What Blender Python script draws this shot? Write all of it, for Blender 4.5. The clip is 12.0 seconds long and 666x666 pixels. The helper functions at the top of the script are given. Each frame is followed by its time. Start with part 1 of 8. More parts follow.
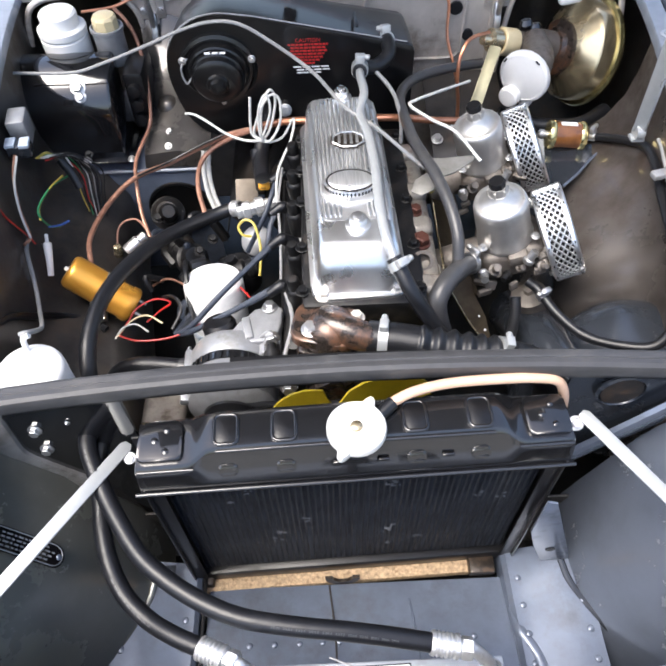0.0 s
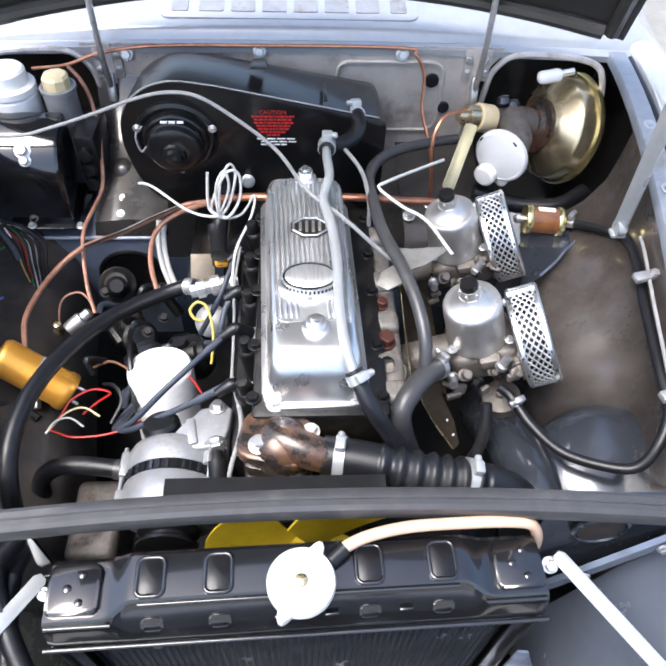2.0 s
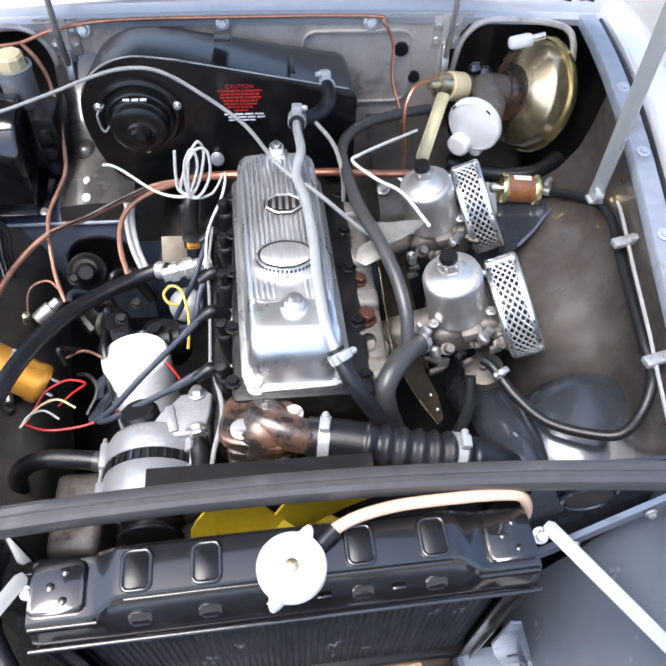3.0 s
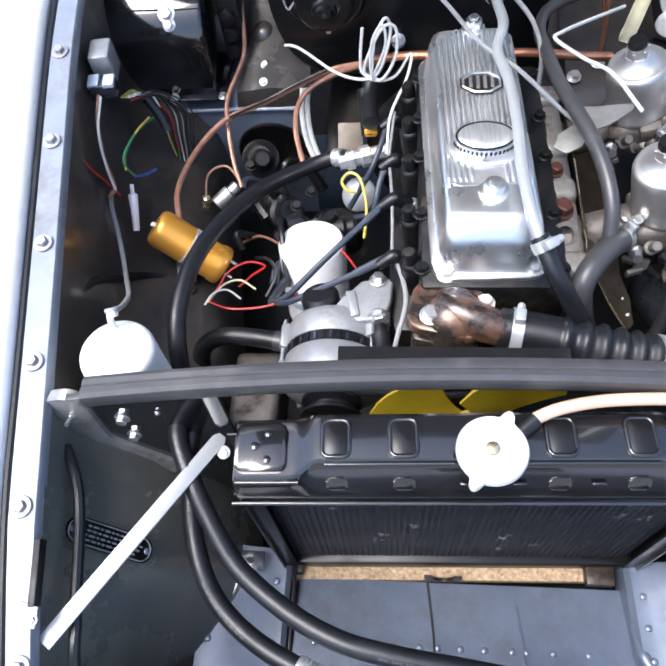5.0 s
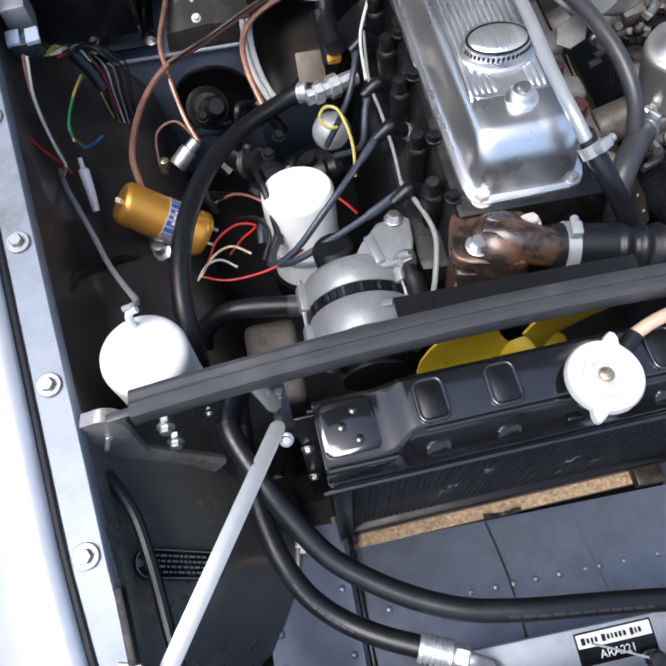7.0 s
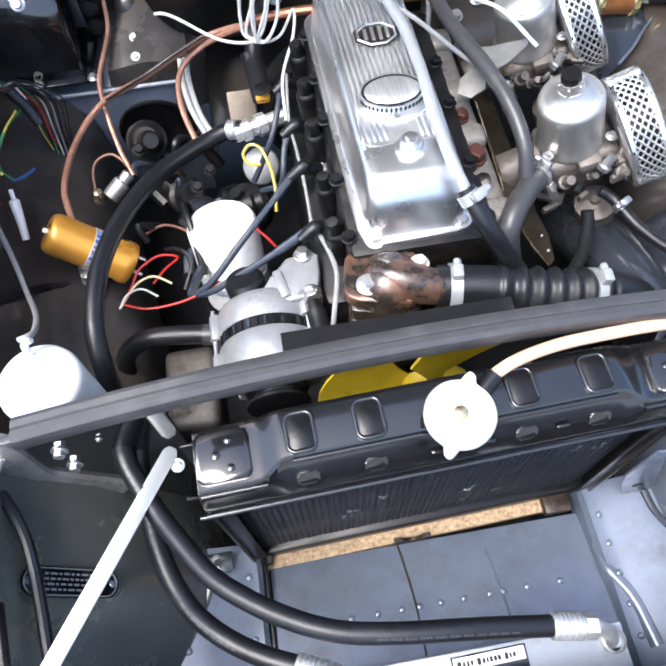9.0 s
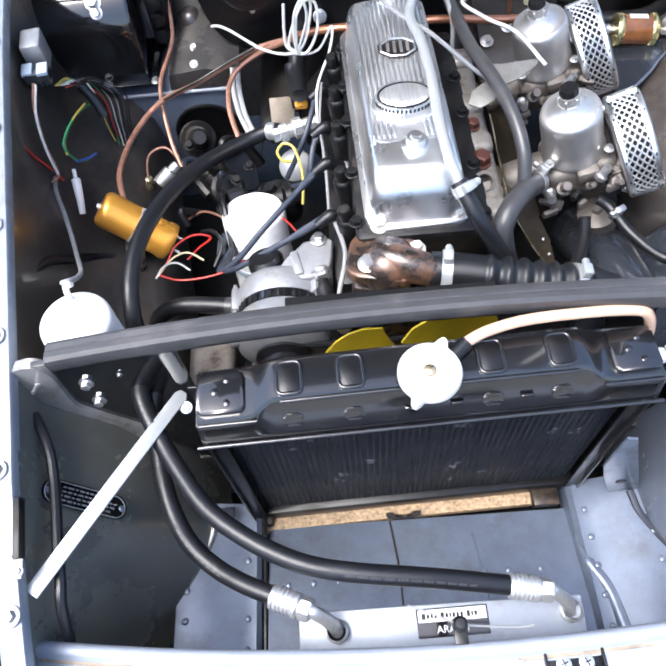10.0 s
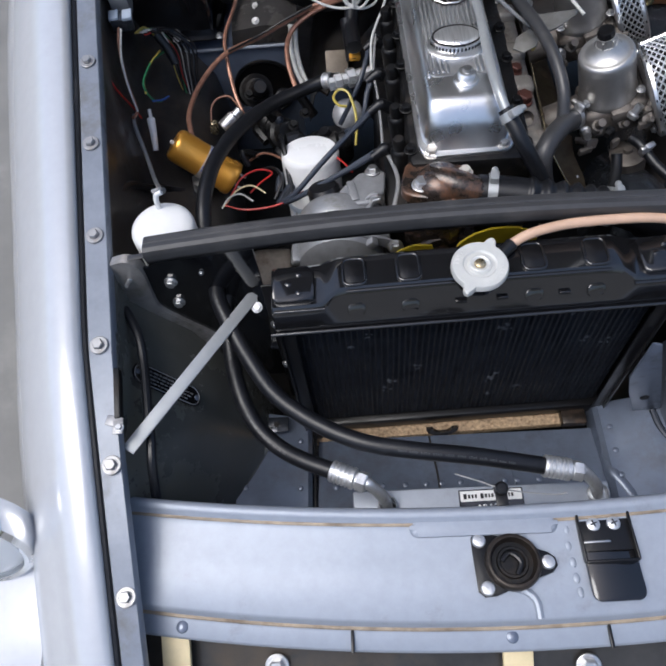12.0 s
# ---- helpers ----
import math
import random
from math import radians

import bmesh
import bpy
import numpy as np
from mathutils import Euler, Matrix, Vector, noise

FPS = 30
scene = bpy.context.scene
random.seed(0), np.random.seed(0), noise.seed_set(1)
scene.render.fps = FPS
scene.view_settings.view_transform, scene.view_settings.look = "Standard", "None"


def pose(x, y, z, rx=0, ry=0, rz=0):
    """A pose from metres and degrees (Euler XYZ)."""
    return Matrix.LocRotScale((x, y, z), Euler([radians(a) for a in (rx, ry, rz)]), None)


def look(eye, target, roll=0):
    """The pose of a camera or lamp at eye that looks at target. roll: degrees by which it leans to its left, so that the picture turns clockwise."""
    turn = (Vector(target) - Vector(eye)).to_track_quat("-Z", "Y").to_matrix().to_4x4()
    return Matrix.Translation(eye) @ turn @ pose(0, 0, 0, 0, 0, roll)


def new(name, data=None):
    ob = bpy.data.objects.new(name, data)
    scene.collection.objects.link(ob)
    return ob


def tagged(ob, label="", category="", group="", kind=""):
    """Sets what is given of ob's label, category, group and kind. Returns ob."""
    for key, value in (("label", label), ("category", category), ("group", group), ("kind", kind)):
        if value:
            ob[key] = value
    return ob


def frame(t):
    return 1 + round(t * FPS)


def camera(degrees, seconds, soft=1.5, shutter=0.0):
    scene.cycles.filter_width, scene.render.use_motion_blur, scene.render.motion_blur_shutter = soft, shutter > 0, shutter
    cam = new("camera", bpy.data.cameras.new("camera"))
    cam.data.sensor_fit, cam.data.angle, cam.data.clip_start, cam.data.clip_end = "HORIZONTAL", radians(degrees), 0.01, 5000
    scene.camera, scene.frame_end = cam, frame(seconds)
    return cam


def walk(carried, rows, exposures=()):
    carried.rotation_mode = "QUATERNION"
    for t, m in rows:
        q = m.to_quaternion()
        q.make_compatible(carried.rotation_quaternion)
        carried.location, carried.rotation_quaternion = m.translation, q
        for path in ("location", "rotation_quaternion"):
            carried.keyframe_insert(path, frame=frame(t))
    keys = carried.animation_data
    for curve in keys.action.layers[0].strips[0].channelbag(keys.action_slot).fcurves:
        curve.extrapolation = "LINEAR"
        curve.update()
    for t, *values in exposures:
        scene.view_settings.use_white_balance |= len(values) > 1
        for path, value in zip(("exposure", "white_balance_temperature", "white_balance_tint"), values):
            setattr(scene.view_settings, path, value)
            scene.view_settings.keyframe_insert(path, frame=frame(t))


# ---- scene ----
cam = camera(53.6, 12.0, soft=2.2)
EXPOSURES = [(t, stops, kelvin, 10) for t, stops, kelvin in (
    (0.0, 1.5, 6450), (0.5, 1.72, 6350), (1.0, 1.8, 6300), (1.5, 1.68, 6300), (2.0, 1.58, 6200), (2.5, 1.5, 6150), (3.0, 1.56, 6150), (3.5, 1.62, 6100), (5.5, 1.32, 6000), (6.0, 0.78, 6000), (8.5, 1.22, 6200), (9.0, 1.68, 6100), (10.0, 1.74, 6050), (11.0, 0.68, 6000), (12.0, 0.17, 6050))]
PATH = [
    (0, (-0.027, -0.321, 1.497), (-0.004, 0.896, -0.091), -1.5),
    (0.5, (0.011, -0.277, 1.497), (0.028, 0.991, -0.049), 0.7),
    (1, (0.011, -0.236, 1.503), (0.032, 1.088, 0.004), -0.5),
    (1.5, (-0.016, -0.21, 1.501), (0.04, 1.109, -0.001), 0.7),
    (2, (0.004, -0.185, 1.495), (0.104, 1.093, -0.04), 2.9),
    (2.5, (0.018, -0.178, 1.488), (0.184, 1.074, -0.062), 3.4),
    (3, (0.001, -0.173, 1.48), (0.17, 1.05, -0.093), 3.1),
    (3.5, (-0.032, -0.167, 1.475), (0.008, 1.033, -0.125), 0.6),
    (3.7, (-0.044, -0.165, 1.47), (-0.049, 1.016, -0.145), -0.5),
    (5.5, (-0.125, -0.199, 1.426), (-0.339, 0.736, -0.329), -9.3),
    (6, (-0.171, -0.197, 1.4), (-0.381, 0.655, -0.397), -8.2),
    (6.5, (-0.204, -0.17, 1.383), (-0.245, 0.73, -0.402), -1.4),
    (6.7, (-0.241, -0.151, 1.386), (-0.172, 0.74, -0.404), -1.3),
    (8.3, (-0.258, -0.111, 1.393), (-0.159, 0.702, -0.432), -10.4),
    (8.5, (-0.255, -0.115, 1.399), (-0.102, 0.691, -0.426), -4.7),
    (9, (-0.132, -0.152, 1.429), (-0.026, 0.754, -0.35), -3.2),
    (9.5, (-0.077, -0.219, 1.445), (-0.049, 0.736, -0.312), -2.3),
    (10, (-0.075, -0.265, 1.466), (-0.128, 0.746, -0.259), -7.1),
    (10.5, (-0.103, -0.32, 1.487), (-0.175, 0.727, -0.215), -6.8),
    (11, (-0.123, -0.382, 1.487), (-0.213, 0.635, -0.232), -7.3),
    (11.5, (-0.131, -0.404, 1.5), (-0.207, 0.648, -0.2), -6.7),
    (12, (-0.133, -0.418, 1.491), (-0.235, 0.598, -0.228), -8.1),
]
walk(cam, [(t, look(eye, target, roll)) for t, eye, target, roll in PATH], exposures=EXPOSURES)

# ---- world and light: a bright hazy day, soft light from the whole sky ----
SUN_EL, SUN_AZ = 66.0, 243.0
world = bpy.data.worlds.new("sky")
scene.world = world
world.use_nodes = True
_nt = world.node_tree
_bg = _nt.nodes["Background"]
_sky = _nt.nodes.new("ShaderNodeTexSky")
_sky.sky_type = 'NISHITA'
_sky.sun_disc = False
_sky.sun_elevation, _sky.sun_rotation = radians(SUN_EL), radians(SUN_AZ)
_sky.air_density, _sky.dust_density, _sky.ozone_density = 1.0, 4.0, 1.0
_nt.links.new(_sky.outputs[0], _bg.inputs[0])
_bg.inputs[1].default_value = 0.155
sun = new("sun", bpy.data.lights.new("sun", 'SUN'))
sun.data.energy, sun.data.angle, sun.data.color = 1.7, radians(36), (1.0, 0.97, 0.92)
sun.matrix_world = pose(0, 0, 6, 90 - SUN_EL, 0, 180 - SUN_AZ)


# ---- materials ----
def mat(name, col, rough=0.5, metal=0.0, var=0.25, scale=40.0, bump=0.0, bscale=None, coat=0.0, dirt=None, dirt_amt=0.0, dirt_scale=9.0, spec=0.5, stretch=None):
    m = bpy.data.materials.new(name)
    m.use_nodes = True
    nt = m.node_tree
    b = nt.nodes["Principled BSDF"]
    tc = nt.nodes.new("ShaderNodeTexCoord")
    src = tc.outputs["Object"]
    if stretch:
        mp = nt.nodes.new("ShaderNodeMapping")
        mp.inputs["Scale"].default_value = stretch
        nt.links.new(src, mp.inputs[0])
        src = mp.outputs[0]
    n1 = nt.nodes.new("ShaderNodeTexNoise")
    n1.inputs["Scale"].default_value, n1.inputs["Detail"].default_value, n1.inputs["Roughness"].default_value = scale, 6, 0.65
    nt.links.new(src, n1.inputs["Vector"])
    r1 = nt.nodes.new("ShaderNodeValToRGB")
    lo, hi = 1 - var, 1 + var
    r1.color_ramp.elements[0].color = (*[c * lo for c in col], 1)
    r1.color_ramp.elements[1].color = (*[min(1, c * hi) for c in col], 1)
    r1.color_ramp.elements[0].position, r1.color_ramp.elements[1].position = 0.3, 0.7
    nt.links.new(n1.outputs["Fac"], r1.inputs[0])
    out = r1.outputs[0]
    rough_src = None
    if dirt:
        n2 = nt.nodes.new("ShaderNodeTexNoise")
        n2.inputs["Scale"].default_value, n2.inputs["Detail"].default_value, n2.inputs["Roughness"].default_value = dirt_scale, 8, 0.7
        nt.links.new(tc.outputs["Object"], n2.inputs["Vector"])
        r2 = nt.nodes.new("ShaderNodeMapRange")
        r2.inputs[1].default_value, r2.inputs[2].default_value = 0.62 - 0.25 * dirt_amt, 0.78 - 0.2 * dirt_amt
        nt.links.new(n2.outputs["Fac"], r2.inputs[0])
        mx = nt.nodes.new("ShaderNodeMix")
        mx.data_type = 'RGBA'
        nt.links.new(r2.outputs[0], mx.inputs[0])
        nt.links.new(out, mx.inputs[6])
        mx.inputs[7].default_value = (*dirt, 1)
        out = mx.outputs[2]
        rr = nt.nodes.new("ShaderNodeMapRange")
        rr.inputs[3].default_value, rr.inputs[4].default_value = rough, min(1, rough + 0.35)
        nt.links.new(r2.outputs[0], rr.inputs[0])
        rough_src = rr.outputs[0]
    nt.links.new(out, b.inputs["Base Color"])
    b.inputs["Metallic"].default_value = metal
    b.inputs["Coat Weight"].default_value = coat
    b.inputs["Coat Roughness"].default_value = 0.06
    b.inputs["Specular IOR Level"].default_value = spec
    if rough_src:
        nt.links.new(rough_src, b.inputs["Roughness"])
    else:
        n3 = nt.nodes.new("ShaderNodeTexNoise")
        n3.inputs["Scale"].default_value, n3.inputs["Detail"].default_value = 14, 5
        nt.links.new(tc.outputs["Object"], n3.inputs["Vector"])
        rr = nt.nodes.new("ShaderNodeMapRange")
        rr.inputs[1].default_value, rr.inputs[2].default_value = 0.3, 0.7
        rr.inputs[3].default_value, rr.inputs[4].default_value = max(0.02, rough * 0.75), min(1, rough * 1.3)
        nt.links.new(n3.outputs["Fac"], rr.inputs[0])
        nt.links.new(rr.outputs[0], b.inputs["Roughness"])
    if bump:
        nb = nt.nodes.new("ShaderNodeTexNoise")
        nb.inputs["Scale"].default_value, nb.inputs["Detail"].default_value = bscale or scale * 3, 4
        nt.links.new(src, nb.inputs["Vector"])
        bp = nt.nodes.new("ShaderNodeBump")
        bp.inputs["Strength"].default_value, bp.inputs["Distance"].default_value = bump, 0.002
        nt.links.new(nb.outputs["Fac"], bp.inputs["Height"])
        nt.links.new(bp.outputs[0], b.inputs["Normal"])
    return m


BROWN = (0.05, 0.038, 0.028)
DUST = (0.22, 0.2, 0.17)
M_PAINT = mat("grey_blue_car_paint", (0.305, 0.335, 0.388), 0.52, 0.3, 0.06, 60, 0.03, 30, coat=0.18, dirt=(0.22, 0.225, 0.24), dirt_amt=0.15)
M_WING = mat("polished_metallic_paint", (0.54, 0.555, 0.58), 0.2, 0.25, 0.03, 50, 0.0, coat=0.6)
# Body paint darkened for the left wall and deep panels, their shade in its colour.
M_INNER = mat("dusty_shaded_inner_paint", (0.055, 0.051, 0.048), 0.34, 0.4, 0.35, 14, 0.12, 30, coat=0.2, dirt=(0.10, 0.08, 0.06), dirt_amt=0.45, dirt_scale=6, spec=0.4)
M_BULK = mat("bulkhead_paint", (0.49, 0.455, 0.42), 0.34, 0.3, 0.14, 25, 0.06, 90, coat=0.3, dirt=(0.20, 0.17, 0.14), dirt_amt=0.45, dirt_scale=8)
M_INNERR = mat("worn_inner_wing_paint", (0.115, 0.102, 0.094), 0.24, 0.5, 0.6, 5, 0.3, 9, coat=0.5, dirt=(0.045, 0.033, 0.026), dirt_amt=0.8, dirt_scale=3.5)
# Body paint darkened for pressings deep in shade; also dark plastic and laminations.
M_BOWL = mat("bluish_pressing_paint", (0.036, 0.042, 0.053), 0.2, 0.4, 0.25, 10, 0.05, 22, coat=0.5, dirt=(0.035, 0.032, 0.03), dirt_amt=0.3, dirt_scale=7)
# Green reflection of the ground put into the left valance's colour.
M_GREEN = mat("green_reflection_paint", (0.145, 0.146, 0.13), 0.24, 0.3, 0.18, 8, 0.03, 25, coat=0.35, dirt=(0.17, 0.168, 0.128), dirt_amt=0.4, dirt_scale=4)
M_BLACK = mat("gloss_black_paint", (0.006, 0.006, 0.007), 0.11, 0.0, 0.3, 40, 0.03, 150, coat=1.0, spec=0.5)
M_HEATER = mat("heater_black_enamel", (0.006, 0.006, 0.0065), 0.28, 0.0, 0.3, 40, 0.05, 90, coat=0.15, spec=0.42, dirt=(0.014, 0.013, 0.012), dirt_amt=0.2)
M_BLACKS = mat("satin_black_paint", (0.008, 0.008, 0.009), 0.30, 0.0, 0.35, 60, 0.06, 200, dirt=(0.022, 0.02, 0.018), dirt_amt=0.2, spec=0.35)
M_RAD = mat("radiator_black", (0.008, 0.008, 0.009), 0.15, 0.0, 0.3, 70, 0.04, 18, coat=1.0, dirt=(0.02, 0.0195, 0.019), dirt_amt=0.1, spec=0.5)
M_RUBBER = mat("black_rubber", (0.008, 0.0085, 0.0105), 0.36, 0.0, 0.25, 90, 0.12, 400, dirt=(0.022, 0.023, 0.026), dirt_amt=0.3, spec=0.42)
M_GREYRUB = mat("grey_rubber_strip", (0.042, 0.042, 0.044), 0.36, 0.0, 0.18, 60, 0.1, 200, dirt=(0.075, 0.072, 0.07), dirt_amt=0.3)
M_LEAD = mat("blue_black_lead", (0.03, 0.038, 0.055), 0.4, 0.0, 0.2, 90, 0.05, 300)
M_ALU = mat("polished_aluminium", (0.83, 0.83, 0.83), 0.3, 0.97, 0.05, 30, 0.05, 60)
M_ALUG = mat("fluted_groove_metal", (0.46, 0.46, 0.46), 0.42, 0.8, 0.2, 60, 0.1, 200)
M_CAST = mat("cast_aluminium", (0.27, 0.276, 0.287), 0.42, 0.4, 0.12, 60, 0.22, 300, dirt=(0.2, 0.195, 0.18), dirt_amt=0.2, dirt_scale=25)
M_CARB = mat("dull_carburettor_alloy", (0.52, 0.51, 0.495), 0.42, 0.85, 0.12, 40, 0.15, 250, dirt=(0.3, 0.27, 0.22), dirt_amt=0.22, dirt_scale=22)
M_CARBD = mat("dirty_casting", (0.14, 0.125, 0.112), 0.52, 0.35, 0.35, 60, 0.3, 250, dirt=(0.06, 0.045, 0.035), dirt_amt=0.45, dirt_scale=30)
M_CHROME = mat("chrome", (0.82, 0.83, 0.84), 0.06, 1.0, 0.03, 30)
M_STEEL = mat("zinc_steel", (0.60, 0.60, 0.60), 0.40, 0.95, 0.15, 80, 0.12, 300, dirt=(0.25, 0.22, 0.18), dirt_amt=0.25, dirt_scale=60)
M_STRAP = mat("pale_zinc_strap", (0.375, 0.39, 0.395), 0.36, 0.4, 0.06, 60, 0.05, 300)
M_WHITE = mat("white_plastic", (0.74, 0.74, 0.73), 0.35, 0.0, 0.04, 30, 0.02, 200)
M_WHITEP = mat("white_painted_tin", (0.85, 0.86, 0.87), 0.28, 0.0, 0.03, 30, 0.02, 200, coat=0.3)
M_CREAM = mat("yellowed_plastic", (0.66, 0.55, 0.33), 0.4, 0.0, 0.1, 40, 0.02, 200)
M_GOLD = mat("gold_coil_paint", (0.74, 0.36, 0.055), 0.3, 0.65, 0.03, 40, 0.02, 200, coat=0.2)
M_ZINC = mat("gold_passivated_steel", (0.64, 0.53, 0.34), 0.24, 0.9, 0.15, 14, 0.05, 150, dirt=(0.36, 0.28, 0.18), dirt_amt=0.3, dirt_scale=10)
M_ZINCR = mat("bright_gold_rim", (0.72, 0.62, 0.30), 0.2, 0.95, 0.1, 20)
M_COPPER = mat("copper_pipe", (0.60, 0.27, 0.16), 0.32, 0.85, 0.18, 60, 0.05, 300, dirt=(0.25, 0.13, 0.08), dirt_amt=0.3, dirt_scale=20)
M_LOOM = mat("brown_loom_tape", (0.34, 0.175, 0.12), 0.38, 0.4, 0.3, 70, 0.1, 300)
M_RUST = mat("rusty_casting", (0.045, 0.035, 0.03), 0.26, 0.35, 0.55, 36, 0.3, 70, coat=0.3, dirt=(0.20, 0.09, 0.045), dirt_amt=0.5, dirt_scale=18)
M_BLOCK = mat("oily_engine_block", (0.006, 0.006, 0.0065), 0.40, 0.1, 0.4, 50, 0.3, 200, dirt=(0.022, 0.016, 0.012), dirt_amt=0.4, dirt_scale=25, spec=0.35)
M_MANIF = mat("exhaust_iron", (0.20, 0.185, 0.165), 0.5, 0.4, 0.3, 40, 0.4, 250, dirt=(0.11, 0.07, 0.05), dirt_amt=0.4, dirt_scale=26)
M_SHIELD = mat("heat_shield_steel", (0.066, 0.052, 0.034), 0.4, 0.6, 0.35, 25, 0.1, 150, dirt=(0.04, 0.028, 0.02), dirt_amt=0.5, dirt_scale=15)
M_YELLOW = mat("yellow_plastic_fan", (0.50, 0.37, 0.02), 0.35, 0.0, 0.15, 30, 0.03, 150)
M_ORANGE = mat("orange_plastic", (0.75, 0.36, 0.04), 0.35, 0.0, 0.1, 40)
M_AMBER = mat("amber_filter_bowl", (0.17, 0.065, 0.018), 0.14, 0.0, 0.3, 60, coat=0.6)
M_PEACH = mat("aged_overflow_tube", (0.58, 0.385, 0.27), 0.4, 0.0, 0.1, 25, 0.03, 200)
M_GREYC = mat("grey_cable_sheath", (0.24, 0.24, 0.24), 0.45, 0.0, 0.15, 80, 0.05, 300)
M_WIREW = mat("white_wire", (0.56, 0.56, 0.53), 0.5, 0.0, 0.12, 80)
M_RED = mat("red_wire", (0.40, 0.022, 0.018), 0.4, 0.0, 0.12, 80)
M_REDP = mat("red_print", (0.36, 0.018, 0.018), 0.5, 0.0, 0.2, 80)
M_WPRINT = mat("white_print", (0.72, 0.73, 0.74), 0.5, 0.0, 0.08, 80)
M_GREEN_W = mat("green_wire", (0.03, 0.20, 0.08), 0.4, 0.0, 0.1, 80)
M_YEL_W = mat("yellow_wire", (0.46, 0.37, 0.07), 0.4, 0.0, 0.1, 80)
M_BLUE_W = mat("blue_wire", (0.04, 0.1, 0.35), 0.4, 0.0, 0.1, 80)
M_BLUE = mat("blue_label", (0.03, 0.10, 0.42), 0.35, 0.0, 0.06, 80)
M_WOOD = mat("raw_chipboard", (0.40, 0.285, 0.175), 0.75, 0.0, 0.55, 170, 0.5, 260, dirt=(0.20, 0.13, 0.075), dirt_amt=0.45, dirt_scale=110)
M_CARBLABEL = mat("pale_grey_decal", (0.36, 0.42, 0.50), 0.4, 0.0, 0.05, 60)
M_GROUND = mat("pale_concrete", (0.19, 0.186, 0.172), 0.8, 0.0, 0.18, 3, 0.15, 60, dirt=(0.28, 0.27, 0.25), dirt_amt=0.3, dirt_scale=1.5)
M_BONNET = mat("bonnet_underside_paint", (0.06, 0.056, 0.052), 0.3, 0.3, 0.15, 15, 0.03, 120, coat=0.3, dirt=(0.075, 0.065, 0.055), dirt_amt=0.3, dirt_scale=6)
M_FITTING = mat("rough_silver_fitting", (0.62, 0.63, 0.64), 0.42, 0.8, 0.12, 90, 0.25, 260, dirt=(0.4, 0.39, 0.37), dirt_amt=0.2, dirt_scale=60)
M_RAIL = mat("dusty_channel_paint", (0.20, 0.222, 0.262), 0.44, 0.2, 0.12, 40, 0.06, 40, coat=0.15, spec=0.4, dirt=(0.14, 0.137, 0.135), dirt_amt=0.4, dirt_scale=9)
# Same paint as the body, darkened: shade and dust put into its colour.
M_DUCT = mat("dusty_shaded_duct_paint", (0.126, 0.151, 0.203), 0.3, 0.3, 0.14, 22, 0.1, 16, coat=0.3, dirt=(0.085, 0.096, 0.118), dirt_amt=0.45, dirt_scale=8)
# Body paint again, darkened because the right valance lies in shade.
M_DUCTR = mat("shaded_valance_paint", (0.145, 0.168, 0.215), 0.2, 0.4, 0.12, 12, 0.03, 14, coat=0.6, dirt=(0.09, 0.09, 0.095), dirt_amt=0.35, dirt_scale=6)
M_GUSSET = mat("worn_gusset_paint", (0.32, 0.308, 0.295), 0.3, 0.4, 0.3, 14, 0.08, 40, coat=0.5, dirt=(0.15, 0.135, 0.115), dirt_amt=0.45, dirt_scale=10)
M_TIN = mat("dull_pressed_steel", (0.32, 0.32, 0.325), 0.42, 0.6, 0.15, 30, 0.1, 150, dirt=(0.2, 0.18, 0.15), dirt_amt=0.3, dirt_scale=18)
M_RIM = mat("greasy_brown_steel", (0.032, 0.025, 0.020), 0.36, 0.5, 0.5, 60, 0.1, 200, dirt=(0.10, 0.06, 0.035), dirt_amt=0.3, dirt_scale=30)
M_SCUTTLE = mat("pale_scuttle_paint", (0.35, 0.368, 0.39), 0.3, 0.3, 0.06, 40, 0.02, 60, coat=0.4, dirt=(0.34, 0.345, 0.35), dirt_amt=0.2, dirt_scale=7)
M_MESH = mat("bright_wire_mesh", (0.86, 0.86, 0.86), 0.34, 0.9, 0.04, 60)
M_RUSTB = mat("rusty_red_bolt", (0.095, 0.035, 0.025), 0.5, 0.4, 0.3, 60, 0.2, 200)
M_BOLT = mat("cream_bolt", (0.62, 0.58, 0.52), 0.4, 0.4, 0.2, 80, 0.1, 300)
M_TUNNEL = mat("oily_gusset_paint", (0.06, 0.056, 0.053), 0.18, 0.3, 0.3, 14, 0.08, 40, coat=0.7, dirt=(0.05, 0.042, 0.035), dirt_amt=0.5, dirt_scale=10)
# Lens glass is whitened: its bright reflection is put into the base colour.
M_GLASS = bpy.data.materials.new("headlamp_glass")
M_GLASS.use_nodes = True
_g = M_GLASS.node_tree.nodes["Principled BSDF"]
_g.inputs["Transmission Weight"].default_value, _g.inputs["Roughness"].default_value = 0.25, 0.1
_g.inputs["Base Color"].default_value = (0.9, 0.92, 0.93, 1)


# ---- mesh helpers ----
def V(*a):
    return Vector(a)


def spline(pts, sub=8):
    """Catmull-Rom through the points."""
    p = [Vector(q) for q in pts]
    if len(p) == 2:
        return [p[0].lerp(p[1], i / sub) for i in range(sub + 1)]
    p = [2 * p[0] - p[1], *p, 2 * p[-1] - p[-2]]
    out = []
    for i in range(1, len(p) - 2):
        a, b, c, d = p[i - 1:i + 3]
        for k in range(sub):
            t = k / sub
            out.append(0.5 * (2 * b + (c - a) * t + (2 * a - 5 * b + 4 * c - d) * t * t + (3 * b - a - 3 * c + d) * t ** 3))
    out.append(p[-2])
    return out


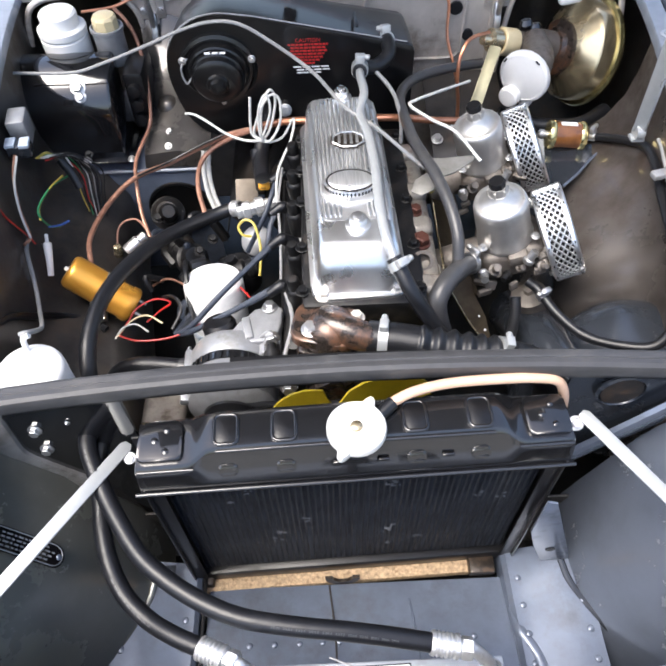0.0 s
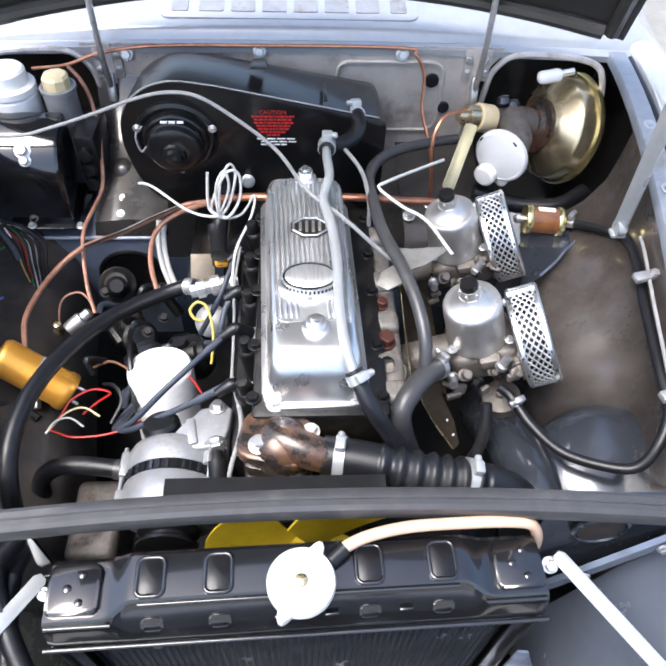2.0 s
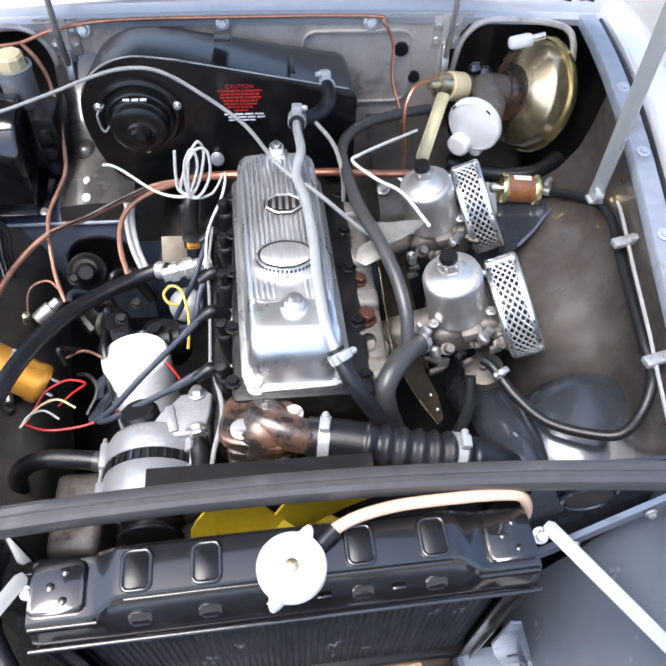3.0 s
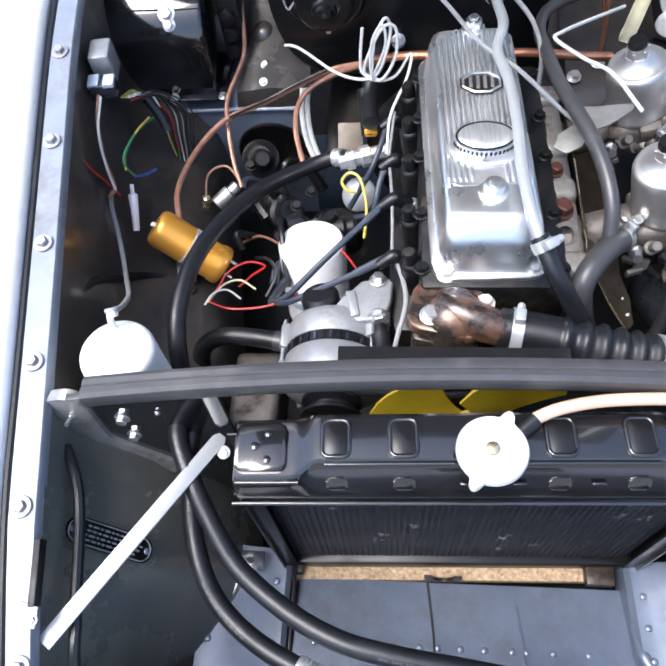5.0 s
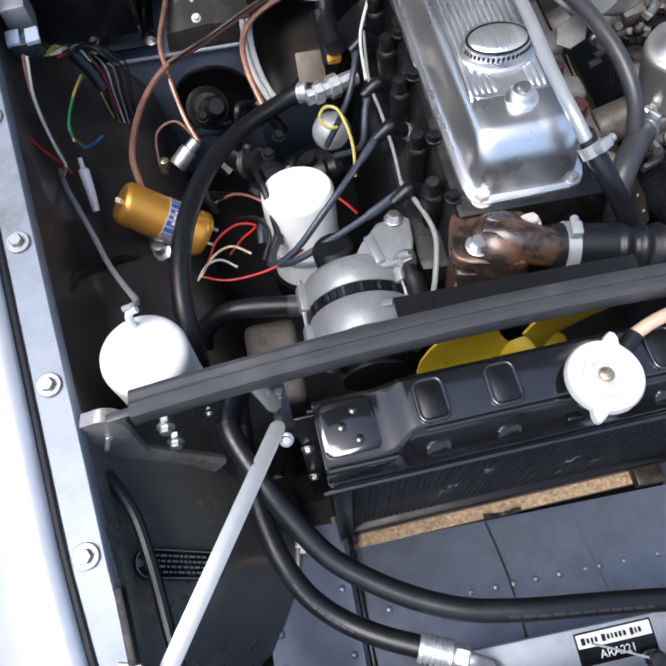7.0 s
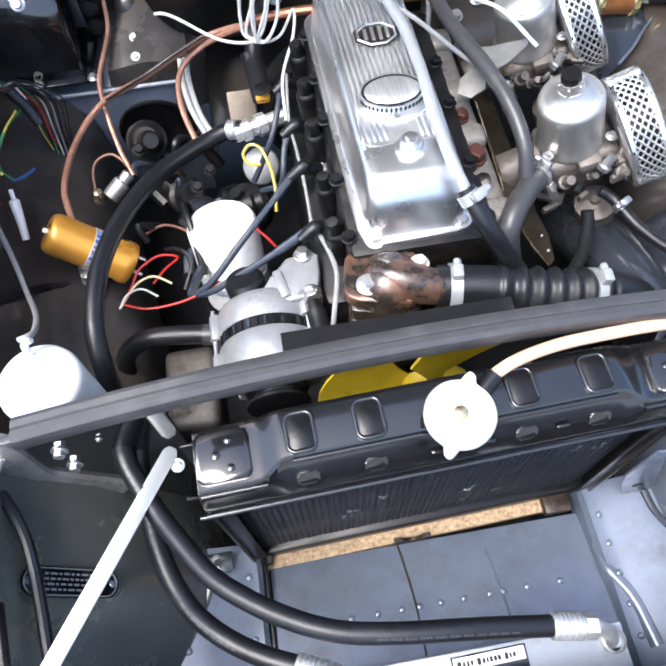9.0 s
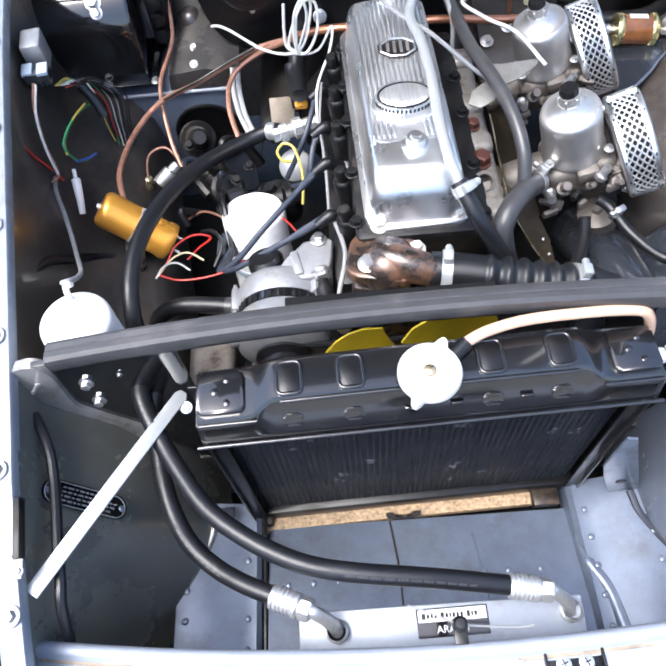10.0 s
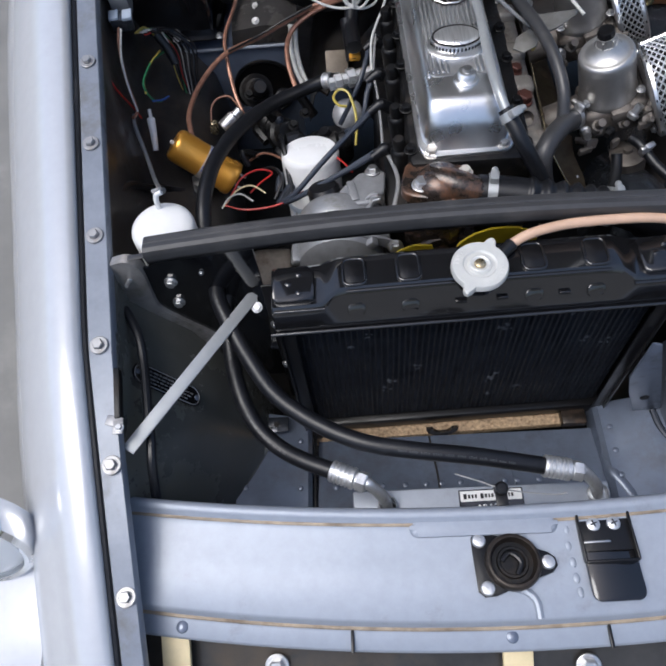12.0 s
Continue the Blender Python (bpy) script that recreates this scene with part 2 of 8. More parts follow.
def tube(bm, pts, r, n=10, sub=8, raw=False):
    """A round tube along a smooth line; r is one radius, or a function of 0..1."""
    line = [Vector(q) for q in pts] if raw else spline(pts, sub)
    rings, up = [], None
    for i, q in enumerate(line):
        d = (line[min(i + 1, len(line) - 1)] - line[max(i - 1, 0)]).normalized()
        if up is None:
            up = d.orthogonal().normalized()
        up = (up - d * up.dot(d)).normalized()
        side = d.cross(up)
        rad = r(i / (len(line) - 1)) if callable(r) else r
        rings.append([bm.verts.new(q + rad * (math.cos(2 * math.pi * k / n) * up + math.sin(2 * math.pi * k / n) * side)) for k in range(n)])
    for a, b in zip(rings, rings[1:]):
        for k in range(n):
            bm.faces.new((a[k], a[(k + 1) % n], b[(k + 1) % n], b[k]))
    bm.faces.new(rings[0][::-1])
    bm.faces.new(rings[-1])
    return bm


def lathe(bm, profile, m=Matrix(), n=32, capped=True):
    """Turns (radius, height) pairs round local z."""
    rings = []
    for r, h in profile:
        if r < 1e-5:
            rings.append([bm.verts.new(m @ V(0, 0, h))])
        else:
            rings.append([bm.verts.new(m @ V(r * math.cos(2 * math.pi * k / n), r * math.sin(2 * math.pi * k / n), h)) for k in range(n)])
    for a, b in zip(rings, rings[1:]):
        for k in range(n):
            j = (k + 1) % n
            if len(a) == 1 and len(b) == 1:
                continue
            if len(a) == 1:
                bm.faces.new((a[0], b[k], b[j]))
            elif len(b) == 1:
                bm.faces.new((a[k], a[j], b[0]))
            else:
                bm.faces.new((a[k], a[j], b[j], b[k]))
    for ring, flip in ((rings[0], True), (rings[-1], False)):
        if len(ring) > 2 and capped:
            bm.faces.new(ring[::-1] if flip else ring)
    return bm


def box(bm, size, m=Matrix(), bevel=0.0, seg=2):
    t = bmesh.new()
    bmesh.ops.create_cube(t, size=1)
    bmesh.ops.scale(t, vec=size, verts=t.verts)
    if bevel:
        bmesh.ops.bevel(t, geom=t.edges[:], offset=bevel, segments=seg, profile=0.5, affect='EDGES')
    return merge(bm, t, m)


def merge(bm, t, m=Matrix()):
    """Adds the mesh t to bm at the pose m."""
    vs = [bm.verts.new(m @ v.co) for v in t.verts]
    t.verts.index_update()
    for f in t.faces:
        bm.faces.new([vs[v.index] for v in f.verts])
    t.free()
    return bm


def plate(bm, outline, thick, m=Matrix(), bevel=0.0, seg=2):
    """A flat sheet with that outline in local xy, from z 0 up to its thickness."""
    t = bmesh.new()
    lo = [t.verts.new((x, y, 0)) for x, y in outline]
    hi = [t.verts.new((x, y, thick)) for x, y in outline]
    t.faces.new(lo[::-1])
    top = t.faces.new(hi)
    k = len(lo)
    for i in range(k):
        t.faces.new((lo[i], lo[(i + 1) % k], hi[(i + 1) % k], hi[i]))
    if bevel:
        bmesh.ops.bevel(t, geom=list(top.edges), offset=bevel, segments=seg, profile=0.5, affect='EDGES')
    return merge(bm, t, m)


def rrect(w, h, r, n=5):
    out = []
    for cx, cy, a0 in ((w / 2 - r, h / 2 - r, 0), (-w / 2 + r, h / 2 - r, 90), (-w / 2 + r, -h / 2 + r, 180), (w / 2 - r, -h / 2 + r, 270)):
        for i in range(n + 1):
            a = radians(a0 + 90 * i / n)
            out.append((cx + r * math.cos(a), cy + r * math.sin(a)))
    return out


def sheet(bm, rows, thick=0.0):
    """A surface through a grid of points; with a thickness it is a shell."""
    g = [[bm.verts.new(q) for q in row] for row in rows]
    faces = []
    for a, b in zip(g, g[1:]):
        for i in range(len(a) - 1):
            faces.append(bm.faces.new((a[i], a[i + 1], b[i + 1], b[i])))
    if thick:
        bmesh.ops.recalc_face_normals(bm, faces=faces)
        bmesh.ops.solidify(bm, geom=faces, thickness=thick)
    return bm


def frame_to(a, b):
    """A pose at a whose local z points to b."""
    d = (Vector(b) - Vector(a)).normalized()
    return Matrix.Translation(a) @ d.to_track_quat('Z', 'Y').to_matrix().to_4x4()


HOME = {}


def mesh_of(name, bm, material, sharp=32.0):
    bmesh.ops.recalc_face_normals(bm, faces=bm.faces[:])
    for f in bm.faces:
        f.smooth = True
    for e in bm.edges:
        if len(e.link_faces) == 2 and e.calc_face_angle(0) > radians(sharp):
            e.smooth = False
    me = bpy.data.meshes.new(name)
    bm.to_mesh(me)
    bm.free()
    me.materials.append(material)
    return me


def thing(name, at, label, category, group="", kind="", off=(0, 0, 0)):
    """An Empty at the base of a thing; off shifts the thing with all its parts."""
    ob = new(name)
    ob.empty_display_size = 0.02
    ob.location = Vector(at) + Vector(off)
    HOME[ob] = Vector(at)
    return tagged(ob, label, category, group, kind)


def part(name, bm, material, parent=None, label="", sharp=32.0):
    """Links a bmesh as one mesh object under a thing or a part."""
    ob = new(name, mesh_of(name, bm, material, sharp))
    if parent:
        hang(ob, parent)
    if label:
        tagged(ob, label)
    return ob


def hang(ob, parent):
    ob.parent = parent
    ob.matrix_parent_inverse = Matrix.Translation(-HOME[parent]) if parent in HOME else Matrix()
    return ob


def solo(name, bm, material, label, category, group="", kind="", sharp=32.0):
    return tagged(part(name, bm, material, None, "", sharp), label, category, group, kind)


def hex_mesh(name, r=0.006, h=0.006, washer=0.011, material=None):
    bm = bmesh.new()
    if washer:
        lathe(bm, [(washer, 0), (washer, 0.0016), (washer * 0.92, 0.0022), (0, 0.0022)], n=20)
    z0 = 0.002 if washer else 0
    pr = [(r * 0.985, z0), (r, z0 + 0.001), (r, z0 + h - 0.0012), (r * 0.86, z0 + h), (0, z0 + h)]
    lathe(bm, pr, n=6)
    return mesh_of(name, bm, material or M_STEEL, 25)


ME_BOLT = hex_mesh("bolt", 0.0068, 0.006, 0.0115, M_TIN)
ME_BOLTP = hex_mesh("bolt_painted", 0.0065, 0.004, 0.010, M_PAINT)
ME_CREAM = hex_mesh("bolt_cream", 0.0075, 0.009, 0.0115, M_BOLT)
ME_SMALL = hex_mesh("bolt_small", 0.0055, 0.005, 0.008)
ME_NUT = hex_mesh("nut", 0.0085, 0.008, 0.012)
_rv = bmesh.new()
lathe(_rv, [(0.0058, 0), (0.0050, 0.0012), (0.0028, 0.0021), (0, 0.0023)], n=12)
ME_RIVET = mesh_of("rivet_head", _rv, M_DUCT)
ME_DARK = hex_mesh("bolt_dark", 0.008, 0.008, 0.011, M_BLOCK)
ME_BRASS = hex_mesh("bolt_rusty", 0.008, 0.008, 0.0105, M_RUSTB)


def fix(parent, me, at, to=(0, 0, 1), name="bolt", s=1.0):
    """A bolt head of a shared mesh at a place, facing along a direction."""
    ob = new(name, me)
    hang(ob, parent)
    ob.matrix_basis = Matrix.Translation(at) @ Vector(to).to_track_quat('Z', 'Y').to_matrix().to_4x4() @ Matrix.Scale(s, 4)
    return ob


def band(at, to, r, width=0.011, screw=True):
    """A worm-drive hose clip round a hose of that radius."""
    bm = bmesh.new()
    m = frame_to(at, to)
    lathe(bm, [(r, -width / 2), (r + 0.0012, -width / 2), (r + 0.0012, width / 2), (r, width / 2)], m, 28)
    if screw:
        box(bm, (0.016, 0.012, width * 0.9), m @ Matrix.Translation((0, r + 0.005, 0)), 0.002)
        lathe(bm, [(0.0045, 0), (0.0045, 0.006), (0.003, 0.008), (0, 0.008)], m @ Matrix.Translation((0.008, r + 0.006, 0)) @ pose(0, 0, 0, 0, 90, 0), 12)
    return bm


def printed(name, words, size, m, material, parent):
    """Flat lettering centred on a pose."""
    txt = bpy.data.curves.new(name, 'FONT')
    txt.body, txt.size, txt.align_x, txt.align_y, txt.extrude = words, size, 'CENTER', 'CENTER', 0.0002
    holder = bpy.data.objects.new(name, txt)
    me = bpy.data.meshes.new_from_object(holder)
    bpy.data.objects.remove(holder)
    me.transform(m)
    me.materials.clear()
    me.materials.append(material)
    return hang(new(name, me), parent)


def hose(name, pts, r, material, label, category="hose", n=12, sub=8, group=""):
    bm = bmesh.new()
    tube(bm, pts, r, n, sub)
    return solo(name, bm, material, label, category, group)

# ================= the setting =================
def rail_x(y):
    return 0.457 + 0.140 * y + 0.18 * min(y, 0.0) ** 2 - 0.067 * max(0.0, -0.02 - y)


def rail_z(y):
    return 0.821 + 0.158 * y - 0.29 * max(0.0, y - 0.5) ** 2 - 0.6 * max(0.0, -0.02 - y) ** 2


bm = bmesh.new()
bmesh.ops.create_grid(bm, x_segments=4, y_segments=4, size=300)
tagged(part("ground", bm, M_GROUND), "pale dusty concrete ground under the car", "ground", kind="structure")

car = thing("car_body", (0, 0, 0), "grey-blue painted front body of an open classic roadster", "car")


def wing(side):
    """A front wing: crowned top, rolled edge along the bonnet gap, falling flank, cut back for the headlamp."""
    bm = bmesh.new()
    prof = [(0.0235, -0.026), (0.0235, 0.003), (0.0265, 0.009), (0.033, 0.012), (0.045, 0.0125), (0.058, 0.010), (0.066, 0.006), (0.078, -0.003), (0.094, -0.018), (0.115, -0.040), (0.138, -0.07), (0.160, -0.11), (0.176, -0.17), (0.186, -0.25), (0.19, -0.42)]
    rows = []
    for i in range(53):
        y = -0.60 + 2.05 * i / 52
        row = []
        for d, h in prof:
            if d > 0.07 and y < -0.235:
                d, h = 0.066 + 0.6 * (d - 0.066), 0.36 * h
            row.append(V(side * (rail_x(y) + d * (1 + 0.25 * max(y, 0))), y, rail_z(min(y, 1.2)) + h))
        rows.append(row)
    sheet(bm, rows, 0.0025)
    return part("wing", bm, M_WING, car, "glossy pale grey-blue front wing", 60)


def wing_nose(side):
    """The wing's front below the headlamp, bulging forward."""
    bm = bmesh.new()
    rows = []
    for i in range(11):
        u = i / 10
        x = side * (0.545 + 0.19 * u)
        rows.append([V(x, -0.185, 0.70 - 0.05 * u), V(x, -0.215, 0.655 - 0.02 * u), V(x, -0.29, 0.648 - 0.03 * u), V(x, -0.36, 0.632 - 0.03 * u), V(x, -0.41, 0.59), V(x, -0.43, 0.52), V(x, -0.42, 0.42)])
    sheet(bm, rows, 0.0025)
    return part("wing_nose", bm, M_WING, car, "pale wing front below the headlamp", 60)


def gutter_rail(side):
    """The bolted bonnet channel along a wing."""
    bm = bmesh.new()
    rows = []
    prof = [(0.0225, -0.026), (0.021, -0.012), (0.0185, -0.005), (0.0155, 0.0), (-0.0125, 0.0), (-0.0145, -0.0025), (-0.0148, -0.0165)]
    for i in range(30):
        y = -0.56 + 1.53 * i / 29
        k = 1 - 0.35 * min(1.0, max(0.0, -y / 0.15))
        rows.append([V(side * (rail_x(y) + (d * k if d < 0 else d)), y, rail_z(y) + h) for d, h in prof])
    sheet(bm, rows, 0.0018)
    rail = part("bonnet_rail", bm, M_RAIL, car, "grey-blue bonnet channel with a row of bolts", 40)
    n = V(0, -0.158, 1).normalized()
    for y in (0.715, 0.568, 0.421, 0.276, 0.131, -0.020, -0.160, -0.294):
        fix(rail, ME_BOLT if side < 0 else ME_BOLTP, (side * (rail_x(y) + 0.002), y, rail_z(y) + 0.001), n)
    bm = bmesh.new()
    tube(bm, [(side * (rail_x(y) + 0.0215), y, rail_z(y) - 0.003) for y in (-0.55, -0.4, -0.3, -0.2, -0.1, 0, 0.1, 0.4, 0.6, 0.7, 0.8, 0.95)], 0.0042, 8, 6)
    part("edge_seal", bm, M_RUBBER, car, "thin black rubber seal in the bonnet gap")
    return rail


left_wing, right_wing = wing(-1), wing(1)
wing_nose(-1)
wing_nose(1)
left_rail, right_rail = gutter_rail(-1), gutter_rail(1)
# bonnet buffer bracket clipped on the channel
bm = bmesh.new()
box(bm, (0.007, 0.062, 0.014), Matrix.Translation((-rail_x(-0.08) + 0.0125, -0.078, rail_z(-0.08) - 0.005)) @ pose(0, 0, 0, 8, 0, 7), 0.001)
part("clip_slot", bm, M_BLOCK, left_rail, "dark slot in the channel edge")
bm = bmesh.new()
box(bm, (0.020, 0.012, 0.003), Matrix.Translation((-rail_x(-0.115) + 0.006, -0.112, rail_z(-0.115) + 0.002)) @ pose(0, 0, 0, 8, 0, -15), 0.001)
box(bm, (0.012, 0.016, 0.003), Matrix.Translation((-rail_x(-0.115) + 0.012, -0.120, rail_z(-0.115) + 0.003)) @ pose(0, 0, 0, 8, 0, 0), 0.001)
clip = part("slotted_clip", bm, M_TIN, left_rail, "small bent spring clip")
fix(clip, ME_SMALL, (-rail_x(-0.12) + 0.013, -0.121, rail_z(-0.12) + 0.0045), (0, 0, 1), "screw", 0.7)


def inner_wing(side, material):
    """The inner wing wall: a flange under the channel, a wall, and the wheel-arch bulge."""
    bm = bmesh.new()
    rows = []
    for i in range(25):
        y = 0.10 + (0.90 if side < 0 else 0.63) * i / 24
        x0 = rail_x(y) - 0.010
        k = math.exp(-((y - 0.50) / 0.22) ** 2)
        if side < 0:
            prof = [(0.0, -0.015), (-0.002, -0.10), (-0.005, -0.165), (-0.016, -0.205), (-0.055, -0.238), (-0.105, -0.262), (-0.135, -0.31), (-0.15, -0.42)]
        else:
            prof = [(0.0, -0.015), (-0.004, -0.07), (-0.012, -0.12), (-0.030 - 0.02 * k, -0.165), (-0.065 - 0.035 * k, -0.20), (-0.11 - 0.025 * k, -0.245), (-0.14, -0.31), (-0.15, -0.42)]
            w = min(1.0, max(0.0, (y - 0.31) / 0.07))
            prof = [(d * (0.1 + 0.9 * w * w * (3 - 2 * w)), h) for d, h in prof]
        rows.append([V(side * (x0 + d), y, rail_z(y) + h) for d, h in prof])
    sheet(bm, rows, 0.002)
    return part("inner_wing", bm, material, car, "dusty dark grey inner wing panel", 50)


# Left wall takes the darker copy for its shade, right wall the lighter one.
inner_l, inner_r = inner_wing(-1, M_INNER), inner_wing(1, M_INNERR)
# rounded bulge at the front of the driver's side inner wing, a seam and a hole
bm = bmesh.new()
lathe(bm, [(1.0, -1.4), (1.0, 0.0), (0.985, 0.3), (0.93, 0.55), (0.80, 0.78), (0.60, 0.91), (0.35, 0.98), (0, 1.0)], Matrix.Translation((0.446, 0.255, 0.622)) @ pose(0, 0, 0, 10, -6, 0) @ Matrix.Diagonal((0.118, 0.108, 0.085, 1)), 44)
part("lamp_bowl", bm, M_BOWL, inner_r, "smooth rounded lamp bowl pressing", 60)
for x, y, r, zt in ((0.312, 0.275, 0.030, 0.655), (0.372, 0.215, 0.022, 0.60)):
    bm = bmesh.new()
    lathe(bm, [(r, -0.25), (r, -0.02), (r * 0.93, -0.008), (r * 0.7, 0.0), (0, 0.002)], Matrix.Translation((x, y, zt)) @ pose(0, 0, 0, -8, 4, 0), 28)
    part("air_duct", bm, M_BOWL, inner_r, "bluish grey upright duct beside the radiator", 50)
bm = bmesh.new()
lathe(bm, [(0.016, 0), (0.013, 0.003), (0, 0.003)], frame_to((0.428, 0.439, 0.676), (0.33, 0.40, 0.80)), 18)
part("drain_hole", bm, M_BLACK, inner_r, "dark round hole")
bm = bmesh.new()
tube(bm, [(0.40, 0.50, 0.668), (0.44, 0.505, 0.70), (0.485, 0.51, 0.745)], 0.003, 8)
part("panel_seam", bm, M_BULK, inner_r, "raised panel seam")

# ---- front enclosure beside and before the radiator ----
for side, m_side in ((-1, M_GREEN), (1, M_DUCTR)):
    bm = bmesh.new()
    rows = []
    for i in range(13):
        y = -0.50 + 0.61 * i / 12
        k = min(1.0, max(0.0, (-0.06 - y) / 0.11))
        x0 = rail_x(y) - 0.0125 + 0.020 * k + 0.035 * min(1.0, max(0.0, (-0.17 - y) / 0.1))
        f = min(1.0, max(0.12, 1 + 4.6 * (y + 0.02)))
        rows.append([V(side * x0, y, rail_z(y) - 0.012 - 0.02 * min(1.0, max(0.0, (-0.17 - y) / 0.1)))] + [V(side * (x0 - d * f * (1.0 if side < 0 else 0.8)), y, min(z, rail_z(y) - 0.034 - 0.3 * d)) for d, z in ((0.0, 0.754), (0.034, 0.705), (0.063, 0.667), (0.092, 0.60), (0.122, 0.53), (0.142, 0.475), (0.16, 0.40))])
    sheet(bm, rows, 0.002)
    part("inner_valance", bm, m_side, car, "dark greenish inner valance side" if side < 0 else "grey-blue inner valance side", 60)
    bm = bmesh.new()
    sheet(bm, [[V(side * 0.352, y, 0.478), V(side * 0.30, y, 0.476), V(side * 0.262, y, 0.462), V(side * 0.240, y, 0.461), V(side * 0.234, y, 0.452), V(side * 0.232, y, 0.415)] for y in (-0.30, -0.2, -0.1, -0.02, 0.03)], 0.002)
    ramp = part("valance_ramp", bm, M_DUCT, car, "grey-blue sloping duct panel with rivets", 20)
    for i in range(6):
        fix(ramp, ME_RIVET, (side * 0.338, -0.215 + 0.04 * i, 0.4785), (0, 0, 1), "rivet", 0.9)
        fix(ramp, ME_RIVET, (side * 0.252, -0.215 + 0.04 * i, 0.4635), (0, 0, 1), "rivet", 0.8)
    # raised fold along the ramp's outer edge
    bm = bmesh.new()
    o = 0.018 if side > 0 else 0.0
    tube(bm, [(side * (0.425 + o), -0.17, 0.480), (side * (0.39 + o), -0.14, 0.478), (side * (0.349 + o), -0.10, 0.477), (side * (0.310 + o), -0.035, 0.476), (side * (0.300 + o), 0.004, 0.480)], 0.0055, 10)
    part("panel_fold", bm, M_BOWL if side > 0 else M_GREEN, car, "folded seam of the duct panel")

bm = bmesh.new()
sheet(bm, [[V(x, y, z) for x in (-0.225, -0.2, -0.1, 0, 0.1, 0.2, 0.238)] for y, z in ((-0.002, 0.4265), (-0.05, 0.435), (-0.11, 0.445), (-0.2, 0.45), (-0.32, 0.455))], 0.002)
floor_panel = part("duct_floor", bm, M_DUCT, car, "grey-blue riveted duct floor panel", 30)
for x in (-0.196, -0.158, -0.121, -0.084, -0.050, -0.025, 0.005, 0.038, 0.075, 0.094, 0.129, 0.176):
    fix(floor_panel, ME_RIVET, (x, -0.090, 0.4425), (0, 0, 1), "rivet", 0.8)
bm = bmesh.new()
tube(bm, [(-0.037, -0.003, 0.4268), (-0.030, -0.09, 0.4425), (-0.031, -0.2, 0.4505)], 0.0018, 6)
part("panel_seam", bm, M_INNER, floor_panel, "dark seam between the floor panels")
bm = bmesh.new()
tube(bm, [(0.086, -0.030, 0.4315), (0.089, -0.062, 0.4372), (0.094, -0.127, 0.4465)], 0.0022, 6)
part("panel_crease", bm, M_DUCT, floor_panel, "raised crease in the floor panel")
bm = bmesh.new()
box(bm, (0.005, 0.30, 0.004), Matrix.Translation((-0.229, -0.14, 0.447)), 0.001)
part("panel_gap", bm, M_BLACKS, floor_panel, "dark gap beside the floor panel")
bm = bmesh.new()
tube(bm, [(0.236, -0.050, 0.446), (0.243, -0.088, 0.4505), (0.262, -0.13, 0.4535), (0.27, -0.19, 0.4575)], lambda u: 0.004 + 0.008 * min(1.0, 3 * u), 16)
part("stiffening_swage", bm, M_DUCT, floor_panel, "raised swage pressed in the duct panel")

# brackets at the feet of the radiator
for side in (1,):
    bm = bmesh.new()
    plate(bm, [(side * x, z) for x, z in ((0.246, 0.70), (0.260, 0.695), (0.331, 0.484), (0.329, 0.477), (0.288, 0.477), (0.262, 0.545), (0.246, 0.60))], 0.003, Matrix.Translation((0, 0.008, 0)) @ pose(0, 0, 0, 90, 0, 0), 0.001)
    bracket = part("radiator_foot_bracket", bm, M_DUCT, car, "foot bracket with a hole")
    bm = bmesh.new()
    lathe(bm, [(0.0072, 0), (0.0072, 0.0008), (0, 0.0008)], frame_to((side * 0.291, 0.0048, 0.527), (side * 0.291, -1, 0.527)), 16)
    part("bolt_hole", bm, M_BLOCK, bracket, "dark round hole")

bm = bmesh.new()
box(bm, (0.034, 0.026, 0.003), Matrix.Translation((-0.287, 0.008, 0.482)), 0.001)
tab = part("foot_tab", bm, M_BOWL, car, "small dark foot tab with a hole")
bm = bmesh.new()
lathe(bm, [(0.005, 0), (0.005, 0.0008), (0, 0.0008)], Matrix.Translation((-0.29, 0.008, 0.4836)), 14)
part("bolt_hole", bm, M_BLOCK, tab, "dark round hole")
# ---- radiator diaphragm: black side panels and the top crossmember ----
bm = bmesh.new()
left_outline = [(-0.466, 0.806), (-0.412, 0.816), (-0.397, 0.832), (-0.396, 0.862), (-0.27, 0.862), (-0.27, 0.50), (-0.30, 0.50), (-0.335, 0.60), (-0.372, 0.635), (-0.432, 0.69), (-0.45, 0.74), (-0.468, 0.80)]
plate(bm, [(x, z) for x, z in left_outline], 0.004, Matrix.Translation((0, 0.098, 0)) @ pose(0, 0, 0, 90, 0, 0))
dia_l = part("diaphragm_panel", bm, M_BLACK, car, "gloss black panel beside the radiator")
for p in ((-0.390, 0.093, 0.784), (-0.392, 0.093, 0.736)):
    fix(dia_l, ME_NUT, p, (0, -1, 0.1), "bolt", 0.75)
fix(dia_l, ME_SMALL, (-0.345, 0.093, 0.80), (0, -1, 0), "rivet", 0.45)
bm = bmesh.new()
upper = spline([(x, 0.089, z) for x, z in ((-0.456, 0.832), (-0.438, 0.837), (-0.426, 0.831), (-0.420, 0.815), (-0.420, 0.790), (-0.422, 0.758), (-0.420, 0.727), (-0.398, 0.694), (-0.374, 0.663), (-0.358, 0.640))], 6)
lower = spline([(x, 0.086, z) for x, z in ((-0.472, 0.773), (-0.464, 0.765), (-0.458, 0.753), (-0.455, 0.740), (-0.453, 0.726), (-0.450, 0.715), (-0.446, 0.704), (-0.430, 0.679), (-0.408, 0.650), (-0.385, 0.618))], 6)
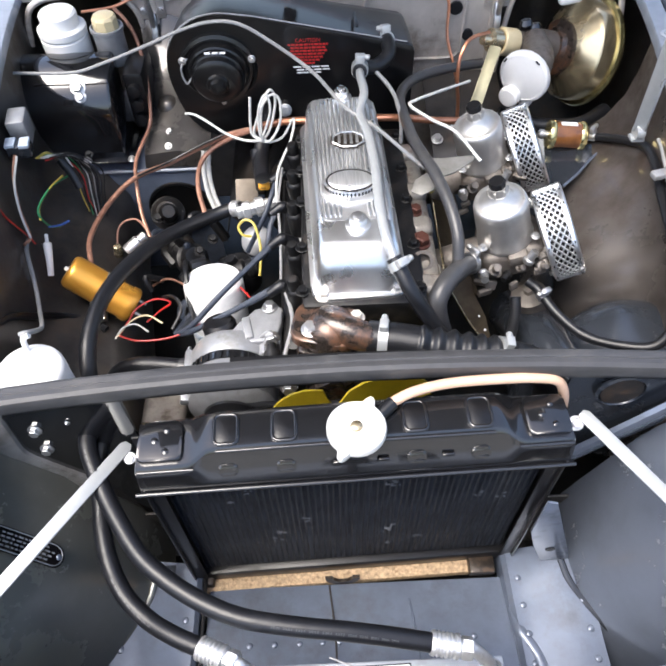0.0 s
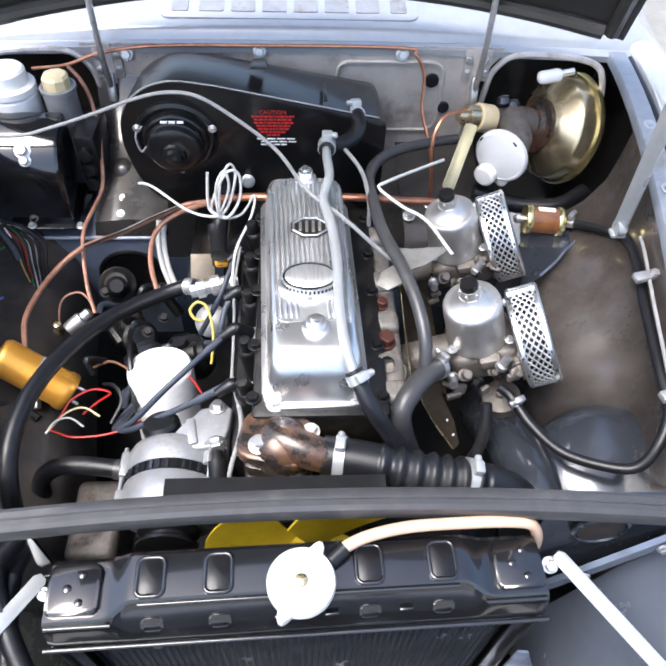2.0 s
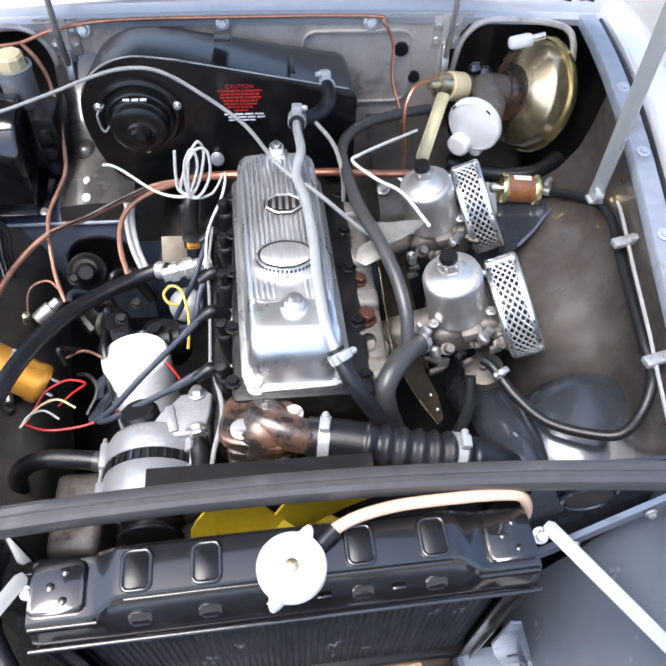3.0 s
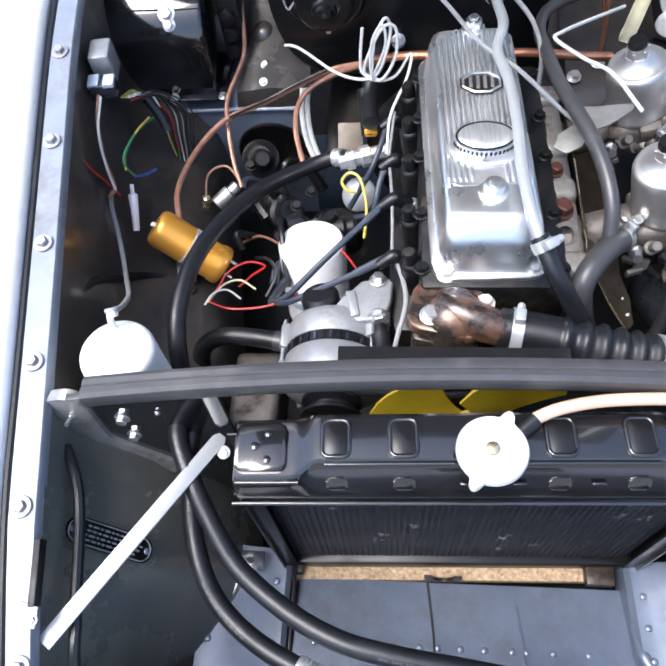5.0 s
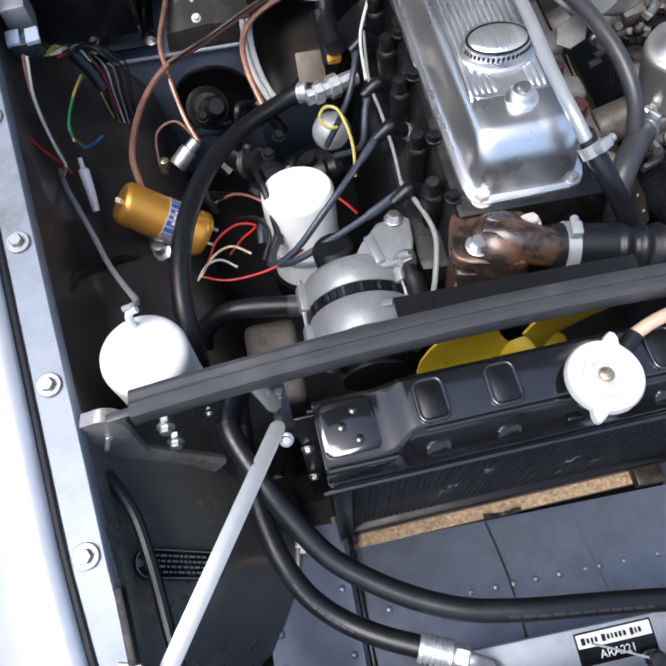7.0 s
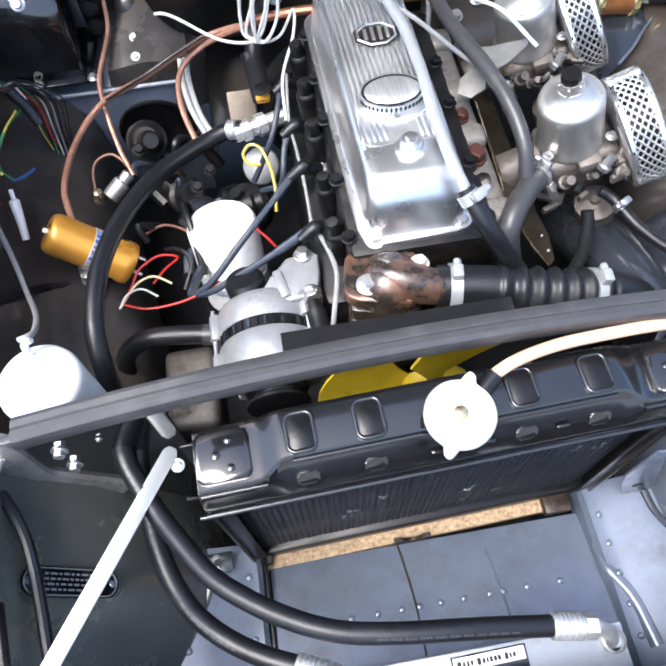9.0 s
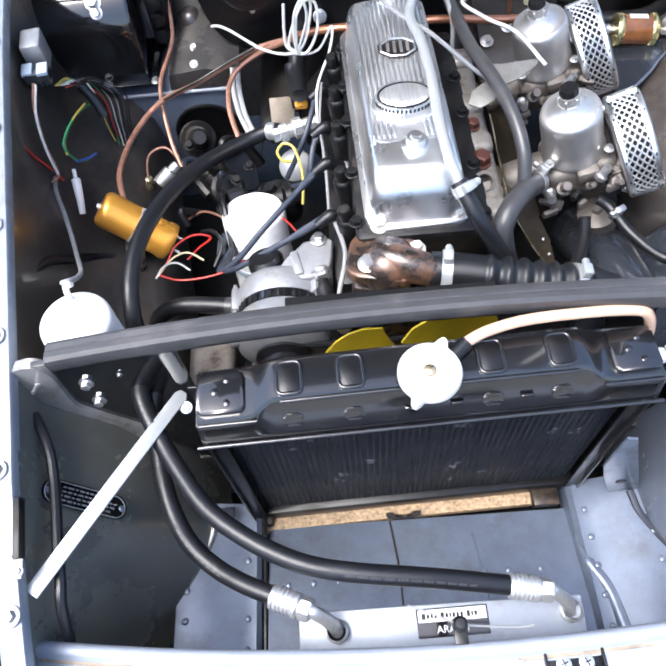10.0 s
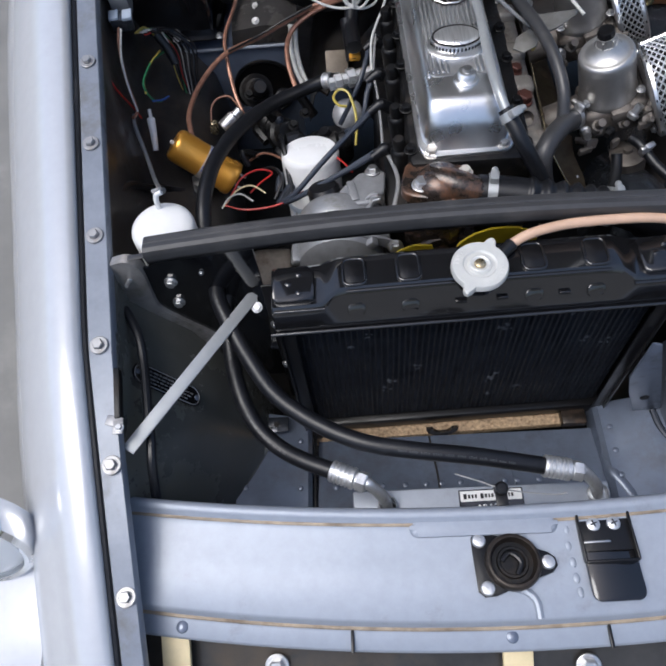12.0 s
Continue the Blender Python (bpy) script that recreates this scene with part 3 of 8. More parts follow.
sheet(bm, [[q + V(0.003, 0.012, 0.002), q, q.lerp(p, 0.5) + V(0, -0.003, 0), p, p + V(-0.003, 0.010, -0.004)] for q, p in zip(upper, lower)], 0.002)
flange = part("mounting_flange", bm, M_GUSSET, car, "grey curved mounting flange with studs")
for p in ((-0.439, 0.086, 0.803), (-0.444, 0.085, 0.719), (-0.388, 0.084, 0.647)):
    fix(flange, ME_SMALL, p, (-0.1, -1, 0.5), "stud", 0.5)
    bm = bmesh.new()
    tube(bm, [p, (p[0], p[1] - 0.014, p[2] + 0.006)], 0.0024, 8, 2)
    part("stud_shank", bm, M_STEEL, flange)
bm = bmesh.new()
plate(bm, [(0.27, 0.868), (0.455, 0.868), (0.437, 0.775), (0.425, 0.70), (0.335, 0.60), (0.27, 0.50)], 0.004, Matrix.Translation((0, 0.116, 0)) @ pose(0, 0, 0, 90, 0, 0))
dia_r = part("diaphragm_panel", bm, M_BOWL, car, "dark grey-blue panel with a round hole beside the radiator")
bm = bmesh.new()
mh = Matrix.Translation((0.338, 0.108, 0.797)) @ pose(0, 0, 0, 90, 0, 0)
lathe(bm, [(0.033, 0), (0.033, 0.003), (0.029, 0.005), (0.026, 0.0), (0.026, -0.002)], mh, 28, False)
part("pressed_ring", bm, M_BOWL, dia_r, "pressed rim of the round hole")
bm = bmesh.new()
lathe(bm, [(0.0265, 0.001), (0.0265, 0.0035), (0, 0.0036)], mh, 28)
part("hole_cover", bm, M_RIM, dia_r, "brownish shaded blanking disc")
# right-hand folded flange running to the channel
bm = bmesh.new()
sheet(bm, [[V(0.298 + 0.135 * t, 0.100 + 0.008 * t, 0.634 + 0.148 * t) + V(0, d, h) for d, h in ((0.004, -0.060), (0.0, -0.030), (-0.004, -0.022), (-0.004, -0.010), (-0.012, -0.004), (-0.014, 0.006), (-0.012, 0.026), (-0.006, 0.031))] for t in [i / 8 for i in range(9)]], 0.002)
fl = part("mounting_flange", bm, M_DUCTR, car, "grey-blue folded flange with bolts")
for t in (0.35, 0.85):
    fix(fl, ME_SMALL, (0.298 + 0.135 * t, 0.084 + 0.008 * t, 0.651 + 0.148 * t), (0, -1, 0.2), "bolt", 0.9)


def cross_y(x):
    return 0.108 - 0.14 * x * x + 0.012 * x


bm = bmesh.new()
rows = []
for i in range(41):
    x = -0.400 + 0.845 * i / 40
    y = cross_y(x)
    rows.append([V(x, y - 0.004, 0.846), V(x, y - 0.006, 0.862), V(x, y - 0.002, 0.866), V(x, y + 0.020, 0.866), V(x, y + 0.023, 0.86), V(x, y + 0.023, 0.828)])
sheet(bm, rows, 0.002)
part("radiator_crossmember", bm, M_BLACKS, car, "black top crossmember behind the radiator", 40)
bm = bmesh.new()
rows = []
for i in range(41):
    x = -0.398 + 0.815 * i / 40
    y = cross_y(x)
    rows.append([V(x, y - 0.0085, 0.856), V(x, y - 0.0095, 0.868), V(x, y - 0.0075, 0.8735), V(x, y - 0.003, 0.8765), V(x, y + 0.003, 0.8765), V(x, y + 0.0045, 0.8752), V(x, y + 0.006, 0.8765), V(x, y + 0.012, 0.8768), V(x, y + 0.0165, 0.8745), V(x, y + 0.0188, 0.869), V(x, y + 0.018, 0.862)])
sheet(bm, rows, 0.0015)
bmesh.ops.holes_fill(bm, edges=[e for e in bm.edges if e.is_boundary])
part("crossmember_seal", bm, M_GREYRUB, car, "grey rubber seal along the crossmember", 30)

bm = bmesh.new()
box(bm, (0.030, 0.008, 0.002), Matrix.Translation((-0.411, 0.088, 0.849)) @ pose(0, 0, 0, 0, 0, 8), 0.0008)
part("crossmember_tab", bm, M_GREYRUB, car, "thin pale end tab of the crossmember")

# dark sheet added underneath with the chassis, to close the bay below
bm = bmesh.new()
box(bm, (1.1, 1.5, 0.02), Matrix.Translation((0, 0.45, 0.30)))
part("undertray", bm, M_BLOCK, car, "dark sheet added to close the bay below")
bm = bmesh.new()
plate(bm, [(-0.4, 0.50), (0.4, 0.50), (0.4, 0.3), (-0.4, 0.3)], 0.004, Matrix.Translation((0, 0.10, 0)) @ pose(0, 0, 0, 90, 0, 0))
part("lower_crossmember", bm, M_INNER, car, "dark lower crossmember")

# ---- slam panel at the nose ----
def nose(x):
    return -0.21 + 0.16 * x * x


bm = bmesh.new()
rows = []
for i in range(45):
    x = -0.452 + 0.904 * i / 44
    y = nose(x)
    w = 0.118 - 0.02 * x * x
    rows.append([V(x, y + 0.006, 0.680), V(x, y + 0.006, 0.712), V(x, y + 0.003, 0.7175), V(x, y - 0.003, 0.719), V(x, y - 0.008, 0.716), V(x, y - 0.012, 0.709), V(x, y - 0.020, 0.7065), V(x, y - 0.5 * w, 0.701),
                 V(x, y - w + 0.004, 0.694), V(x, y - w, 0.690), V(x, y - w - 0.002, 0.676), V(x, y - w - 0.008, 0.672), V(x, y - w - 0.024, 0.668), V(x, y - w - 0.027, 0.664), V(x, y - w - 0.0265, 0.659)])
sheet(bm, rows, 0.0016)
slam = part("slam_panel", bm, M_PAINT, car, "smooth pale grey-blue slam panel with a rolled edge", 60)
for x in (-0.366, 0.011, 0.366):
    fix(slam, ME_RIVET, (x, nose(x) - 0.130, 0.670), (0, -0.15, 1), "screw", 1.3)
for x in (-0.168, 0.118):
    bm = bmesh.new()
    box(bm, (0.004, 0.03, 0.004), Matrix.Translation((x, nose(x) - 0.132, 0.672)), 0.001)
    part("wire_clip", bm, M_BLACKS, slam, "small black wire clip")
# Brown reflection along the rolled edge and lower lip, drawn as thin coloured lines.
M_SEAM = mat("brown_reflection", (0.30, 0.24, 0.17), 0.5, 0.0, 0.4, 30, 0.1, 200, dirt=(0.12, 0.085, 0.055), dirt_amt=0.5, dirt_scale=14)
for dy, z, r in ((0.0125, 0.7075, 0.0027), (None, 0.6735, 0.0032)):
    bm = bmesh.new()
    line = []
    for i in range(31):
        x = -0.43 + 0.86 * i / 30
        line.append((x, nose(x) - (dy if dy else 0.118 - 0.02 * x * x + 0.0025), z))
    tube(bm, line, r, 8, 1, raw=True)
    part("lip_reflection", bm, M_SEAM, slam, "thin brown line of reflection painted along the lip")
bm = bmesh.new()
plate(bm, rrect(0.170, 0.022, 0.009), 0.0085, Matrix.Translation((-0.011, -0.2255, 0.7025)) @ pose(0, 0, 0, 1, 0, 0), 0.007, 4)
part("pressed_bead", bm, M_PAINT, slam, "raised pressed bead")
for x, y in ((0.084, -0.232), (0.083, -0.250), (0.085, -0.268), (0.086, -0.285), (0.088, -0.300)):
    bm = bmesh.new()
    lathe(bm, [(0.005, 0), (0.0042, 0.0012), (0.002, 0.002), (0, 0.0021)], Matrix.Translation((x, y, 0.7045 + 0.115 * (y + 0.232))) @ Matrix.Diagonal((0.8, 1.3, 1, 1)), 12)
    part("weld_dimple", bm, M_PAINT, slam, "small weld dimple")
bm = bmesh.new()
tube(bm, [(0.016, -0.293, 0.697), (0.028, -0.297, 0.6975), (0.038, -0.307, 0.697), (0.040, -0.325, 0.694)], 0.0045, 8)
part("pressed_swage", bm, M_PAINT, slam, "curved pressed swage")

# bonnet catch cup and safety-catch plate
catch = thing("bonnet_catch", (0.014, -0.262, 0.70), "black greasy bonnet catch cup on a bolted flange", "latch")
bm = bmesh.new()
mc = Matrix.Translation((0.0165, -0.268, 0.7045)) @ pose(0, 0, 0, -3, 0, 0) @ Matrix.Scale(0.87, 4)
lathe(bm, [(0.0355, 0), (0.036, 0.010), (0.0345, 0.0145), (0.0325, 0.016), (0.0295, 0.0155), (0.028, 0.010), (0.0265, 0.004), (0.0255, 0.0)], mc, 40, False)
part("cup", bm, M_RIM, catch, "brown greasy cup rim", 50)
bm = bmesh.new()
lathe(bm, [(0.0280, 0.0036), (0.021, 0.0040), (0.0195, 0.0070), (0.0165, 0.0070), (0.0150, 0.0040), (0, 0.0036)], mc, 32)
part("cup_well", bm, M_BLOCK, catch, "dark greasy well of the cup")
bm = bmesh.new()
tri = [(-0.045, 0.040), (-0.030, 0.041), (0.048, 0.012), (0.056, 0.005), (0.057, -0.005), (0.050, -0.013), (-0.026, -0.040), (-0.040, -0.041), (-0.048, -0.034), (-0.050, 0.033)]
plate(bm, tri, 0.0032, mc, 0.001)
part("flange", bm, M_BLACKS, catch)
for x, y in ((-0.0395, 0.029), (-0.036, -0.031), (0.045, -0.001)):
    bm = bmesh.new()
    lathe(bm, [(0.0092, 0), (0.0092, 0.002), (0.008, 0.0042), (0.004, 0.0052), (0, 0.0052)], mc @ Matrix.Translation((x, y, 0.0032)), 20)
    part("bolt", bm, M_FITTING, catch, "round bright bolt head")
bm = bmesh.new()
tube(bm, [(0.004, -0.266, 0.7105), (0.014, -0.258, 0.7115), (0.025, -0.268, 0.7115), (0.02, -0.281, 0.7105)], 0.003, 8)
part("spring_wire", bm, M_BLACKS, catch, "dark greasy release wire")

plate_t = thing("safety_catch_plate", (0.124, -0.262, 0.70), "gloss black safety-catch plate with two screws", "latch")
mp_ = Matrix.Translation((0.126, -0.263, 0.7035)) @ pose(0, 0, 0, -3, 0, 1)
bm = bmesh.new()
plate(bm, rrect(0.058, 0.098, 0.010), 0.003, mp_, 0.001)
part("back_plate", bm, M_BLACK, plate_t)
bm = bmesh.new()
for x in (-0.029, 0.029):
    box(bm, (0.003, 0.056, 0.010), mp_ @ Matrix.Translation((x, 0.020, 0.006)), 0.001)
box(bm, (0.058, 0.003, 0.010), mp_ @ Matrix.Translation((0, -0.008, 0.006)), 0.001)
box(bm, (0.058, 0.040, 0.002), mp_ @ Matrix.Translation((0, 0.024, 0.005)), 0.0006)
part("folded_lip", bm, M_BLACKS, plate_t)
bm = bmesh.new()
box(bm, (0.03, 0.0025, 0.003), mp_ @ Matrix.Translation((-0.012, 0.014, 0.0065)), 0.0008)
part("slot_edge", bm, M_STEEL, plate_t)
for x in (-0.0115, 0.0115):
    sc = bmesh.new()
    lathe(sc, [(0.0078, 0), (0.0076, 0.0016), (0.005, 0.0032), (0, 0.0036)], mp_ @ Matrix.Translation((x, 0.034, 0.006)), 20)
    screw = part("screw", sc, M_FITTING, plate_t, "bright cross-head screw")
    for a in (20, 110):
        sl = bmesh.new()
        box(sl, (0.008, 0.0014, 0.0012), mp_ @ Matrix.Translation((x, 0.034, 0.0093)) @ pose(0, 0, 0, 0, 0, a))
        part("cross_slot", sl, M_BLOCK, screw)

# grille below the nose
grille = thing("front_grille", (0, -0.37, 0.55), "dark front grille opening with pale vertical posts", "grille")
bm = bmesh.new()
sheet(bm, [[V(x, nose(x) - 0.125 - d, z) for x in [-0.43 + 0.086 * i for i in range(11)]] for d, z in ((0.0, 0.655), (0.02, 0.630), (0.075, 0.595), (0.14, 0.55), (0.18, 0.45), (0.19, 0.35))], 0.002)
part("backing", bm, M_INNER, grille, "dark inner nose panel")
for x in (-0.378, 0.018, 0.385):
    bm = bmesh.new()
    box(bm, (0.034, 0.150, 0.008), Matrix.Translation((x, nose(x) - 0.198, 0.615)) @ pose(0, 0, 0, 32, 0, 0), 0.002)
    part("post", bm, M_CREAM, grille, "pale yellow-green painted post")
for x in (-0.26, 0.10, 0.22):
    fix(grille, ME_NUT, (x, nose(x) - 0.16, 0.626), (0, -0.5, 1), "nut", 1.2)

# headlamp in the wing that is seen at the end
M_SILVER = mat("silvered_reflector", (0.9, 0.9, 0.9), 0.4, 0.5, 0.03, 60, 0.1, 90)
lamp = thing("headlamp", (-0.575, -0.20, 0.70), "round headlamp with a chrome rim", "headlamp")
mh = frame_to((-0.630, -0.170, 0.706), (-0.630, -0.60, 0.80)) @ Matrix.Diagonal((0.9, 0.9, 0.9, 1))
bm = bmesh.new()
lathe(bm, [(0.090, 0.03), (0.097, 0.045), (0.098, 0.06), (0.096, 0.072), (0.090, 0.078), (0.083, 0.076), (0.083, 0.066)], mh, 48, False)
part("chrome_rim", bm, M_CHROME, lamp)
bm = bmesh.new()
lathe(bm, [(0.083, 0.066), (0.07, 0.078), (0.05, 0.086), (0.025, 0.0905), (0, 0.092)], mh, 48)
part("lens", bm, M_GLASS, lamp, "fluted lens whitened for its bright reflection")
bm = bmesh.new()
lathe(bm, [(0.082, 0.064), (0.06, 0.035), (0.03, 0.015), (0, 0.010)], mh, 48, False)
part("reflector", bm, M_SILVER, lamp, "bright silver reflector")

# ---- bulkhead and scuttle ----
bm = bmesh.new()
plate(bm, [(-0.36, 0.40), (0.33, 0.40), (0.33, 0.72), (0.345, 0.86), (0.38, 0.905), (0.38, 0.918), (-0.38, 0.918), (-0.38, 0.89), (-0.365, 0.84), (-0.36, 0.7)], 0.003, Matrix.Translation((0, 0.968, 0)) @ pose(0, 0, 0, 90, 0, 0))
bulk = part("bulkhead", bm, M_BULK, car, "dull grey bulkhead with pressed panels")
bm = bmesh.new()
t = [(x, z) for x, z in rrect(0.20, 0.14, 0.025)]
line = [(0.175 + x, 0.962, 0.82 + z) for x, z in t]
tube(bm, line + [line[0]], 0.0035, 6, 2, raw=True)
part("pressed_swage", bm, M_BULK, bulk, "pressed rectangular swage")
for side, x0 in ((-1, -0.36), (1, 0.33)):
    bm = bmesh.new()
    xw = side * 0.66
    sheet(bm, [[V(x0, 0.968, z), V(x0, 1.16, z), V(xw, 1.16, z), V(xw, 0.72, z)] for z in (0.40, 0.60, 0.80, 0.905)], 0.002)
    # Recess walls painted darker than the bulkhead, its shade put into the colour.
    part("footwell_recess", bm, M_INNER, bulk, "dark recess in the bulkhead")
    bm = bmesh.new()
    pts = [(side * 0.352, 0.962, 0.70), (side * 0.36, 0.962, 0.84), (side * 0.375, 0.962, 0.885), (side * 0.41, 0.962, 0.906), (side * 0.50, 0.957, 0.906), (side * 0.55, 0.948, 0.897), (side * 0.567, 0.935, 0.875), (side * 0.572, 0.92, 0.83)]
    tube(bm, pts, 0.006, 8, 8)
    part("recess_lip", bm, M_BULK, bulk, "rolled lip of the recess")
    bm = bmesh.new()
    box(bm, (0.020, 0.010, 0.20), Matrix.Translation((side * 0.335, 0.962, 0.82)), 0.003)
    box(bm, (0.05, 0.006, 0.06), Matrix.Translation((side * 0.335, 0.962, 0.885)), 0.002)
    hg = part("hinge_mount", bm, M_BULK, bulk, "grey hinge mounting with bolts")
    for dx in (-0.017, 0.017):
        for z in (0.872, 0.898):
            fix(hg, ME_SMALL, (side * 0.335 + dx, 0.958, z), (0, -1, 0), "bolt", 0.9)
for p, r in (((0.255, 0.963, 0.855), 0.014), ((0.285, 0.963, 0.80), 0.012)):
    bm = bmesh.new()
    lathe(bm, [(r, 0), (r * 0.95, 0.004), (r * 0.6, 0.005), (0, 0.003)], frame_to(p, (p[0], p[1] - 1, p[2])), 20)
    part("grommet", bm, M_RUBBER, bulk, "black rubber grommet")
for p in ((-0.064, 0.962, 0.907), (0.194, 0.962, 0.905), (-0.30, 0.962, 0.90)):
    fix(bulk, ME_NUT, p, (0, -1, 0.3), "nut", 1.0)

bm = bmesh.new()
rows = []
for i in range(31):
    x = -0.66 + 1.32 * i / 30
    s = -0.11 * x * x
    rows.append([V(x, 0.962, 0.905 + s * 0.3), V(x, 0.962, 0.916 + s * 0.3), V(x, 0.972, 0.921 + s * 0.3), V(x, 0.985, 0.918 + s * 0.3), V(x, 0.990, 0.930 + s * 0.3), V(x, 1.000, 0.937 + s * 0.3), V(x, 1.05, 0.945 + s * 0.4), V(x, 1.12, 0.958 + s * 0.5), V(x, 1.35, 0.985 + s)])
sheet(bm, rows, 0.002)
scuttle = part("scuttle_panel", bm, M_SCUTTLE, car, "glossy pale scuttle panel behind the bonnet", 40)
bm = bmesh.new()
plate(bm, rrect(0.47, 0.070, 0.018), 0.004, Matrix.Translation((-0.008, 1.052, 0.9435)) @ pose(0, 0, 0, 10, 0, 0), 0.0015)
vent = part("air_intake", bm, M_SCUTTLE, scuttle, "pale air intake panel with dark slots")
for i in range(8):
    bm = bmesh.new()
    plate(bm, rrect(0.044 if 0 < i < 7 else 0.03, 0.040, 0.004), 0.0012, Matrix.Translation((-0.208 + 0.0570 * i, 1.054, 0.9483)) @ pose(0, 0, 0, 10, 0, 0))
    part("slot", bm, M_TIN, vent, "grey meshed slot")

# ---- bonnet, propped open ----
bonnet = thing("bonnet", (0, 1.0, 0.97), "open bonnet, dull dark grey underneath, propped by a rod", "bonnet")
HB = Matrix.Translation((0, 0.930, 0.955)) @ pose(0, 0, 0, -64, 0, 0)


def bon(x, d, h=0.0):
    """A place on the bonnet: x across, d from its rear edge, h outwards from the crowned skin."""
    return HB @ V(x, -d, h + 0.10 * (1 - (x / 0.57) ** 2))


bm = bmesh.new()
rows = []
for i in range(25):
    u = -1 + 2 * i / 24
    w = 0.575
    row = []
    for j in range(16):
        d = 1.12 * j / 15
        taper = 1 - 0.14 * (d / 1.12)
        x = u * w * taper
        row.append(bon(x, d, 0.0))
    rows.append(row)
sheet(bm, rows, 0.003)
part("bonnet_skin", bm, M_BONNET, bonnet, "", 40)
bm = bmesh.new()
line = [bon(-0.53 + 1.06 * i / 10, 0.018, -0.014) for i in range(11)]
tube(bm, line, 0.014, 10, 6)
part("rear_stiffener", bm, M_BONNET, bonnet)
for side in (-1, 1):
    bm = bmesh.new()
    tube(bm, [bon(side * 0.545, 0.018, -0.012), bon(side * 0.515, 0.4, -0.014), bon(side * 0.47, 1.0, -0.014)], 0.013, 10)
    part("side_stiffener", bm, M_BONNET, bonnet)
    bm = bmesh.new()
    pts = [bon(side * x, d, -0.010) for x, d in ((0.10, 0.115), (0.20, 0.11), (0.27, 0.09), (0.33, 0.10), (0.44, 0.115), (0.49, 0.14), (0.495, 0.2), (0.47, 0.5))]
    tube(bm, pts, 0.008, 8)
    part("pressed_rib", bm, M_BONNET, bonnet)
    bm = bmesh.new()
    a, b = Vector((side * 0.335, 0.945, 0.845)), bon(side * 0.335, 0.075, -0.02)
    tube(bm, [a, a.lerp(b, 0.35) + V(0, -0.012, 0), a.lerp(b, 0.8) + V(0, -0.008, 0.01), b], 0.0055, 10)
    box(bm, (0.014, 0.012, 0.05), frame_to(a, a + V(0, 0.1, 0.3)), 0.003)
    hinge = part("hinge_arm", bm, M_STEEL, bonnet, "bright curved hinge arm")
    bm = bmesh.new()
    box(bm, (0.05, 0.012, 0.035), Matrix.Translation(b), 0.004)
    part("hinge_plate", bm, M_BONNET, bonnet)
    fix(bonnet, ME_NUT, b + V(0, -0.008, 0.004), (0, -1, -0.2), "bolt", 1.3)

stay = thing("bonnet_stay", (0.488, 0.551, 0.851), "galvanised bonnet prop rod standing on the inner wing", "prop rod")
bm = bmesh.new()
a, b = V(0.482, 0.548, 0.853), bon(0.42, 1.05, -0.016)
m = frame_to(a, b)
box(bm, (0.021, 0.006, (b - a).length), m @ Matrix.Translation((0, 0, (b - a).length / 2)), 0.0015)
part("rod", bm, M_STRAP, stay)
bm = bmesh.new()
lathe(bm, [(0.012, -0.006), (0.012, 0.006), (0.009, 0.009), (0, 0.009)], Matrix.Translation(a) @ pose(0, 0, 0, 0, 90, 0), 18)
box(bm, (0.022, 0.018, 0.006), Matrix.Translation(a - V(0, 0, 0.01)), 0.002)
part("pivot_foot", bm, M_STRAP, stay)


def front_wheel(side):
    """A road wheel under its wing, standing on the ground."""
    m = Matrix.Translation((side * 0.52, 0.46, 0.28)) @ pose(0, 0, 0, 0, side * 90, 0)
    bm = bmesh.new()
    lathe(bm, [(0.185, 0.01), (0.225, 0.0), (0.265, 0.01), (0.279, 0.03), (0.28, 0.07), (0.279, 0.11), (0.265, 0.13), (0.225, 0.14), (0.185, 0.13)], m, 40)
    wheel = part("wheel", bm, M_RUBBER, car, "black rubber tyre on a steel rim")
    bm = bmesh.new()
    lathe(bm, [(0.188, 0.012), (0.17, 0.05), (0.10, 0.09), (0.06, 0.11), (0, 0.115)], m, 32)
    part("rim", bm, M_STEEL, wheel, "dull steel wheel rim")


bm = bmesh.new()
tube(bm, [(-0.54, 0.46, 0.28), (0.54, 0.46, 0.28)], 0.02, 12, 2)
part("front_axle", bm, M_BLOCK, car)
front_wheel(-1)
front_wheel(1)

# ================= radiator =================
rad = thing("radiator", (0, 0.045, 0.43), "black-painted car radiator with a pressed top tank and large round cap", "radiator")
R = Matrix.Translation((0.004, 0.005, 0)) @ pose(0, 0, 0, 0, 0, 1.8)


def tank_section(x):
    """Profile (y, z) of the tank at x: the ends are lower pads, the middle is crowned."""
    e = min(1.0, max(0.0, (abs(x) - 0.163) / 0.032))
    e = e * e * (3 - 2 * e)
    top = 0.836 + 0.003 * (1 - (x / 0.25) ** 2) - 0.011 * e
    yf = 0.027 - 0.013 * e
    return [(0.006, 0.784), (0.0065, 0.790), (0.008, 0.796), (yf - 0.003, top - 0.012), (yf, top - 0.004), (yf + 0.004, top), (0.050, top + 0.001), (0.074, top), (0.079, top - 0.004), (0.081, top - 0.014), (0.082, 0.784)]


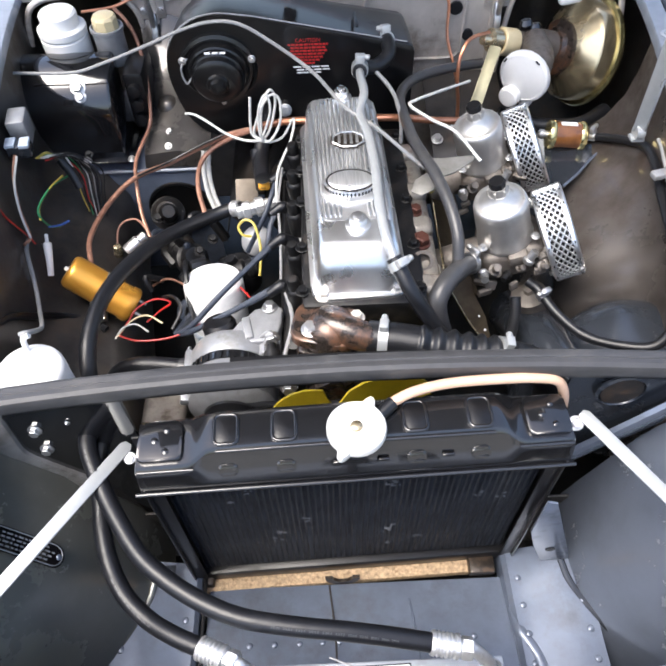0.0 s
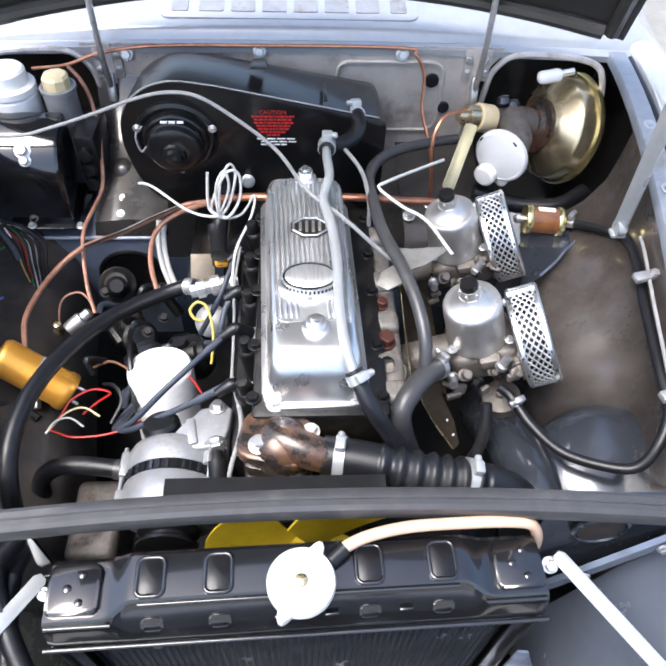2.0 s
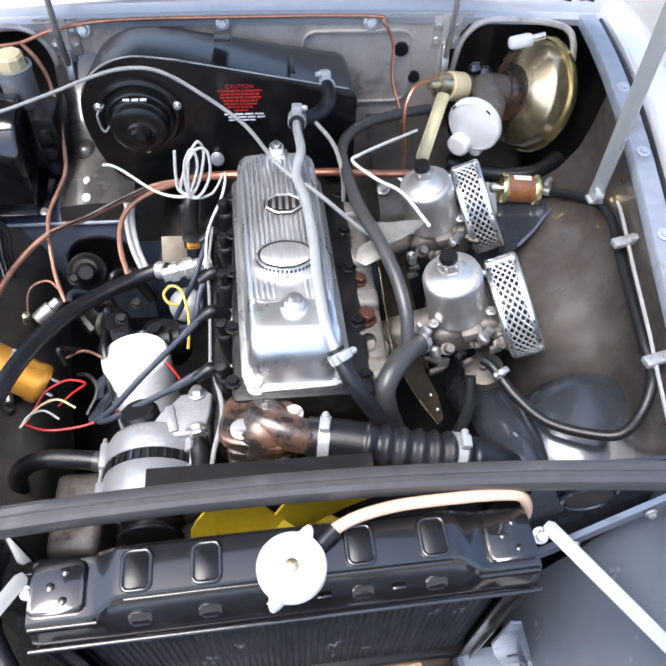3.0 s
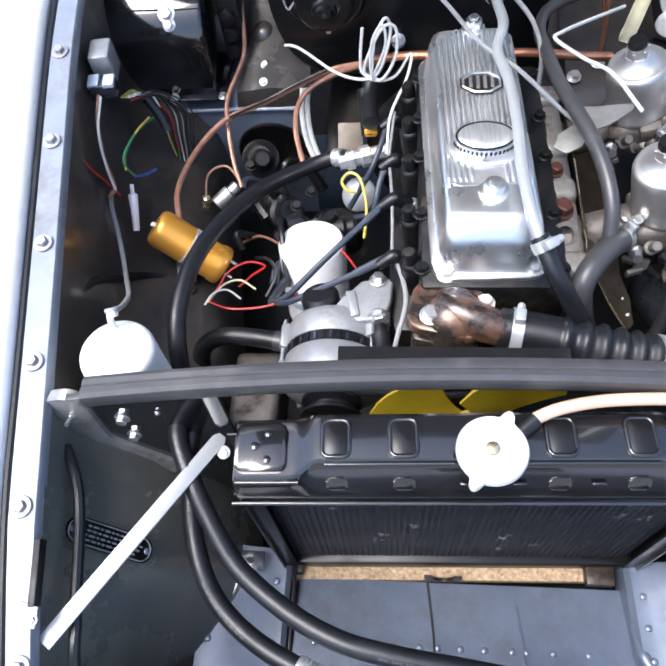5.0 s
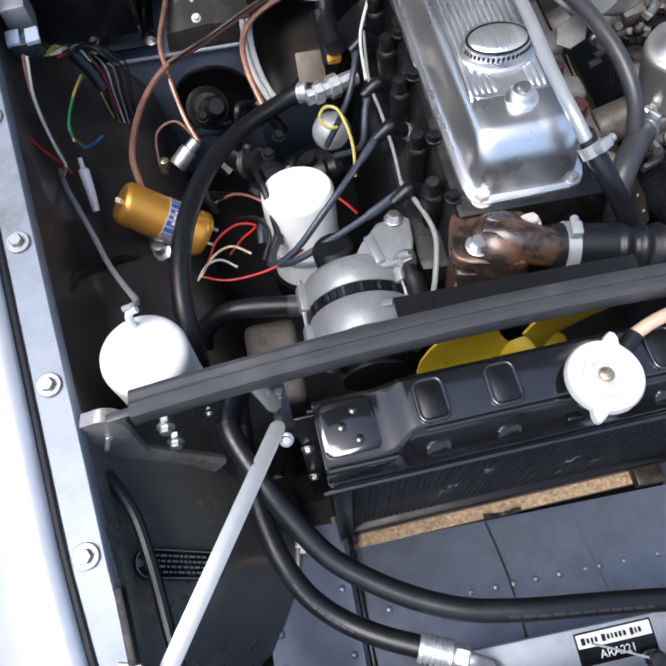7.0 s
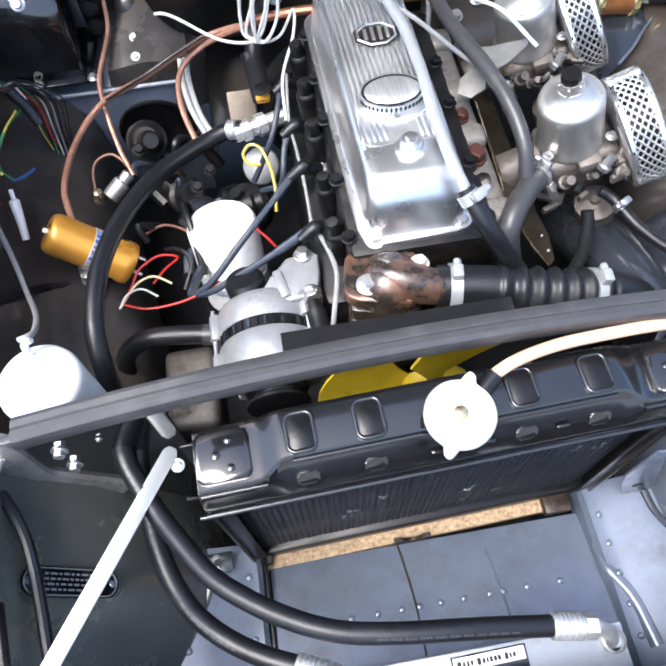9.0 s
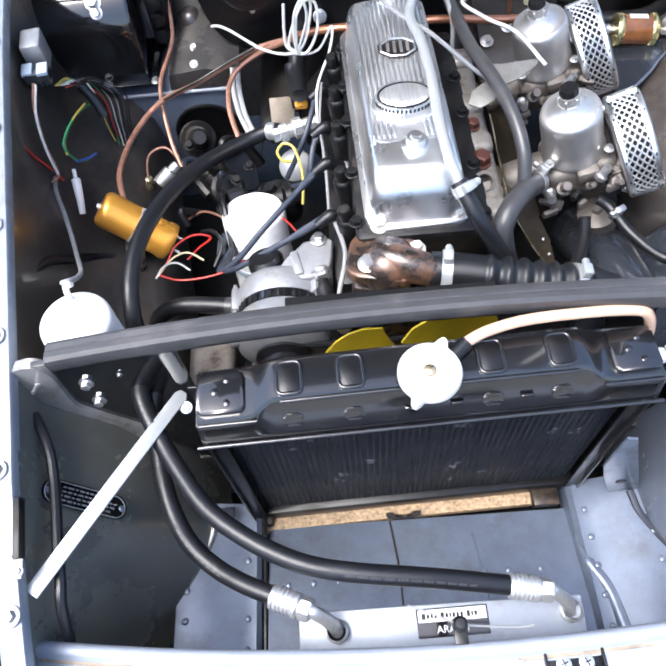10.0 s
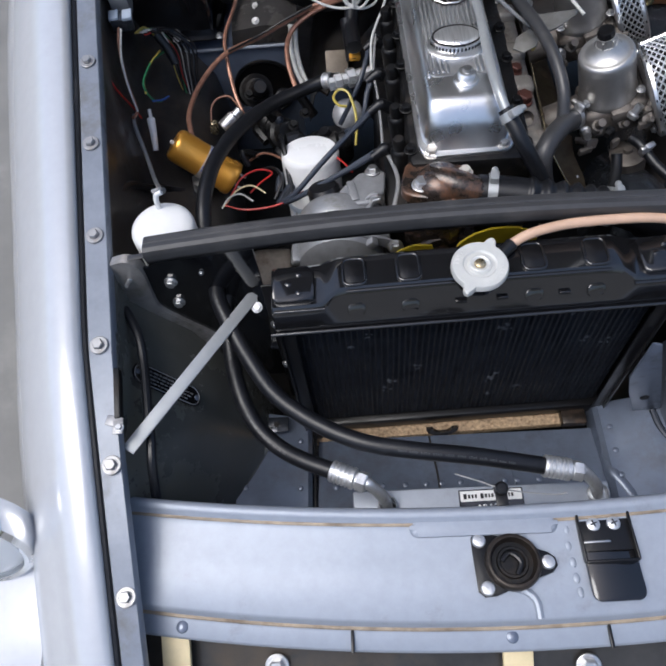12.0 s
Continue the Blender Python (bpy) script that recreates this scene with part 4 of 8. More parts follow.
bm = bmesh.new()
xs = [-0.2505, -0.249, -0.24, -0.22, -0.2, -0.19, -0.185, -0.18, -0.175, -0.17, -0.165, -0.15, -0.1, -0.05, 0, 0.05, 0.1, 0.15, 0.165, 0.17, 0.175, 0.18, 0.185, 0.19, 0.2, 0.22, 0.24, 0.249, 0.2505]
rows = [[R @ V(x, y if abs(x) < 0.25 else y, z - (0.003 if abs(x) > 0.25 else 0)) for y, z in tank_section(x)] for x in xs]
g = [[bm.verts.new(q) for q in row] for row in rows]
for a, b in zip(g, g[1:]):
    for i in range(len(a) - 1):
        bm.faces.new((a[i], a[i + 1], b[i + 1], b[i]))
bm.faces.new(g[0])
bm.faces.new(g[-1][::-1])
tank = part("top_tank", bm, M_RAD, rad, "black pressed top tank", 28)
for x in (-0.147, -0.081, 0.0685, 0.143):
    bm = bmesh.new()
    m_ = R @ Matrix.Translation((x, 0.0515, tank_section(x)[6][1] - 0.001))
    ring = [m_ @ V(px, py, 0.0012) for px, py in rrect(0.0265, 0.038, 0.007, 4)]
    tube(bm, ring + [ring[0]], 0.0024, 8, 1, raw=True)
    part("pressed_rib", bm, M_RAD, tank, "", 60)
    bm = bmesh.new()
    plate(bm, rrect(0.0245, 0.036, 0.006), 0.0022, m_, 0.0006, 2)
    part("pressed_panel", bm, M_BLACKS, tank, "dull recessed panel")
    bm = bmesh.new()
    plate(bm, rrect(0.022, 0.016, 0.004), 0.004, R @ Matrix.Translation((x, 0.0175, 0.809)) @ pose(0, 0, 0, 62, 0, 0), 0.0035, 3)
    part("pressed_rib", bm, M_RAD, tank, "", 60)
for s in (-1, 1):
    bm = bmesh.new()
    plate(bm, rrect(0.050, 0.050, 0.006), 0.007, R @ Matrix.Translation((s * 0.2225, 0.047, 0.8245)), 0.0035, 3)
    pad = part("end_pad", bm, M_RAD, tank, "", 60)
    for dx, dy, r in ((0.0, 0.0, 0.0045), (0.013, 0.013, 0.0042), (0.013, -0.014, 0.0042)):
        bm = bmesh.new()
        lathe(bm, [(r, 0.0), (r * 0.9, 0.0014), (r * 0.5, 0.0022), (0, 0.0024)], R @ Matrix.Translation((s * 0.2225 - 0.006 + dx, 0.047 + dy, 0.8314)), 14)
        part("rivet", bm, M_RAD, tank)
    bm = bmesh.new()
    tube(bm, [R @ V(s * x, 0.0125 + 0.0004, 0.8215) for x in (0.185, 0.21, 0.247)], 0.0022, 8, 4)
    part("rolled_edge", bm, M_RAD, tank, "", 60)
bm = bmesh.new()
tube(bm, [R @ V(x, 0.0265, tank_section(x)[5][1] - 0.0035) for x in (-0.158, -0.08, 0, 0.08, 0.158)], 0.0022, 8, 4)
part("rolled_edge", bm, M_RAD, tank, "", 60)
for y_ in (0.003, 0.083):
    bm = bmesh.new()
    tube(bm, [R @ V(x, y_, 0.786) for x in (-0.256, -0.1, 0.1, 0.256)], 0.0026, 8, 3)
    part("soldered_seam", bm, M_RAD, tank, "folded seam of the tank", 60)
for x in (0.03, 0.105, -0.02):
    bm = bmesh.new()
    box(bm, (0.014, 0.003, 0.005), R @ Matrix.Translation((x, 0.014, 0.812)), 0.001)
    part("tank_tab", bm, M_RAD, tank)

# filler neck and the pale cap with two ears
CAP = V(0.003, 0.037, 0.846)
bm = bmesh.new()
lathe(bm, [(0.026, -0.014), (0.026, 0.006), (0.030, 0.007), (0.030, 0.009), (0, 0.009)], Matrix.Translation(CAP), 32)
tube(bm, [CAP + V(0.02, 0.015, -0.002), CAP + V(0.043, 0.037, 0.0)], 0.006, 12, 2)
part("filler_neck", bm, M_RAD, rad)
bm = bmesh.new()
n = 72
prof = [(1.0, 0.006), (1.0, 0.0115), (0.955, 0.014), (0.60, 0.0145), (0.54, 0.0125), (0.42, 0.0125), (0.39, 0.015), (0.30, 0.0155), (0.2, 0.0145)]
rings = []
for k, (f, h) in enumerate(prof):
    ring = []
    for i in range(n):
        a = 2 * math.pi * i / n
        rr = 0.0335
        if k < 3:
            for a0 in (radians(62), radians(242)):
                da = (a - a0 + math.pi) % (2 * math.pi) - math.pi
                rr += 0.010 * math.exp(-(da / 0.16) ** 4)
        ring.append(bm.verts.new(CAP + V(rr * f * math.cos(a), rr * f * math.sin(a), h)))
    rings.append(ring)
for a, b in zip(rings, rings[1:]):
    for i in range(n):
        bm.faces.new((a[i], a[(i + 1) % n], b[(i + 1) % n], b[i]))
bm.faces.new(rings[-1])
M_CAP = mat("pale_zinc_cap", (0.64, 0.64, 0.61), 0.42, 0.25, 0.06, 60, 0.15, 400)
cap = part("radiator_cap", bm, M_CAP, rad, "pale round pressure cap with two ears", 35)
bm = bmesh.new()
lathe(bm, [(0.0068, 0), (0.0062, 0.002), (0.004, 0.003), (0, 0.003)], Matrix.Translation(CAP + V(0, 0, 0.0148)), 20)
part("cap_rivet", bm, M_ZINC, cap, "brass-coloured rivet")
bm = bmesh.new()
lathe(bm, [(0.0128, 0), (0.0122, 0.0012), (0.0108, 0.0016), (0.0092, 0.0010), (0.0084, 0)], Matrix.Translation(CAP + V(0, 0, 0.0146)), 32)
part("cap_ring", bm, M_CAP, cap, "raised ring round the rivet")
for i in range(14):
    a = radians(-75 + 11 * i) if i < 7 else radians(105 + 11 * (i - 7))
    bm = bmesh.new()
    box(bm, (0.0022, 0.004, 0.0008), Matrix.Translation(CAP + V(0.0265 * math.cos(a), 0.0265 * math.sin(a), 0.0147)) @ pose(0, 0, 0, 0, 0, math.degrees(a) + 90))
    part("embossed_mark", bm, M_CAP, cap)

# core with its vertical tubes and side frames
bm = bmesh.new()
box(bm, (0.465, 0.030, 0.318), R @ Matrix.Translation((0, 0.042, 0.626)))
M_CORE = mat("radiator_core_fins", (0.006, 0.008, 0.012), 0.5, 0.3, 0.5, 60, 0.5, 200, stretch=(1, 1, 12))
core = part("core", bm, M_CORE, rad, "finned dark radiator core")
bm = bmesh.new()
rnd = random.Random(4)
for i in range(58):
    x = -0.2295 + 0.00805 * i
    box(bm, (0.0024, 0.006, 0.316), R @ Matrix.Translation((x + rnd.uniform(-0.0004, 0.0004), 0.0262, 0.626)))
tagged(part("core_matrix", bm, M_CORE, rad, "vertical core tubes"), kind="stuff")
M_FIN = mat("bent_fins", (0.012, 0.015, 0.022), 0.42, 0.5, 0.75, 40, stretch=(3, 1, 0.6))
bm = bmesh.new()
for k in range(105):
    z = 0.470 + 0.00298 * k
    box(bm, (0.462, 0.0045, 0.0007), R @ Matrix.Translation((0, 0.0255, z)) @ pose(0, 0, 0, rnd.uniform(-6, 6), 0, 0))
tagged(part("fin_pack", bm, M_FIN, rad, "thin crimped cooling fins"), kind="stuff")
bm = bmesh.new()
for i in range(14):
    x, z = rnd.uniform(-0.21, 0.21), rnd.uniform(0.49, 0.76)
    for k in range(4):
        box(bm, (rnd.uniform(0.002, 0.007), 0.001, 0.0012), R @ Matrix.Translation((x + rnd.uniform(-0.006, 0.006), 0.0205, z + rnd.uniform(-0.007, 0.007))) @ pose(0, 0, 0, 0, rnd.uniform(-50, 50), 0))
tagged(part("fin_scuff", bm, mat("scuffed_fin", (0.16, 0.175, 0.20), 0.45, 0.5, 0.3, 80), rad, "small bright scuffs on bent fins"), kind="stuff")
for s in (-1, 1):
    bm = bmesh.new()
    box(bm, (0.003, 0.075, 0.335), R @ Matrix.Translation((s * 0.2465, 0.043, 0.622)), 0.001)
    box(bm, (0.020, 0.003, 0.335), R @ Matrix.Translation((s * 0.2385, 0.012, 0.622)), 0.001)
    box(bm, (0.024, 0.003, 0.335), R @ Matrix.Translation((s * 0.2575, 0.078, 0.622)), 0.001)
    side_f = part("side_frame", bm, M_BLACKS, rad, "dull grey folded side frame")
    fix(side_f, ME_SMALL, R @ V(s * 0.263, 0.074, 0.70), (0, -1, 0), "bolt", 0.9)
    fix(side_f, ME_SMALL, R @ V(s * 0.263, 0.074, 0.58), (0, -1, 0), "bolt", 0.9)
bm = bmesh.new()
box(bm, (0.49, 0.062, 0.03), R @ Matrix.Translation((0, 0.045, 0.444)), 0.006)
part("bottom_tank", bm, M_BLACKS, rad)

bm = bmesh.new()
box(bm, (0.47, 0.05, 0.016), Matrix.Translation((-0.015, 0.027, 0.420)) @ pose(0, 0, 0, 0, 0, 1.8), 0.001)
solo("packing_board", bm, M_WOOD, "strip of raw chipboard wedged under the radiator", "board")
bm = bmesh.new()
loop = [V(-0.016 + 0.0215 * math.cos(radians(180 + 15 * i)), -0.001, 0.452 + 0.024 * math.sin(radians(180 + 15 * i))) for i in range(13)]
sheet(bm, [[V(-0.016, -0.001, 0.452) + (q - V(-0.016, -0.001, 0.452)) * k for k in (0.72, 1.25)] for q in loop], 0.005)
part("lower_lug", bm, M_RIM, rad, "dark looped lower mounting lug")
for x in (-0.238, 0.205):
    bm = bmesh.new()
    box(bm, (0.040, 0.030, 0.020), Matrix.Translation((x, 0.016, 0.434)), 0.003)
    part("lower_bracket", bm, M_RIM, rad, "rusty dark lower bracket")


# ---- radiator stays: flat pale straps ----
def strap(a, b, wide, label):
    th = thing("radiator_stay", a, label, "strap", "radiator stays")
    a, b = Vector(a), Vector(b)
    d = (b - a)
    z = (V(0, -0.35, 1) - d.normalized() * V(0, -0.35, 1).dot(d.normalized())).normalized()
    m = Matrix((d.normalized(), z.cross(d.normalized()), z)).transposed().to_4x4()
    m.translation = a
    bm = bmesh.new()
    plate(bm, [(-0.006, -wide / 2 + 0.004), (0, -wide / 2), (d.length, -wide / 2), (d.length, wide / 2), (0, wide / 2), (-0.006, wide / 2 - 0.004)], 0.0025, m, 0.0006)
    part("bar", bm, M_STRAP, th)
    return th


st = strap((-0.286, 0.083, 0.750), (-0.4215, -0.138, 0.770), 0.0165, "pale zinc-plated flat strap from the radiator to the wing")
fix(st, ME_NUT, (-0.280, 0.070, 0.745), (0.1, -0.6, 1), "bolt", 0.65)
st = strap((0.288, 0.080, 0.785), (0.420, -0.075, 0.735), 0.0165, "pale zinc-plated flat strap from the radiator to the body")
fix(st, ME_NUT, (0.279, 0.076, 0.775), (-0.1, -0.6, 1), "bolt", 0.8)
hose("overflow_tube", [(0.040, 0.070, 0.846), (0.069, 0.080, 0.856), (0.112, 0.087, 0.861), (0.169, 0.090, 0.861), (0.214, 0.092, 0.857), (0.242, 0.093, 0.847), (0.258, 0.094, 0.815), (0.266, 0.096, 0.77), (0.268, 0.098, 0.70)], 0.0062, M_PEACH, "peach-coloured aged overflow tube along the tank", "tube")
bm = bmesh.new()
tube(bm, [(0.032, 0.060, 0.845), (0.047, 0.0725, 0.848)], 0.0082, 12, 4)
solo("tube_sleeve", bm, M_RUBBER, "short black sleeve on the overflow tube", "sleeve")

# ================= oil cooler =================
cooler = thing("oil_cooler", (0.0, -0.175, 0.47), "pale grey oil cooler with a printed label on its top", "oil cooler")
bm = bmesh.new()
box(bm, (0.335, 0.052, 0.010), Matrix.Translation((0.004, -0.178, 0.615)) @ pose(0, 0, 0, 8, 0, 0), 0.003)
part("top_plate", bm, M_PAINT, cooler)
bm = bmesh.new()
for i in range(11):
    box(bm, (0.32, 0.044, 0.007), Matrix.Translation((0.004, -0.180, 0.604 - 0.0145 * i)), 0.003)
part("cooling_rows", bm, M_PAINT, cooler)
ml = Matrix.Translation((0.018, -0.173, 0.6215)) @ pose(0, 0, 0, 8, 0, 1)
bm = bmesh.new()
plate(bm, rrect(0.084, 0.032, 0.001), 0.0006, ml)
label_ = part("label", bm, M_BLACK, cooler, "black and white sticker")
bm = bmesh.new()
plate(bm, rrect(0.080, 0.0135, 0.0005), 0.0004, ml @ Matrix.Translation((0, 0.0075, 0.0007)))
part("white_field", bm, M_WHITE, label_)
x = -0.036
for w in (0.0045, 0.003, 0.0027, 0.0027, 0.0, 0.0042, 0.003, 0.0022, 0.003, 0.003, 0.003, 0.0, 0.0036, 0.0022, 0.003):
    if w:
        bm = bmesh.new()
        plate(bm, rrect(w, 0.0068 if w > 0.0035 else 0.005, 0.0006), 0.0003, ml @ Matrix.Translation((x + w / 2, 0.0072, 0.0012)))
        part("dark_bar", bm, M_BLACKS, label_)
    x += w + (0.0016 if w else 0.003)
printed("part_number", "ARA221", 0.0115, ml @ Matrix.Translation((0, -0.008, 0.001)), M_WPRINT, label_)
bm = bmesh.new()
box(bm, (0.014, 0.020, 0.004), Matrix.Translation((0.014, -0.196, 0.716)), 0.001)
box(bm, (0.016, 0.013, 0.014), Matrix.Translation((0.014, -0.1865, 0.717)), 0.004)
lathe(bm, [(0.0075, 0), (0.0075, 0.003), (0.005, 0.0055), (0, 0.006)], Matrix.Translation((0.014, -0.187, 0.723)), 16)
solo("cable_clip", bm, M_BLACKS, "small black cable clip behind the slam panel lip", "clip")
hose("loose_wire", [(-0.037, -0.165, 0.716), (-0.012, -0.176, 0.721), (0.014, -0.187, 0.722), (0.045, -0.190, 0.712), (0.078, -0.192, 0.706), (0.092, -0.191, 0.708)], 0.0011, M_GREYC, "thin loose grey wire through the black clip", "wire", 6)


def union(a, b, c, group):
    """A hose end fitting: crimped sleeve, hex nut, bent pipe down to its seat."""
    th = thing("hose_fitting", c, "silver crimped hose fitting with a bent end", "pipe fitting", group)
    m = frame_to(a, b)
    L = (Vector(b) - Vector(a)).length
    bm = bmesh.new()
    pr = [(0.0135, 0), (0.0145, 0.002)]
    for i in range(5):
        z = 0.004 + 0.005 * i
        pr += [(0.0145, z), (0.0128, z + 0.0012), (0.0128, z + 0.0025), (0.0145, z + 0.0038)]
    pr += [(0.0145, 0.032), (0.011, 0.034), (0.011, 0.042), (0, 0.042)]
    lathe(bm, pr, m, 24)
    part("crimped_sleeve", bm, M_FITTING, th)
    bm = bmesh.new()
    lathe(bm, [(0.013, 0.036), (0.0135, 0.038), (0.0135, 0.047), (0.012, 0.049), (0, 0.049)], m, 6)
    part("hex_nut", bm, M_FITTING, th)
    bm = bmesh.new()
    e = Vector(a) + (Vector(b) - Vector(a)).normalized() * 0.045
    tube(bm, [e, Vector(b), Vector(c).lerp(Vector(b), 0.45) + V(0.004, 0, 0.004), Vector(c)], 0.0078, 12, 6)
    lathe(bm, [(0.0135, 0.0), (0.0135, 0.010), (0.011, 0.012), (0.011, 0.0)], Matrix.Translation(Vector(c)), 20)
    part("bent_pipe", bm, M_FITTING, th)




def printed_hose(pts, r, label, marks):
    """A rubber hose with faint rows of print along its outside."""
    th = thing("oil_cooler_hose", pts[len(pts) // 2], label, "hose", "oil cooler hoses")
    bm = bmesh.new()
    tube(bm, pts, r, 16, 10)
    part("tube", bm, M_RUBBER, th)
    line = spline(pts, 10)
    for u0, u1 in marks:
        bm = bmesh.new()
        k0, k1 = u0 * (len(line) - 1), u1 * (len(line) - 1)
        n = max(4, int((k1 - k0) * 2.2))
        for j in range(n):
            if j % 5 == 4:
                continue
            k = k0 + (k1 - k0) * j / n
            q = line[int(k)].lerp(line[min(int(k) + 1, len(line) - 1)], k - int(k))
            d = (line[min(int(k) + 1, len(line) - 1)] - line[int(k)]).normalized()
            up = (V(0, -0.55, 0.83) - d * d.dot(V(0, -0.55, 0.83))).normalized()
            m = Matrix((d, up.cross(d), up)).transposed().to_4x4()
            m.translation = q + up * (r - 0.0001)
            box(bm, (0.0016, 0.0026, 0.0004), m)
        tagged(part("faint_print", bm, M_GREYRUB, th, "faint grey print"), kind="stuff")
    return th


printed_hose([(-0.318, 0.150, 0.742), (-0.324, 0.098, 0.735), (-0.325, 0.062, 0.718), (-0.322, 0.027, 0.700), (-0.316, -0.008, 0.690), (-0.304, -0.043, 0.680), (-0.285, -0.075, 0.668), (-0.256, -0.102, 0.662), (-0.222, -0.123, 0.666), (-0.185, -0.140, 0.671)], 0.0112, "thick black oil hose curving to the cooler", ((0.25, 0.38), (0.60, 0.82)))
printed_hose([(-0.342, 0.150, 0.755), (-0.335, 0.098, 0.756), (-0.330, 0.075, 0.752), (-0.311, 0.035, 0.743), (-0.289, -0.003, 0.727), (-0.262, -0.041, 0.712), (-0.229, -0.069, 0.704), (-0.185, -0.096, 0.700), (-0.137, -0.116, 0.700), (-0.079, -0.127, 0.698), (-0.016, -0.134, 0.692), (0.037, -0.140, 0.682), (0.083, -0.146, 0.673)], 0.0112, "long black oil hose sweeping before the radiator", ((0.16, 0.24), (0.72, 0.93)))
union((-0.188, -0.139, 0.671), (-0.140, -0.160, 0.673), (-0.118, -0.176, 0.621), "hose fittings")
union((0.080, -0.1455, 0.673), (0.129, -0.154, 0.668), (0.155, -0.170, 0.620), "hose fittings")
bm = bmesh.new()
for dz in (0.0,):
    lathe(bm, [(0.022, 0), (0.026, 0.002), (0.026, 0.006), (0.016, 0.008)], frame_to((-0.334, 0.104, 0.756), (-0.334, 0.0, 0.756)) @ Matrix.Diagonal((0.8, 0.8, 1, 1)), 24)
part("hose_grommet", bm, M_RUBBER, car, "black grommet round the hoses")

# ================= engine =================
eng = thing("engine", (0.02, 0.45, 0.35), "four-cylinder engine with a polished finned aluminium rocker cover", "engine")
ex = lambda y: 0.024 - 0.012 * (y - 0.28) / 0.36


def cover_z(y):
    return 0.868 + 0.045 * (y - 0.30)


bm = bmesh.new()
box(bm, (0.175, 0.40, 0.10), Matrix.Translation((0.03, 0.458, 0.752)), 0.008)
part("cylinder_head", bm, M_BLOCK, eng, "dark oily cylinder head")
bm = bmesh.new()
box(bm, (0.20, 0.42, 0.34), Matrix.Translation((0.005, 0.46, 0.545)), 0.02)
part("engine_block", bm, M_BLOCK, eng, "black oily engine block")
bm = bmesh.new()
lathe(bm, [(0.13, 0), (0.15, 0.03), (0.15, 0.12), (0.10, 0.2), (0, 0.2)], frame_to((0.01, 0.68, 0.60), (0.01, 1.0, 0.58)), 28)
part("gearbox_bell", bm, M_BLOCK, eng)

# rocker cover: base flange, side walls, rounded top, long flutes
Y0, Y1, W = 0.276, 0.652, 0.062


bm = bmesh.new()
secs = []
for i in range(37):
    y = Y0 + (Y1 - Y0) * i / 36
    f = min(1.0, (y - Y0) / 0.038)
    b_ = min(1.0, (Y1 - y) / 0.030)
    f = 1 - (1 - f) ** 2.1
    b_ = 1 - (1 - b_) ** 2.2
    k = min(f, b_)
    zt = 0.812 + 0.03 * (y - Y0) + (cover_z(y) - 0.812 - 0.03 * (y - Y0)) * k
    zb = 0.806 + 0.035 * (y - Y0)
    e = min(1.0, (y - Y0) / 0.030, (Y1 - y) / 0.030)
    e2 = min(1.0, (Y1 - y) / 0.042)
    half = W * (1 - 0.26 * (1 - e) ** 2.2 - 0.16 * (1 - e2) ** 2)
    row = []
    for u, h in ((-1.0, 0.0), (-0.985, 0.12), (-0.955, 0.45), (-0.915, 0.74), (-0.86, 0.90), (-0.77, 0.975), (-0.6, 1.0), (-0.3, 1.008), (0, 1.01), (0.3, 1.008), (0.6, 1.0), (0.77, 0.975), (0.86, 0.90), (0.915, 0.74), (0.955, 0.45), (0.985, 0.12), (1.0, 0.0)):
        row.append(V(ex(y) + u * half * (0.92 + 0.08 * k if abs(u) < 0.9 else 1), y, zb + (zt - zb) * max(h, 0.0) if k > 0 else zb))
    secs.append(row)
g = [[bm.verts.new(q) for q in row] for row in secs]
for a, b in zip(g, g[1:]):
    for i in range(len(a) - 1):
        bm.faces.new((a[i], a[i + 1], b[i + 1], b[i]))
bm.faces.new(g[0])
bm.faces.new(g[-1][::-1])
cover = part("rocker_cover", bm, M_ALU, eng, "polished aluminium rocker cover with long flutes", 50)
bm = bmesh.new()
plate(bm, rrect(0.137, 0.392, 0.024, 7), 0.010, Matrix.Translation((ex(0.464), 0.464, 0.8035)) @ pose(0, 0, 0, 2.0, 0, 1.9), 0.0035, 3)
part("cover_flange", bm, M_ALU, eng, "polished flange of the rocker cover")
# flutes: raised ribs between grooves on the top
slope = math.degrees(math.atan(0.045))
for i in range(15):
    u = -0.047 + 0.0067 * i
    y0 = 0.358 if abs(u) > 0.018 else 0.388
    y1 = 0.630 - 0.030 * (abs(u) / 0.047) ** 4
    bm = bmesh.new()
    tube(bm, [V(ex(y) + u, y, cover_z(y) + dz) for y, dz in ((y0 - 0.004, -0.0030), (y0 + 0.003, -0.0006), (y0 + 0.012, 0.0006), (y0 + 0.10, 0.0006), (y1 - 0.10, 0.0006), (y1 - 0.010, 0.0004), (y1, -0.0030))], 0.0024, 8, 1, raw=True)
    part("flute", bm, M_ALU, cover)
bm = bmesh.new()
plate(bm, rrect(0.098, 0.272, 0.018, 6), 0.0014, Matrix.Translation((ex(0.49), 0.49, cover_z(0.49) - 0.0005)) @ pose(0, 0, 0, slope, 0, 1.9))
part("flute_ground", bm, M_ALUG, cover, "dull recessed ground between the flutes")


def oval(n, a, b):
    return [(a * math.cos(2 * math.pi * i / n), b * math.sin(2 * math.pi * i / n)) for i in range(n)]


